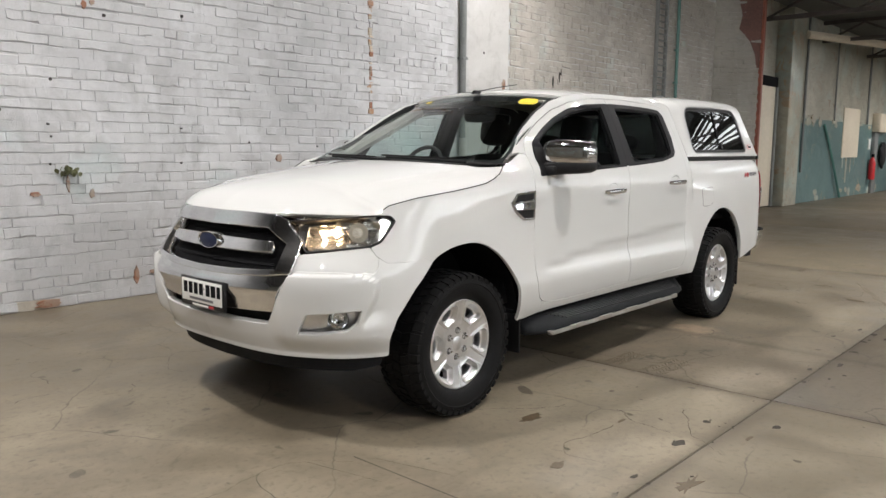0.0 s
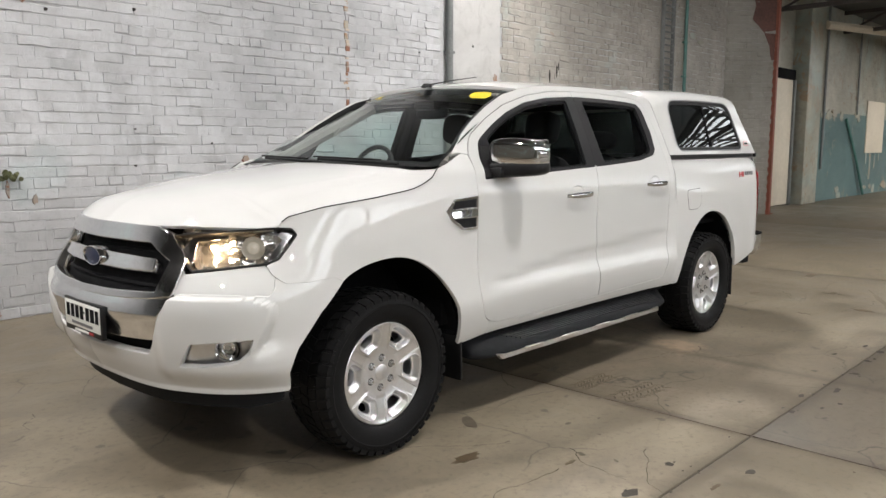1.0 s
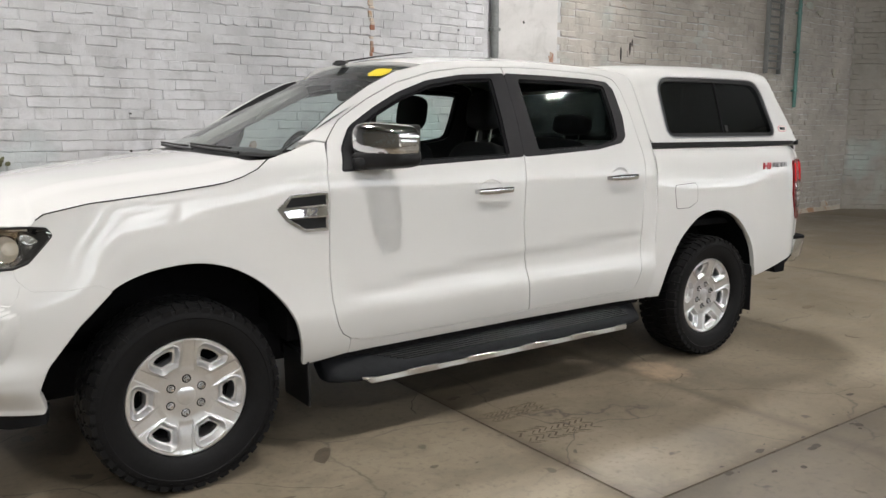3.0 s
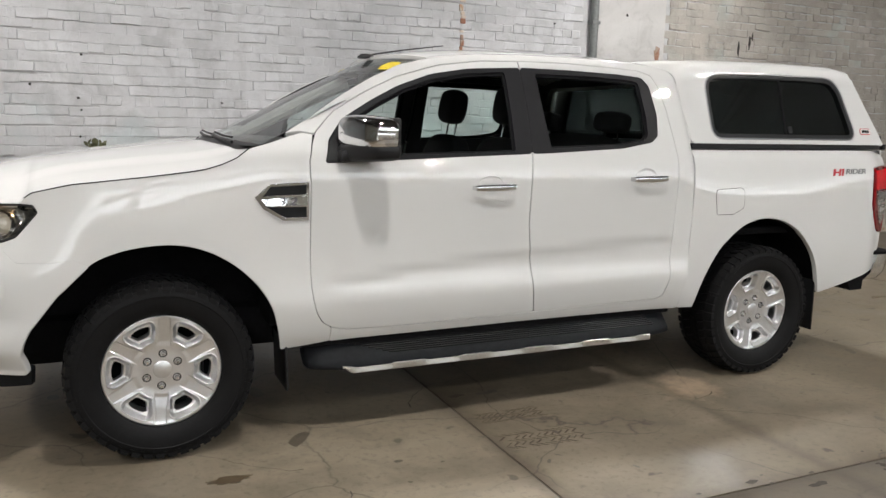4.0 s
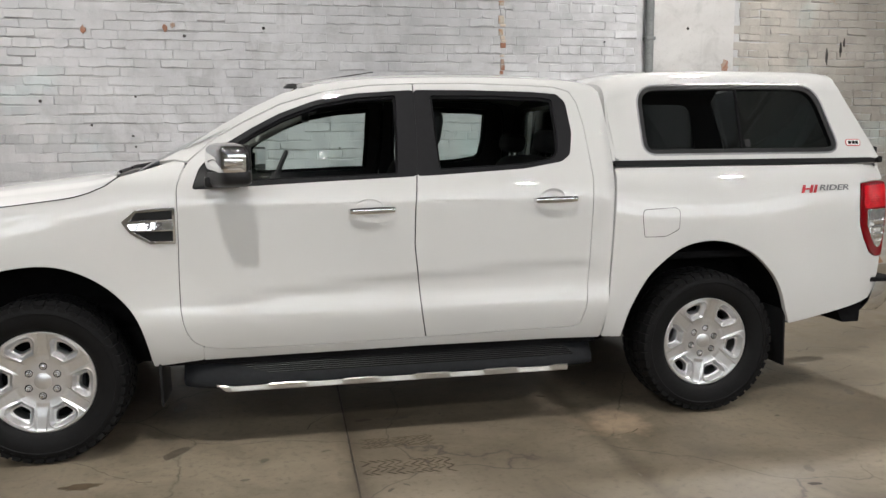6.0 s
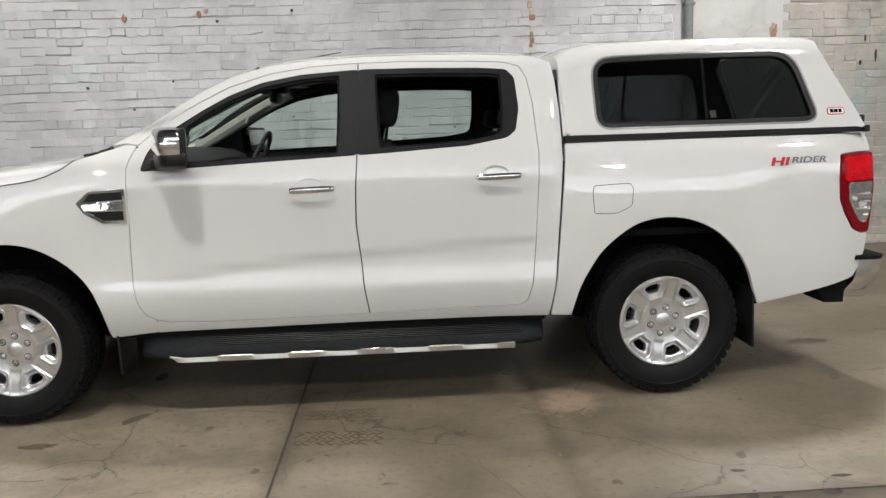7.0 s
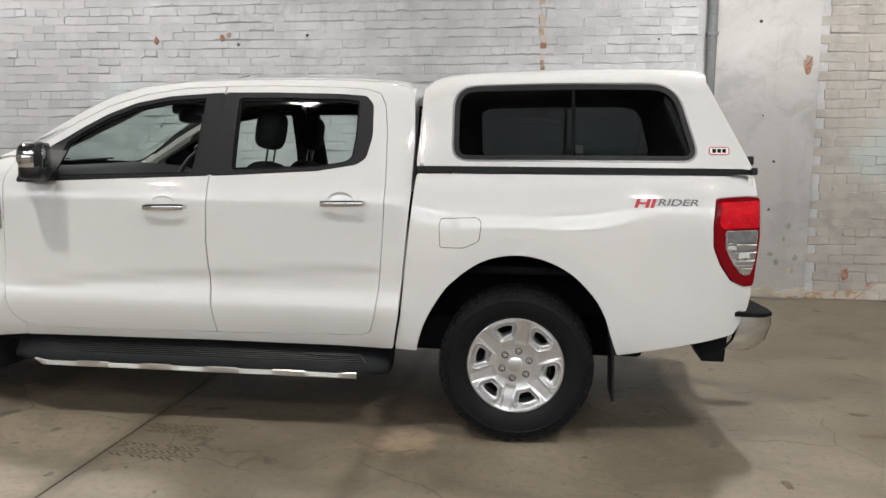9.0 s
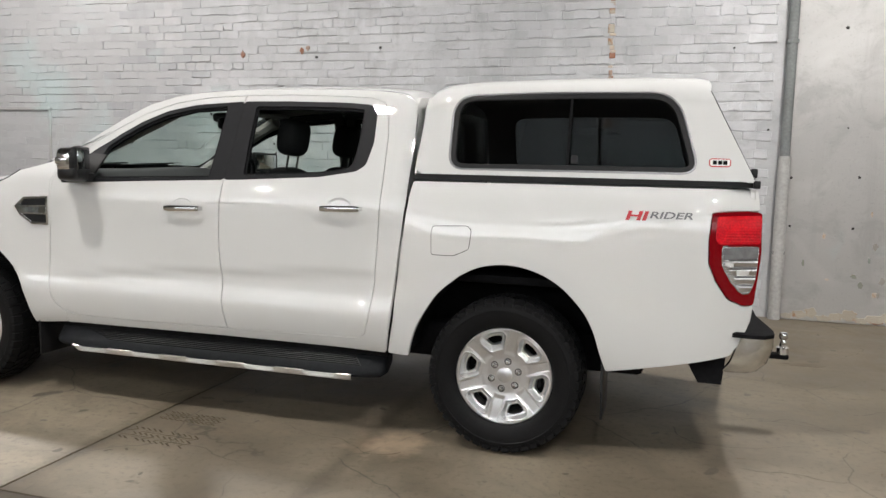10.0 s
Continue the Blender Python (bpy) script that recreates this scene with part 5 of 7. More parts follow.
WIN = [(2.893, 1.343), (2.886, 1.718), (3.945, 1.716), (4.058, 1.345)]
WIN_S = filleted([(x, run_at(z)) for x, z in WIN], (0.085, 0.115, 0.125, 0.095))
cap = thing("canopy", "white fibreglass canopy with dark sliding windows, on the tray", "canopy")
for s in SIDES:
    panel("canopy_side", CAN, PAINT, cap, canopy, [WIN_S], side=s, gap=0, step=0.04, edge_step=0.025)
    rim = panel("canopy_window_seal", WIN_S, DARK_CHROME, cap, canopy, [grown(WIN_S, -0.005)], side=s, gap=-0.001, deep=-0.002, lip=0.012, label="bright trim round the canopy window")
    panel("canopy_window_frame", grown(WIN_S, -0.004), BLACK, rim, canopy, [grown(WIN_S, -0.030)], side=s, gap=0, deep=0.004, lip=0.03)
    pane = grown(WIN_S, -0.026)
    panel("front_sash", cut(pane, 3.478, -1), TINT, rim, canopy, side=s, gap=0, deep=0.014, lip=0, label="dark tinted fixed pane")
    panel("rear_sash", cut(pane, 3.466, 1), TINT, rim, canopy, side=s, gap=0, deep=0.008, lip=0, label="dark tinted sliding pane")
    panel("sash_bar", [(3.460, run_at(1.378)), (3.470, run_at(1.378)), (3.470, run_at(1.685)), (3.460, run_at(1.685))], DARK, rim, canopy, side=s, gap=0, deep=0.006, lip=0.008)
    panel("sash_catch", [(3.482, run_at(1.385)), (3.51, run_at(1.385)), (3.51, run_at(1.42)), (3.482, run_at(1.42))], BLACK, rim, canopy, side=s, gap=0, deep=0.0, lip=0.01)
    panel("canopy_lining", CAN, TRIM, cap, lambda a, b: (lambda p: (p[0], p[1] - 0.03, p[2] - 0.02))(canopy(a, b)), [grown(WIN_S, -0.03)], side=s, gap=0.01, step=0.1, edge_step=0.05, lip=0)
    panel("canopy_gasket", [(2.735, 1.290), (3.5, 1.291), (4.30, 1.294), (4.310, 1.305), (4.30, 1.317), (3.5, 1.317), (2.73, 1.316)], BLACK, cap, lambda x, z: (x, 0.812 - 0.025 * smooth(3.0, 4.3, x) - 0.05 * smooth(4.2, 4.34, x), z), side=s, gap=0, step=0.05, edge_step=0.08, lip=0.03, label="black rubber gasket along the tray")
edge_line = [canopy(2.738, r)[1:] for r in RUN[:-1]]
front_face = both([(0.0, 1.30)] + edge_line + [(0.0, canopy(2.738, RUN[-1])[2])])
FRONT_PANE = rounded([(-0.66, 1.325), (0.66, 1.325), (0.57, 1.66), (-0.57, 1.66)], 0.08)
panel("canopy_front", front_face, PAINT, cap, lambda y, z: (2.738, y, z), [FRONT_PANE], step=0.15, edge_step=0.06, gap=0.0, core=(3.5, 0, 1.4))
panel("canopy_front_pane", FRONT_PANE, TINT, cap, lambda y, z: (2.742, y, z), step=0.2, lip=0, gap=-0.006, core=(3.5, 0, 1.4), label="dark tinted front pane")
back_face = both([(0.0, 1.30), (0.765, 1.32), (0.70, 1.52), (0.645, 1.70), (0.58, 1.76), (0.0, 1.79)])
panel("canopy_door", back_face, TINT, cap, lambda y, z: (rear_x(z) + 0.004, y, z), step=0.15, edge_step=0.06, gap=0.01, core=(3.5, 0, 1.4), label="dark tinted glass rear door")
for s in SIDES:
    box_part("door_catch", (4.268, s * 0.73 - 0.02, 1.335), (4.296, s * 0.73 + 0.02, 1.378), 0.008, BLACK, cap)
    box_part("door_lock", (4.278, s * 0.755 - 0.025, 1.290), (4.308, s * 0.755 + 0.02, 1.325), 0.006, BLACK, cap)
xs, ss = 4.136, run_at(1.402)
OVAL = [(xs + 0.045 * c, ss + 0.019 * d) for c, d in ((-0.8, -1), (0.8, -1), (1, -0.6), (1, 0.6), (0.8, 1), (-0.8, 1), (-1, 0.6), (-1, -0.6))]
mark = panel("maker_badge", OVAL, RED_INK, cap, canopy, side=-1, gap=0, deep=-0.002, lip=0.002, edge_step=0.02, label="small red-edged oval badge")
panel("badge_face", grown(OVAL, -0.0045), WHITE_INK, mark, canopy, side=-1, gap=0, deep=-0.003, lip=0.001)
for dx in (-0.022, 0.0, 0.022):
    panel("badge_bar", [(xs + dx - 0.008, ss - 0.009), (xs + dx + 0.008, ss - 0.009), (xs + dx + 0.008, ss + 0.009), (xs + dx - 0.008, ss + 0.009)], DARK, mark, canopy, side=-1, gap=0, deep=-0.004, lip=0.0005)

# Tailgate, tray floor and rear bumper
panel("tailgate", both([(0.0, 0.60), (0.74, 0.60), (0.765, 0.80), (0.765, 1.285), (0.0, 1.285)]), PAINT, truck, lambda y, z: (interp(z, (0.55, 0.62, 0.68, 0.76, 1.0, 1.29), (4.21, 4.262, 4.298, 4.308, 4.308, 4.288)), y, z), step=0.08, edge_step=0.06, gap=0, core=(3.5, 0, 1.0))
box_part("tray_floor", (2.74, -0.80, 0.80), (4.29, 0.80, 0.84), 0.01, DARK, truck)
rb = bmesh.new()
rows = []
SHAPE = [(-0.80, 4.205), (-0.836, 4.225), (-0.846, 4.30), (-0.838, 4.357), (-0.79, 4.400), (-0.70, 4.404), (-0.56, 4.388), (-0.36, 4.362), (0.36, 4.362), (0.56, 4.388), (0.70, 4.404), (0.79, 4.400), (0.838, 4.357), (0.846, 4.30), (0.836, 4.225), (0.80, 4.205)]
for y, x in SHAPE:
    ring = [(x - 0.04, y * 0.97, 0.655), (x, y, 0.650), (x + 0.003, y, 0.600), (x - 0.02, y * 0.995, 0.525), (x - 0.06, y * 0.97, 0.478), (x - 0.09, y * 0.95, 0.474)]
    if x < 4.24:
        ring = [(interp(z, (0.474, 0.525, 0.600, 0.655), (4.192, 4.224, 4.250, 4.268)), w, z) for _, w, z in ring]
    rows.append([rb.verts.new(p) for p in ring])
for a, c in zip(rows, rows[1:]):
    for k in range(5):
        rb.faces.new((a[k], a[k + 1], c[k + 1], c[k]))
rb = part("rear_bumper", rb, BUMPER_CHROME, truck, "chrome rear step bumper", angle=50)
bm = bmesh.new()
rows = []
for y, x in SHAPE:
    rows.append([bm.verts.new(p) for p in ((4.18, y * 0.92, 0.655), (x - 0.02, y * 0.985, 0.664), (x + 0.004, y * 1.003, 0.657), (x + 0.002, y * 1.003, 0.640))])
for a, c in zip(rows, rows[1:]):
    for k in range(3):
        bm.faces.new((a[k], a[k + 1], c[k + 1], c[k]))
part("bumper_step_pad", bm, DARK, rb, "black ribbed step pad")
hitch = box_part("tow_bar", (4.10, -0.05, 0.40), (4.48, 0.05, 0.46), 0.008, DARK, truck)
part("tow_ball", lathe(bmesh.new(), [(0.0, 0.135), (0.018, 0.131), (0.025, 0.115), (0.022, 0.10), (0.013, 0.09), (0.018, 0.07), (0.018, 0.055), (0.032, 0.05), (0.032, 0.0)], 20, Matrix.Translation((4.545, 0, 0.385)) @ pose(0, 0, 0, -90)), CHROME, hitch, "chrome tow ball")
box_part("tow_tongue", (4.44, -0.035, 0.375), (4.575, 0.035, 0.402), 0.008, DARK, hitch)
for s in SIDES:
    bm = bmesh.new()
    y0, y1 = s * 0.60, s * 0.80
    quad = [(4.03, 0.53), (4.21, 0.565), (4.196, 0.412), (4.096, 0.412)]
    lo, hi = [bm.verts.new((x, y0, z)) for x, z in quad], [bm.verts.new((x, y1, z)) for x, z in quad]
    bm.faces.new(lo), bm.faces.new(hi[::-1])
    for k in range(4):
        bm.faces.new((lo[k], lo[(k + 1) % 4], hi[(k + 1) % 4], hi[k]))
    part("bumper_bracket", bm, DARK, truck)

# ---- underside, wheel housings, mud flaps, steps ----
box_part("underbody", (-0.70, -0.60, 0.36), (3.85, 0.60, 0.55), 0.03, DARK, truck)
for s in SIDES:
    box_part("sill_filler", (0.50, min(s * 0.60, s * 0.845), 0.40), (2.62, max(s * 0.60, s * 0.845), 0.47), 0.01, DARK, truck)
    for hub, w in ((HUB_F, 0.50), (HUB_R, 0.485)):
        bm = lathe(bmesh.new(), [(0.10, -0.50), (w + 0.02, -0.50), (w + 0.02, -0.70), (w + 0.015, -0.865)], 30, pose(0, 0, 0) if s < 0 else Matrix.Diagonal((1, -1, 1, 1)), 0.13, math.pi - 0.26)
        for v in bm.verts:
            v.co = Vector((v.co.x + hub, s * abs(v.co.y), v.co.z * 1.06 + HUB_Z))
        part("wheel_housing", bm, DARK, truck)
    for x, zt, zb in ((0.505, 0.45, 0.225), (3.675, 0.52, 0.215)):
        bm = box(bmesh.new(), (x - 0.006, min(s * 0.64, s * 0.885), zb), (x + 0.006, max(s * 0.64, s * 0.885), zt), 0.004)
        for v in bm.verts:
            v.co.x += 0.02 * (zt - v.co.z)
        part("mud_flap", bm, BLACK, truck, "black rubber mud flap")
    # side step: moulded board with ribs and a bright scalloped strip
    bm = bmesh.new()
    rows = []
    PROFILE = [(0.735, 0.425), (0.80, 0.420), (0.835, 0.400), (0.885, 0.352), (0.905, 0.330), (0.908, 0.308), (0.895, 0.296), (0.84, 0.298), (0.74, 0.34)]
    XS = [0.600, 0.612, 0.66, 0.74, 0.80, 1.2, 1.7, 2.2, 2.45, 2.53, 2.59, 2.606]
    IN = [0.55, 0.72, 0.86, 0.97, 1.0, 1.0, 1.0, 1.0, 1.0, 0.96, 0.85, 0.6]
    for x, k in zip(XS, IN):
        rows.append([bm.verts.new((x, s * (0.735 + (y - 0.735) * k), z + (0.03 * (1 - k) if z < 0.35 else 0))) for y, z in PROFILE])
    for a, c in zip(rows, rows[1:]):
        for n in range(len(PROFILE)):
            bm.faces.new((a[n], a[(n + 1) % len(PROFILE)], c[(n + 1) % len(PROFILE)], c[n]))
    bm.faces.new(rows[0]), bm.faces.new(rows[-1])
    stepb = part("side_step", bm, STEP_BLACK, truck, "black moulded side step", angle=50)
    for n in range(7):
        f = n / 6
        y, z = 0.838 + 0.046 * f, 0.402 - 0.046 * f
        x0, x1 = 0.80 + 0.03 * n, 2.44 + 0.008 * n
        bm = tube(bmesh.new(), [(x0, s * y, z), (x1, s * y, z)], 0.0042, 6)
        part("step_rib", bm, BLACK, stepb)
    bm = bmesh.new()
    rows = []
    n = 120
    for i in range(n + 1):
        x = 0.752 + (2.45 - 0.752) * i / n
        ph = ((x - 0.80) / 0.345) % 1.0
        dip = 0.009 * (smooth(0.0, 0.06, ph) - smooth(0.5, 0.56, ph))
        top, low = 0.320 - dip * 1.2, 0.280 + 0.030 * smooth(0.80, 0.752, x)
        rows.append([bm.verts.new((x, s * y, z)) for y, z in ((0.893, top), (0.900 - dip * 0.4, top - 0.001), (0.9125 - dip * 0.4, top - 0.014 + dip), (0.914, low + 0.004), (0.910, low), (0.892, low))])
    for a, c in zip(rows, rows[1:]):
        for k in range(5):
            bm.faces.new((a[k], a[k + 1], c[k + 1], c[k]))
    part("step_strip", bm, STEEL, stepb, "bright steel strip with scallops", flat=True)

    # door mirror: black housing with a chrome shell over its front and outer side
    def swept(x, y, z, k):
        return Vector((0.846 + 0.066 * k * x + 0.055 * y, s * (0.966 + 0.124 * k * y), 1.350 + 0.070 * k * z - 0.012 * (y > 0) * y))
    bm = bmesh.new()
    bmesh.ops.create_uvsphere(bm, u_segments=32, v_segments=20, radius=1.0)
    for v in bm.verts:
        v.co = swept(*[math.copysign(abs(t) ** 0.5, t) for t in v.co], 1.0)
    mir = part("mirror_housing", bm, BLACK, truck, "black door mirror with a chrome cap", angle=60)
    bm = bmesh.new()
    bmesh.ops.create_uvsphere(bm, u_segments=48, v_segments=32, radius=1.0)
    bmesh.ops.delete(bm, geom=[v for v in bm.verts if v.co.x > 0.32 or v.co.y < -0.62 or v.co.z < -0.8], context="VERTS")
    for v in bm.verts:
        v.co = swept(*[math.copysign(abs(t) ** 0.52, t) for t in v.co], 1.025)
    part("mirror_cap", bm, CHROME, mir, "chrome mirror cap", angle=60)
    bm = bmesh.new()
    bmesh.ops.create_uvsphere(bm, u_segments=28, v_segments=14, radius=1.0)
    for v in bm.verts:
        x, y, z = [math.copysign(abs(t) ** 0.5, t) for t in v.co]
        v.co = Vector((0.850 + 0.070 * x + 0.055 * y, s * (0.962 + 0.128 * y), 1.268 + 0.042 * z + 0.008 * y))
    part("mirror_base", bm, BLACK, mir, "black mirror base")
    box_part("mirror_foot", (0.74, min(s * 0.85, s * 0.93), 1.222), (0.90, max(s * 0.85, s * 0.93), 1.275), 0.015, BLACK, mir)
    panel("mirror_sail", [(0.690, 1.222), (0.716, 1.308), (0.79, 1.385), (0.90, 1.375), (0.89, 1.245)], BLACK, mir, skin, side=s, gap=0.004, deep=-0.003, lip=0.01)
    box_part("mirror_indicator", (0.842, min(s * 1.05, s * 1.0945), 1.318), (0.925, max(s * 1.05, s * 1.0945), 1.360), 0.010, CLEAR_LAMP, mir, "clear indicator lens")
    glass_m = Matrix.Translation((0.902, s * 0.968, 1.347)) @ pose(0, 0, 0, 0, 0, s * -24)
    box_part("mirror_back", (-0.012, -0.115, -0.070), (0.012, 0.115, 0.066), 0.012, BLACK, mir, m=glass_m)
    box_part("mirror_glass", (0.010, -0.095, -0.055), (0.015, 0.095, 0.052), 0.002, CHROME, mir, "mirror glass", m=glass_m)

# ---- wheels ----
def wheel(turn):
    """A wheel at the origin that faces -y, with its top spoke turned by some degrees."""
    w = part("wheel", lathe(bmesh.new(), [(0.232, 0.095), (0.215, 0.085), (0.205, 0.04), (0.20, -0.10), (0.235, -0.115)], 48), ALLOY, label="alloy wheel with a chunky all-terrain tyre")
    tyre = lathe(bmesh.new(), [(0.229, 0.086), (0.2345, 0.102), (0.244, 0.112), (0.262, 0.123), (0.290, 0.130), (0.315, 0.131), (0.318, 0.134), (0.335, 0.132), (0.350, 0.124), (0.361, 0.108), (0.365, 0.09), (0.366, 0.0), (0.365, -0.09), (0.361, -0.108), (0.335, -0.13), (0.29, -0.13), (0.24, -0.114), (0.222, -0.09)], 72)
    part("tyre", tyre, RUBBER, w)
    tread = bmesh.new()
    n = 46
    for i in range(n):
        for row, (y0, y1, skew, shift) in enumerate(((-0.134, -0.085, 0.0, 0.0), (-0.078, -0.030, 0.5, 0.35), (-0.023, 0.023, -0.4, 0.1), (0.030, 0.078, 0.5, 0.6), (0.085, 0.134, 0.0, 0.5))):
            a0 = 2 * math.pi * (i + shift) / n
            da = 2 * math.pi / n * (0.36 if row in (0, 4) else 0.40)
            corners = []
            for r_in in (True, False):
                for sa, y in ((-1, y0), (1, y0), (1, y1), (-1, y1)):
                    a = a0 + da * sa * (0.92 if not r_in else 1) + skew * (y - (y0 + y1) / 2) * 1.6
                    shoulder = row in (0, 4) and abs(y) > 0.12
                    r = (0.340 if shoulder else 0.358) if r_in else (0.3595 if shoulder else 0.3725)
                    corners.append(tread.verts.new((r * math.cos(a), y, r * math.sin(a))))
            lo, hi = corners[:4], corners[4:]
            tread.faces.new(hi)
            for k in range(4):
                tread.faces.new((lo[k], lo[(k + 1) % 4], hi[(k + 1) % 4], hi[k]))
    # raised blocks on the sidewall
    for i in range(n):
        a0 = 2 * math.pi * (i + 0.5) / n
        quad = []
        for out in (0.129, 0.1345):
            for sa, r in ((-1, 0.331), (1, 0.331), (0.8, 0.352), (-0.8, 0.352)):
                a = a0 + 0.026 * sa
                quad.append(tread.verts.new((r * math.cos(a), -(out - (0.008 if r > 0.34 else 0)), r * math.sin(a))))
        tread.faces.new(quad[4:])
        for k in range(4):
            tread.faces.new((quad[k], quad[(k + 1) % 4], quad[4 + (k + 1) % 4], quad[4 + k]))
    tagged(part("tread", tread, RUBBER, w, flat=True), kind="stuff")
    rot = radians(90 + turn)

    def face(a, b):
        r, t = math.hypot(a, b), math.atan2(b, a) - rot
        t = (t + math.pi / 6) % (math.pi / 3) - math.pi / 6
        k = abs(math.sin(t)) * r
        h = interp(r, (0.0, 0.04, 0.085, 0.12, 0.16, 0.195, 0.212, 0.228, 0.234), (0.074, 0.074, 0.073, 0.080, 0.089, 0.095, 0.098, 0.102, 0.097))
        # sunk flat band down each spoke, with crisp edges
        wide = 0.0215 + 0.006 * smooth(0.17, 0.11, r)
        h -= 0.0050 * (1 - smooth(wide - 0.0015, wide + 0.0020, k)) * smooth(0.098, 0.122, r) * (1 - smooth(0.2235, 0.2265, r))
        # bevelled pockets round the openings, inside a raised lip
        off = abs(abs(t) - math.pi / 6) * r
        wide = 0.020 + 0.026 * smooth(0.13, 0.195, r)
        d = math.hypot(max(0.143 - r, r - 0.197, 0.0), max(off - wide, 0.0))
        h -= 0.022 * (1 - smooth(0.001, 0.0185, d))
        h += 0.0030 * smooth(0.0165, 0.0195, d) * (1 - smooth(0.0200, 0.0250, d))
        return a, -h, b

    ring = [(0.233 * math.cos(2 * math.pi * i / 90), 0.233 * math.sin(2 * math.pi * i / 90)) for i in range(90)]
    holes = []
    for k in range(6):
        mid = rot + math.pi / 6 + k * math.pi / 3
        poly = [(r * math.cos(mid + radians(d)), r * math.sin(mid + radians(d))) for r, d in ((0.146, -7), (0.145, 0), (0.146, 7), (0.154, 10.5), (0.182, 13.5), (0.192, 11.5), (0.195, 6), (0.196, 0), (0.195, -6), (0.192, -11.5), (0.182, -13.5), (0.154, -10.5))]
        holes.append(rounded(poly, 0.02, 2))
    panel("rim_face", ring, ALLOY, w, face, holes, step=0.0036, edge_step=0.0040, lip=0.03, bev=0.004, gap=0, core=(0, 1, 0), label="silver six-spoke rim")
    part("centre_cap", lathe(bmesh.new(), [(0.0, 0.081), (0.030, 0.080), (0.037, 0.076), (0.038, 0.068)], 28), ALLOY, w)
    for k in range(6):
        a = rot + k * math.pi / 3
        m = Matrix.Translation((0.068 * math.cos(a), 0, 0.068 * math.sin(a)))
        part("lug_nut", lathe(bmesh.new(), [(0.0, 0.094), (0.006, 0.093), (0.0095, 0.088), (0.0105, 0.066)], 6, m), CHROME, w)
        part("lug_seat", lathe(bmesh.new(), [(0.0175, 0.0740), (0.0160, 0.0755), (0.012, 0.073), (0.011, 0.066)], 16, m), BLACK, w)
    part("brake_disc", lathe(bmesh.new(), [(0.0, 0.02), (0.07, 0.02), (0.075, 0.0), (0.15, 0.0), (0.15, -0.02)], 40), SATIN, w)
    # black ring added for the shade behind the spokes
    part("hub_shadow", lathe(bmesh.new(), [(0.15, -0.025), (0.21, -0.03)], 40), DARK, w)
    box_part("brake_caliper", (0.09, -0.035, -0.06), (0.17, 0.05, 0.06), 0.015, GREY_TRIM, w)
    w.parent = truck
    return w


wheel_f = wheel(-4)
wheel_r = wheel(-12)
wheel_f.matrix_basis = pose(HUB_F, -0.782, HUB_Z)
wheel_r.matrix_basis = pose(HUB_R, -0.782, HUB_Z)
copy_thing(wheel_f, pose(HUB_F, 0.782, HUB_Z, 0, 0, 180))
copy_thing(wheel_r, pose(HUB_R, 0.782, HUB_Z, 0, 0, 180))

# ---- cabin ----
def pad(name, centre, size, mat, parent, m=None, power=0.5, label=""):
    """A stuffed, rounded form."""
    bm = bmesh.new()
    bmesh.ops.create_uvsphere(bm, u_segments=20, v_segments=14, radius=1.0)
    for v in bm.verts:
        v.co = Vector([math.copysign(abs(t) ** power, t) * k for t, k in zip(v.co, size)])
    bmesh.ops.transform(bm, matrix=Matrix.Translation(centre) @ (m or Matrix()), verts=bm.verts)
    return part(name, bm, mat, parent, label, angle=70)


def seat(x, y, wide, z=0.0, head=1.50):
    s = pad("seat", (x, y, 0.83 + z), (0.27, wide, 0.09), CLOTH, truck, label="black cloth seat")
    pad("backrest", (x + 0.30, y, 1.055 + z), (0.085, wide * 0.96, 0.275), CLOTH, s, pose(0, 0, 0, 0, 16))
    return s


def headrest(s, x, y, z, w=0.125, h=0.095):
    r = pad("headrest", (x, y, z), (0.068, w, h), CLOTH, s, pose(0, 0, 0, 0, 10), 0.6)
    for d in (-0.06, 0.06):
        part("post", tube(bmesh.new(), [(x + 0.005, y + d, z - 0.06), (x - 0.02, y + d, z - 0.20)], 0.006, 6), CHROME, s)


for y in (-0.37, 0.37):
    s = seat(1.46, y, 0.25)
    headrest(s, 1.85, y, 1.495, 0.115, 0.105)
bench = seat(2.16, 0.0, 0.62, 0.02)
for y in (-0.36, 0.36):
    headrest(bench, 2.53, y, 1.42, 0.13, 0.06)
bm = bmesh.new()
rows = []
for k in range(13):
    y = -0.80 + 1.6 * k / 12
    bulge = 0.02 * math.exp(-((y - 0.37) / 0.2) ** 2)
    rows.append([bm.verts.new((x, y, z)) for x, z in ((0.36, 1.285), (0.60, 1.285 + bulge), (0.78, 1.275 + bulge), (0.86, 1.235), (0.88, 1.10), (0.84, 0.85), (0.70, 0.70))])
for a, c in zip(rows, rows[1:]):
    for k in range(6):
        bm.faces.new((a[k], a[k + 1], c[k + 1], c[k]))
dash = part("dashboard", bm, TRIM, truck, "charcoal dashboard")
for y in (-0.62, -0.20, 0.10):
    box_part("air_vent", (0.855, y - 0.055, 1.14), (0.885, y + 0.055, 1.22), 0.012, BLACK, dash)
box_part("centre_screen", (0.86, -0.11, 1.05), (0.892, 0.11, 1.19), 0.01, BLACK, dash)
box_part("centre_console", (0.80, -0.12, 0.70), (1.75, 0.12, 0.93), 0.03, TRIM, truck)
m = Matrix.Translation((1.02, 0.37, 1.205)) @ pose(0, 0, 0, 0, 0, 90) @ pose(0, 0, 0, 25)
wheel_rim = bmesh.new()
ring = []
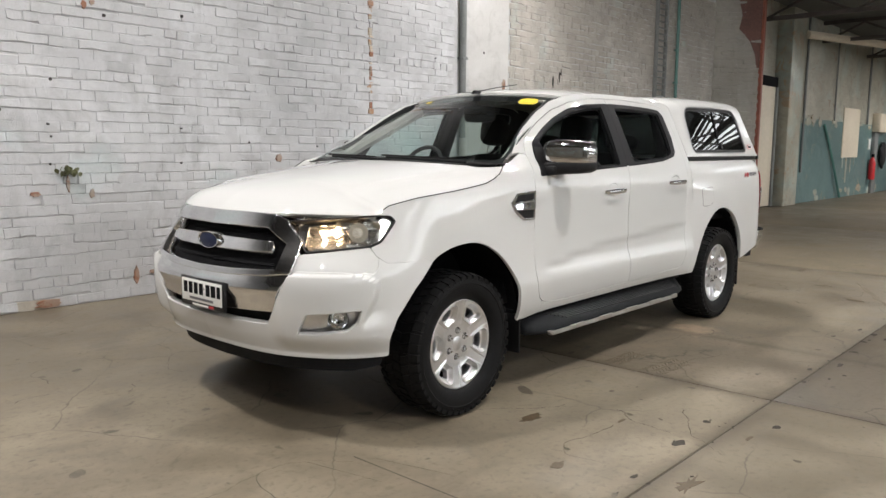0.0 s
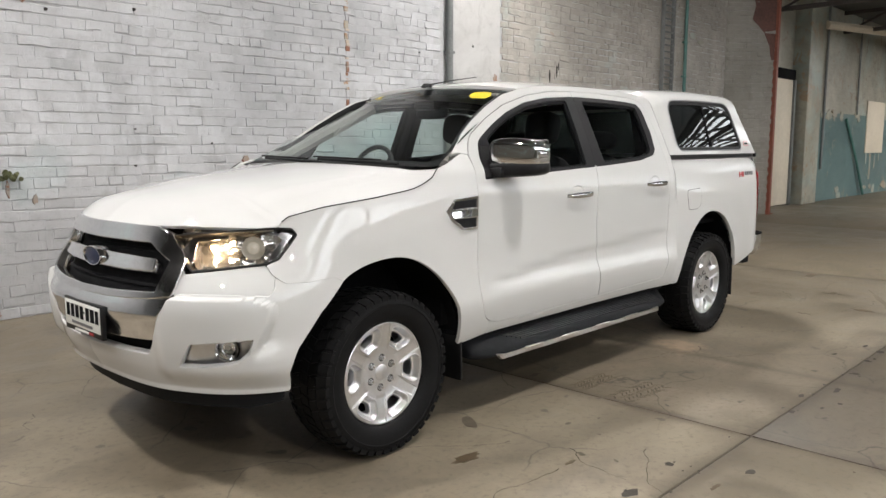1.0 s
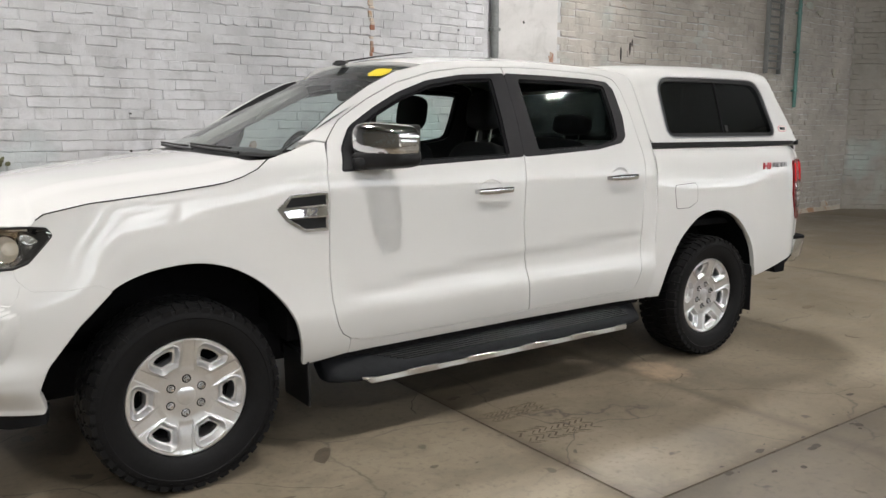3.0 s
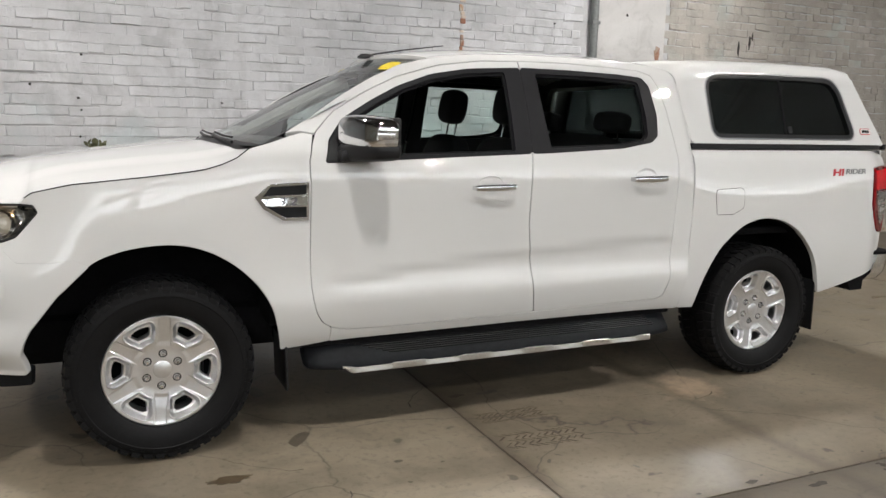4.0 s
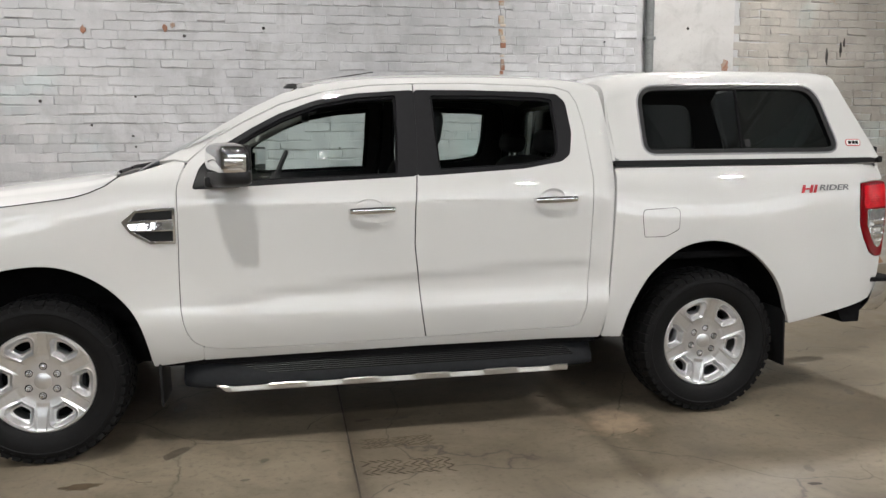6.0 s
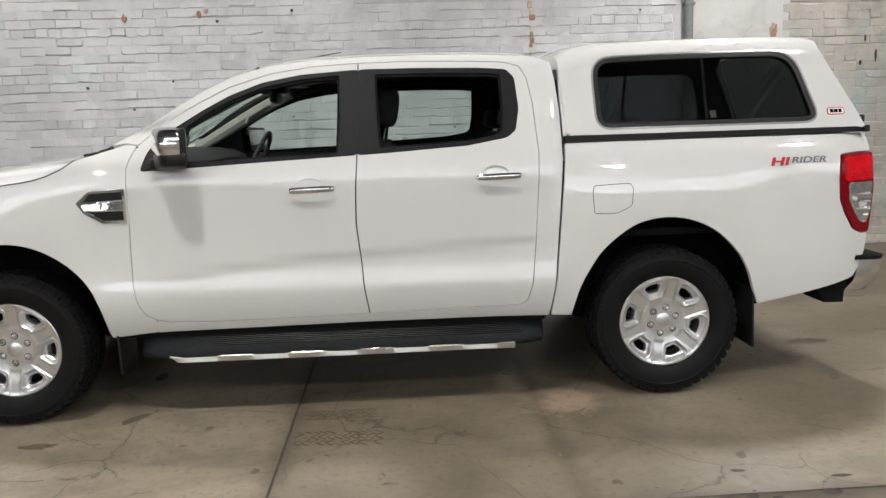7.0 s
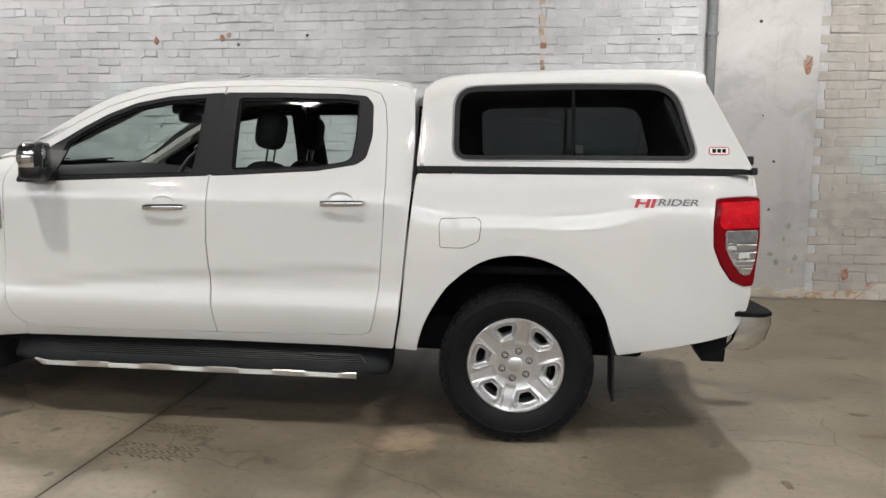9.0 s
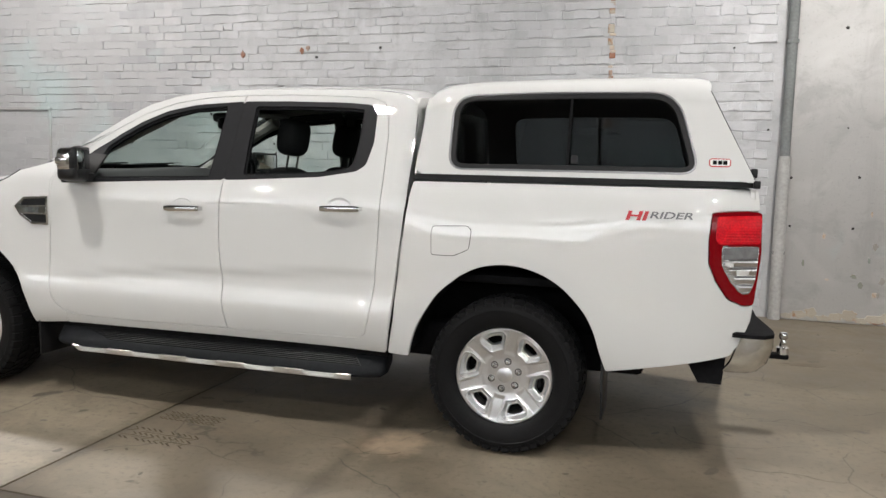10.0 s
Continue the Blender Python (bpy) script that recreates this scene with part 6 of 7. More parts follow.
for i in range(36):
    t = 2 * math.pi * i / 36
    ring.append((0.185 * math.cos(t), 0, 0.185 * math.sin(t)))
rings = []
for i, p in enumerate(ring):
    c = Vector(p)
    o = c.normalized()
    rings.append([wheel_rim.verts.new(c + o * 0.015 * math.cos(a) + Vector((0, 0.015 * math.sin(a), 0))) for a in [k * math.pi / 4 for k in range(8)]])
for i in range(36):
    a, c = rings[i], rings[(i + 1) % 36]
    for k in range(8):
        wheel_rim.faces.new((a[k], a[(k + 1) % 8], c[(k + 1) % 8], c[k]))
box(wheel_rim, (-0.175, -0.012, -0.02), (0.175, 0.02, 0.02), 0.008)
box(wheel_rim, (-0.02, -0.012, -0.175), (0.02, 0.02, 0.0), 0.008)
box(wheel_rim, (-0.06, -0.025, -0.06), (0.06, 0.03, 0.05), 0.02)
bmesh.ops.transform(wheel_rim, matrix=m, verts=wheel_rim.verts)
part("steering_wheel", wheel_rim, TRIM, truck, "black steering wheel")
mirror = pad("cabin_mirror", (1.21, 0.0, 1.585), (0.025, 0.13, 0.042), BLACK, truck)
box_part("sensor_pod", (1.13, -0.09, 1.595), (1.28, 0.09, 1.655), 0.02, BLACK, truck)
for y in (-0.37, 0.37):
    box_part("sun_visor", (1.15, y - 0.19, 1.655), (1.34, y + 0.19, 1.675), 0.008, LINER, truck)
for s in SIDES:
    for x, z in ((1.02, 1.50),):
        bm = tube(bmesh.new(), [(x - 0.10, s * 0.600, z - 0.055), (x - 0.075, s * 0.575, z - 0.015), (x + 0.055, s * 0.565, z + 0.055), (x + 0.09, s * 0.585, z + 0.05)], 0.013, 8)
        part("grab_handle", bm, LINER, truck)
    # pillar linings
    bm = tube(bmesh.new(), [(0.56, s * 0.715, 1.285), (0.90, s * 0.635, 1.468), (1.22, s * 0.575, 1.630)], [0.035, 0.042, 0.042], 8)
    part("pillar_lining", bm, LINER, truck)
box_part("cabin_floor", (0.55, -0.80, 0.50), (2.66, 0.80, 0.56), 0.01, TRIM, truck)
box_part("firewall", (0.45, -0.80, 0.50), (0.55, 0.80, 1.24), 0.01, DARK, truck)

# ---- fittings of the hall ----
PALE_PIPE = material("pale_painted_pipe", (0.40, 0.395, 0.385), 0.5, noise_scale=4, vary=0.25, bump=0.001, bump_scale=40)
pipe = thing("downpipe", "dark grey painted steel downpipe beside the rendered pier", "pipe")
part("pipe", tube(bmesh.new(), [(4.885, 3.285, 0), (4.885, 3.285, 2.2), (4.885, 3.285, 4.4), (4.885, 3.285, ROOF_Z)], 0.044, 12), PIPE_GREY, pipe)
part("lower_pipe", tube(bmesh.new(), [(4.885, 3.27, 0), (4.885, 3.27, 0.8), (4.885, 3.27, 1.50)], 0.054, 14), PALE_PIPE, pipe, "lower pipe under pale wall paint")
for z in (0.6, 2.5, 4.2):
    box_part("bracket", (4.835, 3.24, z), (4.935, 3.345, z + 0.035), 0.004, PIPE_GREY, pipe)
# housings for all lamps of the list, the added fill ones too
for x, y, lz, watts in LAMPS:
    lamp = thing("high_bay_lamp", "round grey high-bay lamp, lit, hung out of view from the roof", "lamp", "high-bay lamps")
    lamp.location = (x, y, lz)
    bm = lathe(bmesh.new(), [(0.235, 0.0), (0.24, -0.02), (0.20, -0.10), (0.12, -0.16), (0.12, -0.26), (0.0, -0.27)], 28, pose(0, 0, 0, 90))
    part("housing", bm, PIPE_GREY, lamp)
    part("hanger", tube(bmesh.new(), [(0, 0, 0.25), (0, 0, (ROOF_Z if lz > 5 else 4.75) - lz)], 0.012, 6), TRUSS, lamp)

# Bare chase with old rust and paint up the wall
chase = thing("wall_chase", "narrow strip of rust-stained, flaking brick up the wall", "wall", kind="structure")
random.seed(5)
z = 1.75
while z < 4.6:
    h = random.uniform(0.025, 0.085)
    mid = 3.288 + random.uniform(-0.010, 0.010)
    box_part("strip", (mid - random.uniform(0.016, 0.046), WALL_Y - 0.006 - random.uniform(0, 0.007), z), (mid + random.uniform(0.016, 0.046), WALL_Y + 0.012, z + h - 0.003), 0.004, random.choice((RUST, RUST, BARE, BRICK_PAINT, BRICK_FOOT)), chase, segments=1)
    z += h + random.choice((0.0, 0.0, 0.0, 0.02))

# Holes, bolts and bare spots in the wall
HOLE = material("dark_plug_hole", (0.03, 0.027, 0.025), 0.8, noise_scale=30, vary=0.3)


def blob(name, x, z, w, h, mat, proud, y=WALL_Y, label="", seed=0):
    """A ragged low patch on the wall."""
    rnd = random.Random(seed)
    bm = bmesh.new()
    n = 16
    rim, top = [], []
    for k in range(n):
        a = 2 * math.pi * k / n
        r = rnd.uniform(0.6, 1.0)
        rim.append(bm.verts.new((x + w * r * math.cos(a), y + 0.012, z + h * r * math.sin(a))))
        top.append(bm.verts.new((x + w * r * 0.9 * math.cos(a), y - proud, z + h * r * 0.9 * math.sin(a))))
    bm.faces.new(top)
    for k in range(n):
        bm.faces.new((rim[k], rim[(k + 1) % n], top[(k + 1) % n], top[k]))
    return part(name, bm, mat)


for n, (x, z, r) in enumerate(((0.19, 2.465, 0.028), (0.92, 2.55, 0.028), (-0.32, 1.535, 0.02), (-0.30, 1.434, 0.018), (0.877, 1.527, 0.018), (1.618, 1.403, 0.018), (0.865, 1.206, 0.02), (-0.318, 1.207, 0.02), (2.494, 1.37, 0.018), (-1.11, 1.857, 0.03), (-0.28, 1.90, 0.02), (-0.68, 1.637, 0.022), (4.735, 1.739, 0.018), (4.398, 2.48, 0.02))):
    tagged(blob("wall_hole", x, z, r * 0.72, r * 0.72, HOLE, 0.010, WALL_Y, seed=n), "small dark plug hole in the painted wall", "hole", "wall holes")
for n, (x, z, r) in enumerate(((5.325, 2.63, 0.022), (4.955, 1.307, 0.016), (5.513, 1.323, 0.018), (4.97, 0.867, 0.016), (5.492, 0.866, 0.018), (5.391, 1.759, 0.012))):
    tagged(blob("wall_hole", x, z, r, r, HOLE, 0.002, 3.295, seed=40 + n), "small dark plug hole in the rendered pier", "hole", "wall holes")
for n, (x, z, w, h, p) in enumerate(((0.014, 0.952, 0.025, 0.05, 0.017), (0.381, 0.19, 0.03, 0.11, 0.016), (1.98, 1.243, 0.05, 0.05, 0.017), (0.018, 2.535, 0.03, 0.05, 0.017), (-0.70, 2.51, 0.03, 0.05, 0.017), (6.24, 0.25, 0.04, 0.07, 0.017), (-0.45, 0.963, 0.05, 0.03, 0.017), (0.55, 0.21, 0.06, 0.03, 0.016), (-0.39, 0.04, 0.14, 0.05, 0.016), (0.09, 2.56, 0.03, 0.035, 0.017))):
    tagged(blob("bare_patch", x, z, w, h, BARE, p, WALL_Y, seed=80 + n), "patch of bare orange brick where paint fell off", "patch", "bare patches")
tagged(blob("bare_patch", 5.77, 2.23, 0.06, 0.11, BARE, 0.002, 3.295, seed=120), "patch of bare orange brick where render fell off", "patch", "bare patches")
tagged(blob("bare_patch", 5.75, 0.05, 0.09, 0.05, BARE, 0.002, 3.295, seed=121), "patch of bare orange brick where render fell off", "patch", "bare patches")

for n, (x, z, w, h) in enumerate(((7.20, 2.45, 0.016, 0.10), (7.24, 2.52, 0.010, 0.06), (6.76, 2.14, 0.010, 0.05), (7.03, 2.37, 0.014, 0.11), (6.88, 1.97, 0.012, 0.07), (7.12, 2.05, 0.010, 0.05), (6.72, 1.90, 0.016, 0.03))):
    tagged(blob("wall_scar", x, z, w, h, HOLE, 0.012, WALL_Y, seed=140 + n), "dark upright scar in the dirty painted brick", "scar", "wall scars")
for n, (x, z, w, h) in enumerate(((11.45, 3.36, 0.20, 0.08), (11.75, 3.28, 0.14, 0.06), (12.30, 2.35, 0.06, 0.09), (12.45, 2.10, 0.05, 0.10))):
    tagged(blob("bare_patch", x, z, w, h, FLAKED, 0.012, WALL_Y, seed=160 + n), "patch of pale flaked paint on the brown wall", "patch", "bare patches")

rnd = random.Random(66)
for n in range(11):
    x, z = rnd.uniform(5.05, 5.80), rnd.choice((rnd.uniform(0.08, 0.35), rnd.uniform(0.35, 1.1)))
    tagged(blob("flaked_patch", x, z, rnd.uniform(0.010, 0.035), rnd.uniform(0.012, 0.05), (FLAKED, RUST, BRICK_WORN)[n % 3], 0.0016 + 0.0003 * n, 3.295, seed=180 + n), "flaked spot of old paint low on the rendered pier", "patch", "flaked patches")

# A weed in the wall
LEAF = material("dull_green_leaf", (0.10, 0.105, 0.05), 0.7, noise_scale=20, vary=0.4)
weed = thing("wall_weed", "small dry green weed growing out of the painted wall", "plant")
tagged(blob("stain", -0.185, 1.04, 0.022, 0.09, BARE, 0.018, seed=7), "brown stain under it").parent = weed
rnd = random.Random(3)
for k in range(26):
    a, r = rnd.uniform(0.1, math.pi - 0.1), rnd.uniform(0.03, 0.10)
    c = Vector((-0.185 + r * math.cos(a) * 1.1, WALL_Y - 0.02 - rnd.uniform(0, 0.05), 1.11 + r * math.sin(a) * 0.75))
    bm = bmesh.new()
    vs = [bm.verts.new((0.022 * x, 0.006 * x * x, 0.026 * z)) for x, z in ((-0.2, -1), (0.2, -1), (0.9, -0.2), (0.7, 0.6), (0, 1), (-0.7, 0.6), (-0.9, -0.2))]
    bm.faces.new(vs)
    bmesh.ops.transform(bm, matrix=Matrix.Translation(c) @ pose(0, 0, 0, rnd.uniform(-50, 50), rnd.uniform(-70, 70), rnd.uniform(-60, 60)), verts=bm.verts)
    part("leaf", bm, LEAF, weed)

# Cable ladder and green conduit further along
tray = thing("cable_ladder", "dull grey steel cable ladder fixed up the wall", "cable tray")
for x in (10.22, 10.58):
    box_part("rail", (x - 0.012, WALL_Y - 0.09, 2.25), (x + 0.012, WALL_Y - 0.02, ROOF_Z), 0.003, PIPE_GREY, tray)
z = 2.32
while z < 4.9:
    box_part("rung", (10.23, WALL_Y - 0.065, z), (10.57, WALL_Y - 0.045, z + 0.025), 0.003, PIPE_GREY, tray)
    z += 0.11
green = thing("green_conduit", "green painted conduit up the wall", "pipe")
part("conduit", tube(bmesh.new(), [(11.08, WALL_Y - 0.05, 1.75), (11.08, WALL_Y - 0.05, 3.5), (11.08, WALL_Y - 0.05, ROOF_Z)], 0.03, 10), PIPE_GREEN, green)
for z in (2.0, 2.6, 3.2):
    box_part("clip", (11.03, WALL_Y - 0.07, z), (11.13, WALL_Y - 0.005, z + 0.03), 0.004, PIPE_GREEN, green)

# Red column, worn patch, cream board door
column = thing("steel_column", "red oxide painted steel column at the nib wall's end", "column")
box_part("web", (13.60, 2.615, 0.02), (13.72, 2.655, ROOF_Z), 0.004, OXIDE, column)
box_part("flange", (13.585, 2.60, 0.02), (13.602, 2.67, ROOF_Z), 0.004, OXIDE, column)
box_part("base_plate", (13.55, 2.58, 0.0), (13.78, 2.657, 0.02), 0.004, OXIDE, column)
rnd = random.Random(9)
bm = bmesh.new()
left, right = [], []
for k in range(14):
    z = 3.05 + 0.26 * k
    t = 0.98 - (0.05 + 0.42 * smooth(0, 4, k) + rnd.uniform(-0.07, 0.07))
    left.append((12.85 + 0.75 * t, 3.35 - 0.69 * t, z))
    right.append((12.85 + 0.75 * 0.99, 3.35 - 0.69 * 0.99, z))
off = Vector((-0.69, -0.75, 0)).normalized() * 0.016
rows = [[bm.verts.new(Vector(a) + off), bm.verts.new(Vector(c) + off)] for a, c in zip(left, right)]
for a, c in zip(rows, rows[1:]):
    bm.faces.new((a[0], a[1], c[1], c[0]))
back = [[bm.verts.new(Vector(a) - off), bm.verts.new(Vector(c) - off)] for a, c in zip(left, right)]
for a, c, d, e in zip(rows, rows[1:], back, back[1:]):
    bm.faces.new((a[0], c[0], e[0], d[0]))
tagged(part("worn_patch", bm, OLD_RED), "worn red paint on the splayed nib wall", "patch")
board = thing("board_door", "tall cream boarded door in the recess", "door")
box_part("leaf", (15.45, 3.30, 0.02), (16.50, 3.35, 2.87), 0.008, CREAM, board)
box_part("head", (15.40, 3.28, 2.87), (16.60, 3.40, 3.10), 0.008, DARK, board)
box_part("jamb", (16.50, 3.26, 0), (16.62, 3.40, 2.87), 0.008, PIPE_GREY, board)

# On the far teal wall
tagged(box_part("white_board", (21.9, 3.155, 1.17), (23.6, 3.18, 2.62), 0.006, CREAM), "cream board fixed on the teal wall", "board")
prop = thing("leaning_rail", "dark green rail leaning on the teal wall", "rail")
part("rail", tube(bmesh.new(), [(20.0, 3.14, 2.06), (20.9, 3.12, 1.1), (21.75, 3.10, 0.02)], 0.035, 8), PIPE_GREEN, prop)
ext = thing("fire_extinguisher", "red fire extinguisher hung on the teal wall", "extinguisher")
EXT_RED = material("extinguisher_red", (0.42, 0.015, 0.02), 0.3, noise_scale=8, vary=0.1)
part("cylinder", lathe(bmesh.new(), [(0.0, 0.72), (0.03, 0.72), (0.04, 0.68), (0.095, 0.60), (0.10, 0.56), (0.10, 0.02), (0.08, 0.0), (0, 0)], 20, Matrix.Translation((25.0, 3.05, 0.45)) @ pose(0, 0, 0, -90)), EXT_RED, ext)
box_part("valve", (24.96, 3.0, 1.17), (25.06, 3.08, 1.27), 0.012, DARK, ext)
part("hose", tube(bmesh.new(), [(25.06, 3.04, 1.2), (25.14, 3.02, 1.05), (25.13, 3.02, 0.7)], 0.014, 6), DARK, ext)
box_part("sign", (24.9, 3.165, 1.42), (25.12, 3.18, 1.75), 0.003, WHITE_INK, ext, "small white sign")
cab = thing("wall_cabinet", "cream metal cabinet high on the far wall", "cabinet")
box_part("body", (25.2, 2.95, 1.98), (26.6, 3.18, 2.57), 0.01, CREAM, cab)
box_part("door", (25.24, 2.935, 2.02), (26.56, 2.95, 2.53), 0.006, CREAM, cab)
post = thing("door_post", "grey door post on the far wall", "post")
box_part("post", (25.25, 3.08, 0), (25.7, 3.18, 1.97), 0.01, PIPE_GREY, post)
coat = thing("hanging_cloth", "dark cloth bundle hung on the far wall", "cloth")
bm = bmesh.new()
bmesh.ops.create_uvsphere(bm, u_segments=16, v_segments=12, radius=1.0)
for v in bm.verts:
    f = 1 + 0.15 * math.sin(7 * v.co.x + 5 * v.co.z)
    v.co = Vector((26.35 + 0.28 * v.co.x * f, 3.07 + 0.09 * v.co.y, 1.25 + 0.42 * v.co.z * f))
part("cloth", bm, CLOTH, coat)
for x, w in ((18.25, 0.03), (20.9, 0.022), (24.45, 0.03)):
    c = thing("wall_conduit", "grey conduit up the far wall", "pipe", "wall conduits")
    part("conduit", tube(bmesh.new(), [(x, 3.15, 0.8 if x < 19 else 2.2), (x, 3.15, 3.5), (x, 3.15, ROOF_Z)], w, 8), PIPE_GREY, c)
gutter = thing("roof_beam", "pale painted beam under the dark roof", "beam")
part("beam", tube(bmesh.new(), [(17.75, 3.05, 4.22), (21.0, 2.2, 4.25), (25.6, 1.0, 4.3)], 0.10, 8), CREAM, gutter)

# Roof trusses
for n, x in enumerate((-10.0, -5.0, 0.0, 5.0, 10.0, 15.0, 19.5, 24.0, 28.5)):
    truss = thing("roof_truss", "dark steel lattice roof truss", "truss", "roof trusses")
    for z in ((5.55, 6.3) if x < 14 else (4.2, 4.66)):
        box_part("chord", (x - 0.05, Y0, z), (x + 0.05, 3.2, z + 0.09), 0, TRUSS, truss)
    y = Y0 + 0.2
    k = 0
    while y < 2.6:
        part("brace", tube(bmesh.new(), [(x, y, (5.6 if x < 14 else 4.25) if k % 2 else (6.3 if x < 14 else 4.66)), (x, y + 0.9, (6.3 if x < 14 else 4.66) if k % 2 else (5.6 if x < 14 else 4.25))], 0.028, 5), TRUSS, truss)
        y, k = y + 0.9, k + 1

# ---- marks on the floor ----
def floor_mark(name, x, y, w, h, mat, label, seed, lift=0.0012, n=22, low=0.6):
    rnd = random.Random(seed)
    bm = bmesh.new()
    top, rim = [], []
    for k in range(n):
        a = 2 * math.pi * k / n
        r = rnd.uniform(low, 1.0)
        top.append(bm.verts.new((x + w * r * math.cos(a), y + h * r * math.sin(a), lift)))
        rim.append(bm.verts.new((x + w * r * 1.06 * math.cos(a), y + h * r * 1.06 * math.sin(a), -0.003)))
    bm.faces.new(top)
    for k in range(n):
        bm.faces.new((rim[k], rim[(k + 1) % n], top[(k + 1) % n], top[k]))
    return tagged(part(name, bm, mat), label, "stain", "floor stains")


floor_mark("oil_stain", 0.211, -1.185, 0.10, 0.040, DARK_STAIN, "dark oil stain on the concrete", 1)
floor_mark("oil_stain", -0.204, -1.62, 0.055, 0.03, DARK_STAIN, "small dark oil stain on the concrete", 2)
floor_mark("oil_stain", 5.36, 1.0, 0.09, 0.035, DARK_STAIN, "dark oil stain on the concrete", 3)
floor_mark("oil_stain", 5.045, -0.22, 0.06, 0.03, DARK_STAIN, "small dark stain on the concrete", 4)
floor_mark("oil_stain", 4.387, -1.22, 0.022, 0.06, DARK_STAIN, "small dark stain on the concrete", 5)
floor_mark("oil_stain", 4.32, -0.56, 0.025, 0.015, DARK_STAIN, "small dark stain on the concrete", 6)
floor_mark("oil_stain", 0.489, -1.548, 0.05, 0.012, DARK_STAIN, "thin dark stain on the concrete", 7)
floor_mark("oil_stain", -0.005, -2.13, 0.13, 0.05, DARK_STAIN, "dark worn spot beside the floor joint", 8, low=0.3)
floor_mark("oil_stain", 0.69, -2.12, 0.05, 0.012, DARK_STAIN, "thin dark stain on the concrete", 9)
rnd = random.Random(11)
prints = thing("tyre_print", "muddy tyre tread print dried on the concrete", "stain", kind="stuff")
bm = bmesh.new()
for x0, x1, y0, y1, lean in ((1.40, 1.80, -1.34, -1.17, -0.03), (1.42, 1.76, -1.04, -0.91, 0.0)):
    count = 11
    for i in range(count):
        for j in range(5):
            if rnd.random() < 0.10:
                continue
            cx = x0 + (x1 - x0) * (i + rnd.uniform(-0.06, 0.06)) / count
            ya, yb = (y0 + (y1 - y0) * (j + f) / 5 + lean * i / count for f in (rnd.uniform(0.0, 0.10), rnd.uniform(0.86, 0.98)))
            wa, wb = (0.0075 * rnd.uniform(0.5, 1.2) for _ in range(2))
            up = 0.019 if j % 2 else -0.019
            bm.faces.new([bm.verts.new((cx + dx, y, 0.0016)) for dx, y in ((-wa - up, ya), (wa - up, ya), (wb + up, yb), (up - wb, yb))])
part("mud", bm, PRINT, prints, flat=True)

# Bricked-up opening: a shallow frame edge left in the paint
opening = thing("bricked_up_opening", "painted edge of an old bricked-up opening in the wall", "wall", kind="structure")
box_part("lintel_edge", (-6.2, WALL_Y - 0.022, 1.895), (-3.33, WALL_Y + 0.012, 1.935), 0.006, RENDER, opening)
box_part("jamb_edge", (-3.37, WALL_Y - 0.018, 0.0), (-3.335, WALL_Y + 0.012, 1.893), 0.006, RENDER, opening)

# Small dark spots, chips and drips strewn over the concrete
rnd = random.Random(77)
DRIP = material("old_dark_drips", (0.10, 0.082, 0.060), 0.5, noise_scale=16, vary=0.35)
drips = thing("floor_drips", "many small dark drips and chips on the concrete", "stain", kind="stuff")
bm = bmesh.new()
for i in range(420):
    cx, cy = rnd.uniform(-3.5, 10.0), rnd.uniform(-3.6, 3.1)
    r = 0.008 + 0.035 * rnd.random() ** 4
    stretch, turn = rnd.uniform(1.0, 2.6), rnd.uniform(0, math.pi)
    ring = []
    for k in range(9):
        a, q = 2 * math.pi * k / 9, r * rnd.uniform(0.6, 1.0)
        dx, dy = q * stretch * math.cos(a), q * math.sin(a)
        ring.append(bm.verts.new((cx + dx * math.cos(turn) - dy * math.sin(turn), cy + dx * math.sin(turn) + dy * math.cos(turn), 0.0006 + 0.0000025 * i)))
    bm.faces.new(ring)
part("drops", bm, DRIP, drips, flat=True)
for n, (x, y, w, h) in enumerate(((5.0, -0.55, 0.10, 0.04), (5.5, -1.1, 0.09, 0.03), (5.9, 0.3, 0.11, 0.035), (4.85, -1.55, 0.05, 0.09), (6.4, -0.6, 0.12, 0.05), (4.9, 1.5, 0.16, 0.05))):
    floor_mark("oil_stain", x, y, w, h, DARK_STAIN, "dark oil spot on the concrete", 200 + n)

# Hairline cracks that wander over the slabs, and dark chips along the joint
rnd = random.Random(58)
cracks = thing("floor_cracks", "thin dark wandering cracks in the concrete", "crack", kind="stuff")
bm = bmesh.new()
starts = [(0.40, -1.55, 194, 0.75), (0.50, -1.20, 176, 0.60), (0.62, -1.45, 265, 0.45), (-0.93, -0.80, 282, 0.40), (-0.70, -0.98, 285, 0.45)]
starts += [(rnd.uniform(-2.4, 6.5), rnd.uniform(-1.95, 2.4), rnd.uniform(0, 360), rnd.uniform(0.25, 0.9)) for _ in range(34)]
for n, (x, y, heading, length) in enumerate(starts):
    turn, gone, last = radians(heading), 0.0, None
    while gone < length:
        w = rnd.uniform(0.0007, 0.0026) * (1 - 0.6 * gone / length)
        side = Vector((-math.sin(turn), math.cos(turn))) * w
        pair = [bm.verts.new((x + side.x, y + side.y, 0.0012)), bm.verts.new((x - side.x, y - side.y, 0.0012))]
        if last:
            bm.faces.new((last[0], last[1], pair[1], pair[0]))
        last = pair
        x, y, gone = x + 0.03 * math.cos(turn), y + 0.03 * math.sin(turn), gone + 0.03
        turn += rnd.gauss(0, 0.32) if n != 3 and n != 4 else 0.0
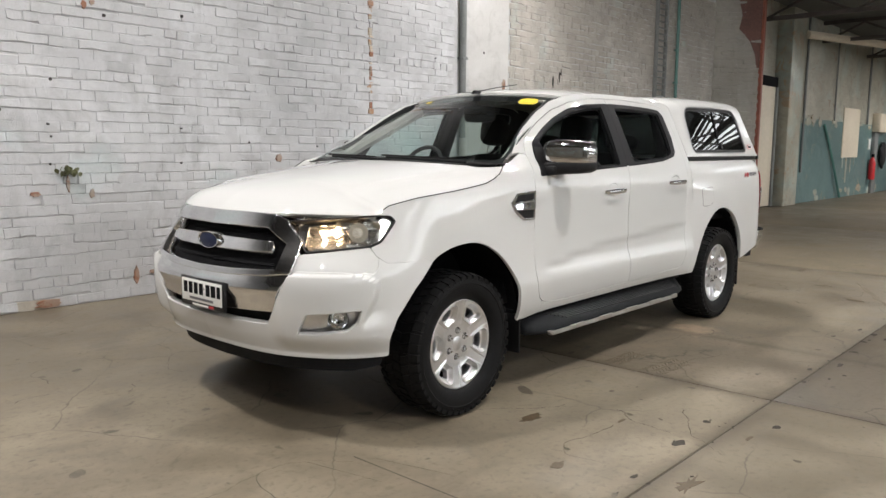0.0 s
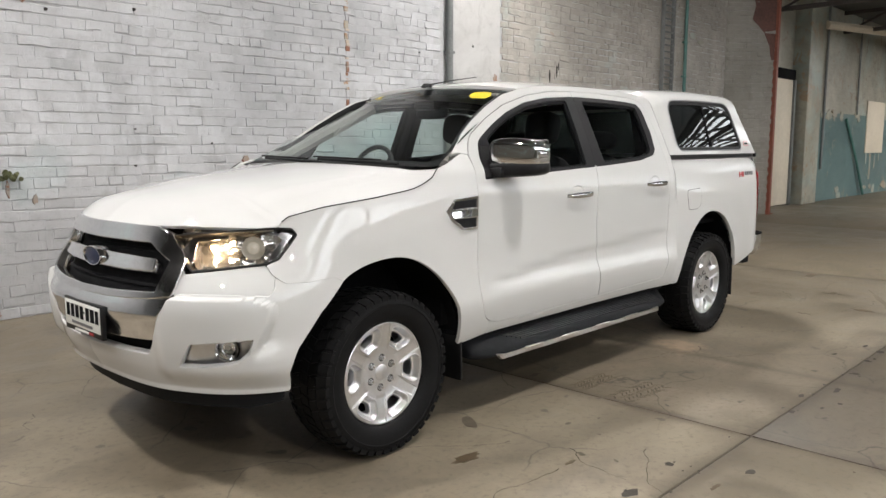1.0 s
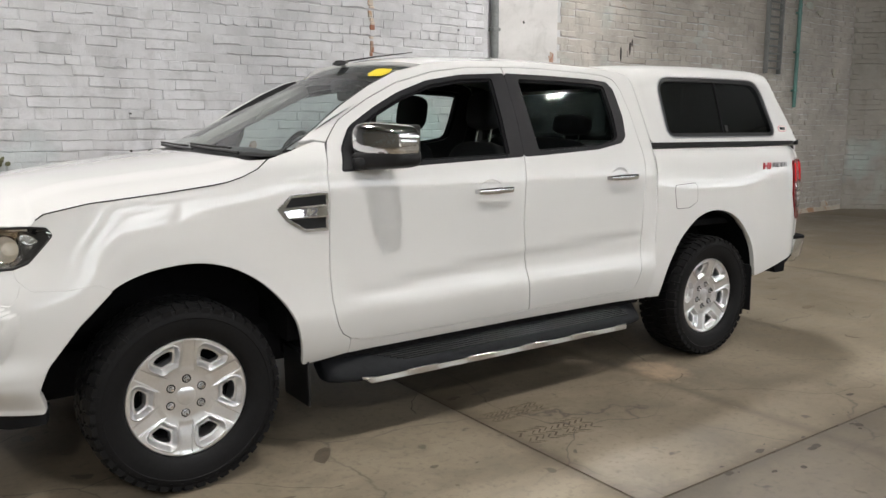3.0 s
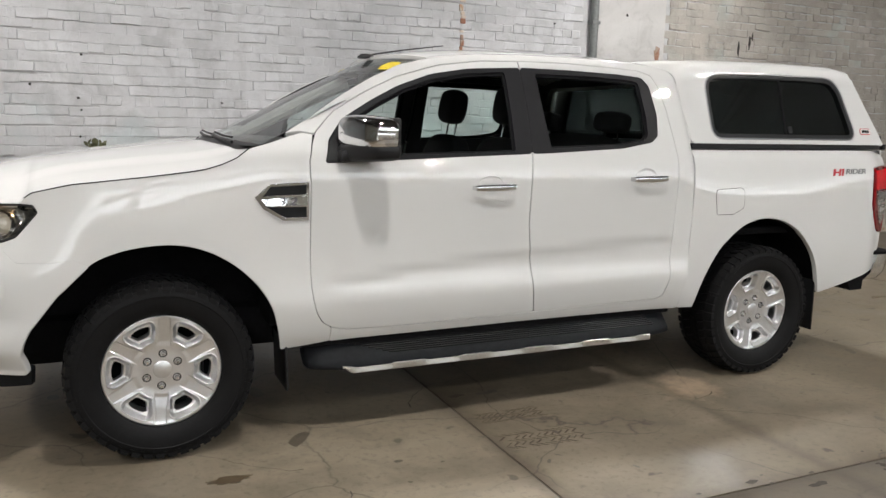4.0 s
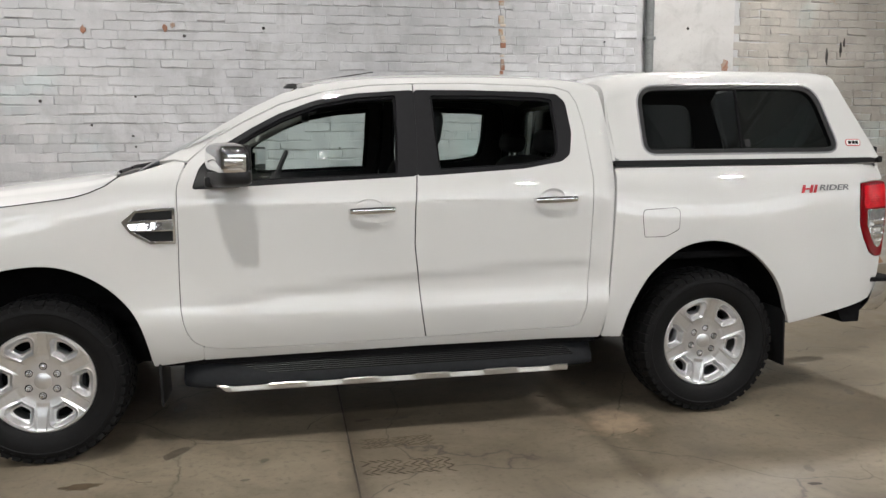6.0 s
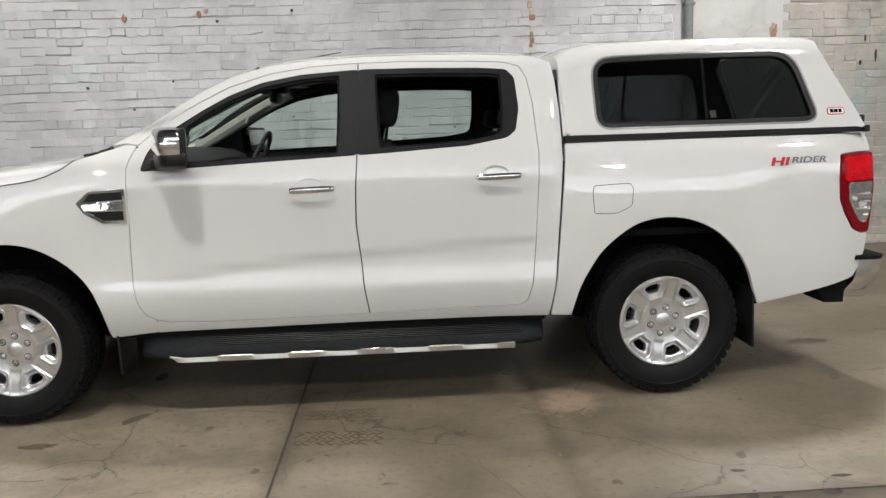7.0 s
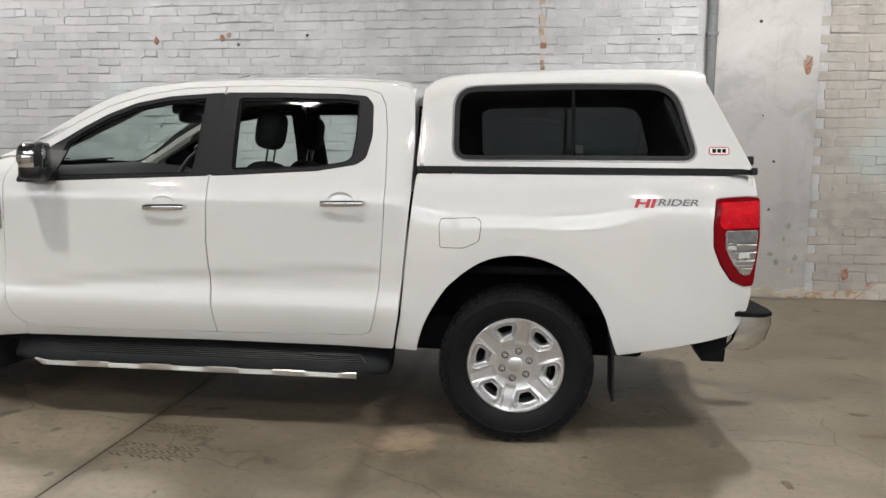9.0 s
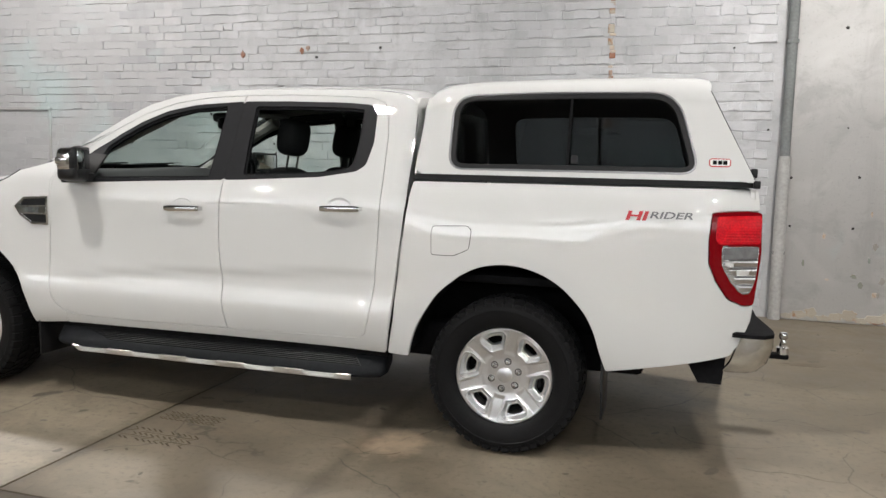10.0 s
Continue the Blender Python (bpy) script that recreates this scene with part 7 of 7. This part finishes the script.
for k in range(70):
    cx, cy = rnd.uniform(-0.8, 5.5), -2.0 + rnd.gauss(0, 0.10)
    r, far = 0.006 + 0.03 * rnd.random() ** 3, rnd.uniform(1.0, 2.4)
    bm.faces.new([bm.verts.new((cx + r * far * rnd.uniform(0.5, 1.0) * math.cos(a), cy + r * rnd.uniform(0.5, 1.0) * math.sin(a), 0.0014 + 0.000004 * k)) for a in [2 * math.pi * q / 9 for q in range(9)]])
part("cracks", bm, CRACK, cracks, flat=True)

# Paint fallen off the far wall along the top of the teal band and near the floor
rnd = random.Random(31)
for n in range(26):
    x, low = rnd.uniform(17.8, 27.5), n % 3 == 0
    z = rnd.uniform(0.03, 0.25) if low else rnd.uniform(2.08, 2.24)
    tagged(blob("flaked_patch", x, z, rnd.uniform(0.08, 0.35), rnd.uniform(0.05, 0.16), UPPER if n % 2 else FLAKED, 0.004 + 0.0006 * n, 3.18, seed=300 + n), "patch where the teal paint flaked off", "patch", "flaked patches")
drip = thing("paint_run", "pale paint run below the cream board", "patch")
for n, (x, w, h) in enumerate(((22.1, 0.10, 0.30), (22.5, 0.16, 0.75), (22.95, 0.08, 0.45), (23.35, 0.06, 0.25))):
    part("run", box(bmesh.new(), (x - w / 2, 3.172, 1.17 - h), (x + w / 2, 3.181, 1.17), 0.004), FLAKED, drip)

# Long brown tyre drags and a saw cut in the concrete
DRAG = material("brown_dragged_dirt", (0.150, 0.124, 0.092), 0.6, noise_scale=5, vary=0.35)
rnd = random.Random(15)
for n, (x0, y0, x1, y1, w) in enumerate(((4.6, -1.9, 5.9, -1.3, 0.03), (-1.7, -0.9, -1.1, -1.9, 0.02))):
    drag = thing("drag_mark", "long brown drag mark on the concrete", "stain", "drag marks")
    bm = bmesh.new()
    left, right = [], []
    for k in range(15):
        t = k / 14
        cx, cy = x0 + (x1 - x0) * t + rnd.uniform(-0.012, 0.012), y0 + (y1 - y0) * t + rnd.uniform(-0.012, 0.012)
        d = Vector((y1 - y0, x0 - x1)).normalized() * w * math.sin(math.pi * min(max(t, 0.06), 0.94)) * rnd.uniform(0.5, 1.1)
        left.append(bm.verts.new((cx + d.x, cy + d.y, 0.0009)))
        right.append(bm.verts.new((cx - d.x, cy - d.y, 0.0009)))
    for k in range(14):
        bm.faces.new((left[k], left[k + 1], right[k + 1], right[k]))
    part("dirt", bm, DRAG, drag, flat=True)
cut_line = thing("saw_cut", "thin straight saw cut in the concrete", "crack")
part("cut", box(bmesh.new(), (-0.752, -1.95, -0.004), (-0.746, -0.9, 0.0008)), JOINT, cut_line)

# Flaking foot of the pier
for n in range(9):
    tagged(blob("bare_patch", 4.99 + 0.105 * n, 0.035 + 0.02 * (n % 3), 0.075 + 0.02 * (n % 2), 0.035 + 0.015 * (n % 3), BRICK_FOOT, 0.0015 + 0.0005 * n, 3.295, seed=500 + n), "flaking orange patch at the foot of the pier", "patch", "bare patches")

# ---- bricks of the long wall ----
rnd = random.Random(21)


def brick_shape(w, h, proud, jitter, rnd, deep=0.8):
    """Corners and faces of one paint-clogged brick; some lean out at the foot, so that they shade the joint below."""
    lean = rnd.choice((0.0, 0.0, 0.0, 0.0, 0.0, 0.0005, 0.0005, 0.001, 0.001, 0.002, 0.004, 0.009, 0.012)) * deep
    worn = (0.0008, 0.0008, 0.0012, 0.0015, 0.0025, 0.005, 0.009, 0.012)
    proud *= deep
    sunk = [rnd.choice(worn) * min(1.0, 1.25 * deep) for _ in range(4)]
    foot_cut, head_cut, end_cut = 0.002 + 0.9 * sunk[0], 0.002 + 0.9 * sunk[1], (0.002 + 0.8 * sunk[2], 0.002 + 0.8 * sunk[3])
    lift = [max(0.0, lean * rnd.uniform(0.1, 1.2)) for _ in range(3)]
    foot = [lean * rnd.uniform(0.2, 1.2) for _ in range(3)]
    head = [rnd.uniform(-0.002, 0.001) for _ in range(3)]
    rings = []
    for level in range(3):
        ring = []
        for n, (sx, sz) in enumerate(((-1, -1), (0, -1), (1, -1), (1, 1), (0, 1), (-1, 1))):
            out = foot[n] if n < 3 else head[n - 3]
            edge = max(sunk[0] if sz < 0 else sunk[1], sunk[2] if sx < 0 else sunk[3] if sx > 0 else 0.0)
            y = (0.018, -proud + edge - out * 0.8, -proud - out)[level]
            dx, dz = ((end_cut[0] if sx < 0 else end_cut[1]), (foot_cut if sz < 0 else head_cut)) if level == 2 else (-0.001, -0.001) if level == 0 else (0.0, 0.0)
            ring.append((sx * (w / 2 - dx), y, sz * (h / 2 - dz) + (lift[n] if n < 3 else 0.0)))
        rings.append(ring)
    jit = [(rnd.uniform(-jitter, jitter), rnd.uniform(-jitter, jitter)) for _ in range(6)]
    verts = [(x + j[0], y, z + j[1]) for ring in rings for (x, y, z), j in zip(ring, jit)]
    faces = []
    for a in (0, 6):
        for k in range(6):
            n = (k + 1) % 6
            faces.append((a + k, a + n, a + 6 + n, a + 6 + k))
    faces += [(12, 13, 16, 17), (13, 14, 15, 16)]
    return verts, faces


PROUD = (-0.001, -0.001, -0.0005, 0.0, 0.0, 0.0, 0.0, 0.0, 0.0005, 0.0005, 0.001, 0.0015, 0.003, 0.005)
COURSE, LONG = 0.0865, 0.240
SHARED = {}
for kind, w in (("stretcher", 0.2450), ("header", 0.1245)):
    for k in range(14):
        proud = rnd.choice(PROUD)
        v, f = brick_shape(w, 0.0862, proud, 0.0060, rnd)
        data = bpy.data.meshes.new("brick")
        data.from_pydata(v, [], f)
        data.polygons.foreach_set("use_smooth", [False] * len(f))
        data.materials.append(BRICK_PAINT)
        SHARED[kind, k] = data
FAR = {False: ([], []), True: ([], []), None: ([], []), "grey": ([], []), "brown": ([], [])}
single = 0
for course in range(50):
    z = 0.045 + course * COURSE
    head_course = course % 5 == 2
    pitch = 0.121 if head_course else LONG
    x = -7.0 + (0.0605 if head_course else 0.12 * (course % 2))
    while x < 13.55:
        wob = 0.006 * math.sin(x * 0.9 + course * 0.37) + rnd.uniform(-0.0015, 0.0015)
        if abs(x - 5.34) < 0.50 + pitch / 2 or abs(x - 3.288) < 0.03:
            x += pitch
            continue
        near = 0.95 < x < 4.75 and 1.70 < z < 3.25 and single < 300
        if near:
            data = SHARED["header" if head_course else "stretcher", rnd.randrange(14)]
            ob = new("brick", data)
            ob.parent = wall_north
            ob.matrix_basis = pose(x, WALL_Y, z + wob, 0, rnd.uniform(-0.9, 0.9), 0)
            single += 1
        else:
            proud = rnd.choice(PROUD)
            v, f = brick_shape(0.1245 if head_course else 0.2450, 0.0862, proud, 0.0060, rnd, 0.5 + 0.35 * smooth(-2.6, -0.6, x))
            bare = x > 5.8 and (course < 1 or course < 2 and rnd.random() < 0.5) or x < 1.0 and course < 1 and rnd.random() < 0.3
            joined_v, joined_f = FAR[None if bare else "grey" if x + rnd.uniform(-1.0, 1.0) < -1.6 else "brown" if x + rnd.uniform(-1.4, 1.4) > 8.6 else x > 5.8]
            n = len(joined_v)
            joined_v += [(x + a, WALL_Y + b, z + wob + c) for a, b, c in v]
            joined_f += [tuple(i + n for i in q) for q in f]
        x += pitch
for key, mat, label in ((False, BRICK_PAINT, "white painted bricks"), (True, BRICK_WORN, "dirty painted bricks with teal and orange patches"), (None, BRICK_FOOT, "flaking orange bricks at the wall's foot"), ("brown", BRICK_BROWN, "brown-grey painted bricks, weak light put into the paint"), ("grey", BRICK_GREY, "bricks smoothed over by thick grey-white paint")):
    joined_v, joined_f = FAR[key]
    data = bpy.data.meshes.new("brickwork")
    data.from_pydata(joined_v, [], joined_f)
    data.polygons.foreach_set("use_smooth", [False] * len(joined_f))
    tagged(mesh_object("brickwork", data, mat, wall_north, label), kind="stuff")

# Bricks of the splayed nib wall
nib_v, nib_f = [], []
for course in range(60):
    x = 0.06 + 0.12 * (course % 2)
    while x < 0.96:
        v, f = brick_shape(0.245, 0.0862, rnd.choice(PROUD), 0.0045, rnd, 0.8)
        n = len(nib_v)
        for a, b, c in v:
            b -= 0.010
            u = min(max(x + a, 0.0), 1.0)
            nib_v.append((12.85 + 0.745 * u + 0.672 * b, 3.35 - 0.69 * u + 0.741 * b, 0.045 + course * COURSE + c))
        nib_f += [tuple(i + n for i in q) for q in f]
        x += LONG
data = bpy.data.meshes.new("nib_brickwork")
data.from_pydata(nib_v, [], nib_f)
tagged(mesh_object("nib_brickwork", data, GREY_WALL, nib, "grey painted bricks"), kind="stuff")
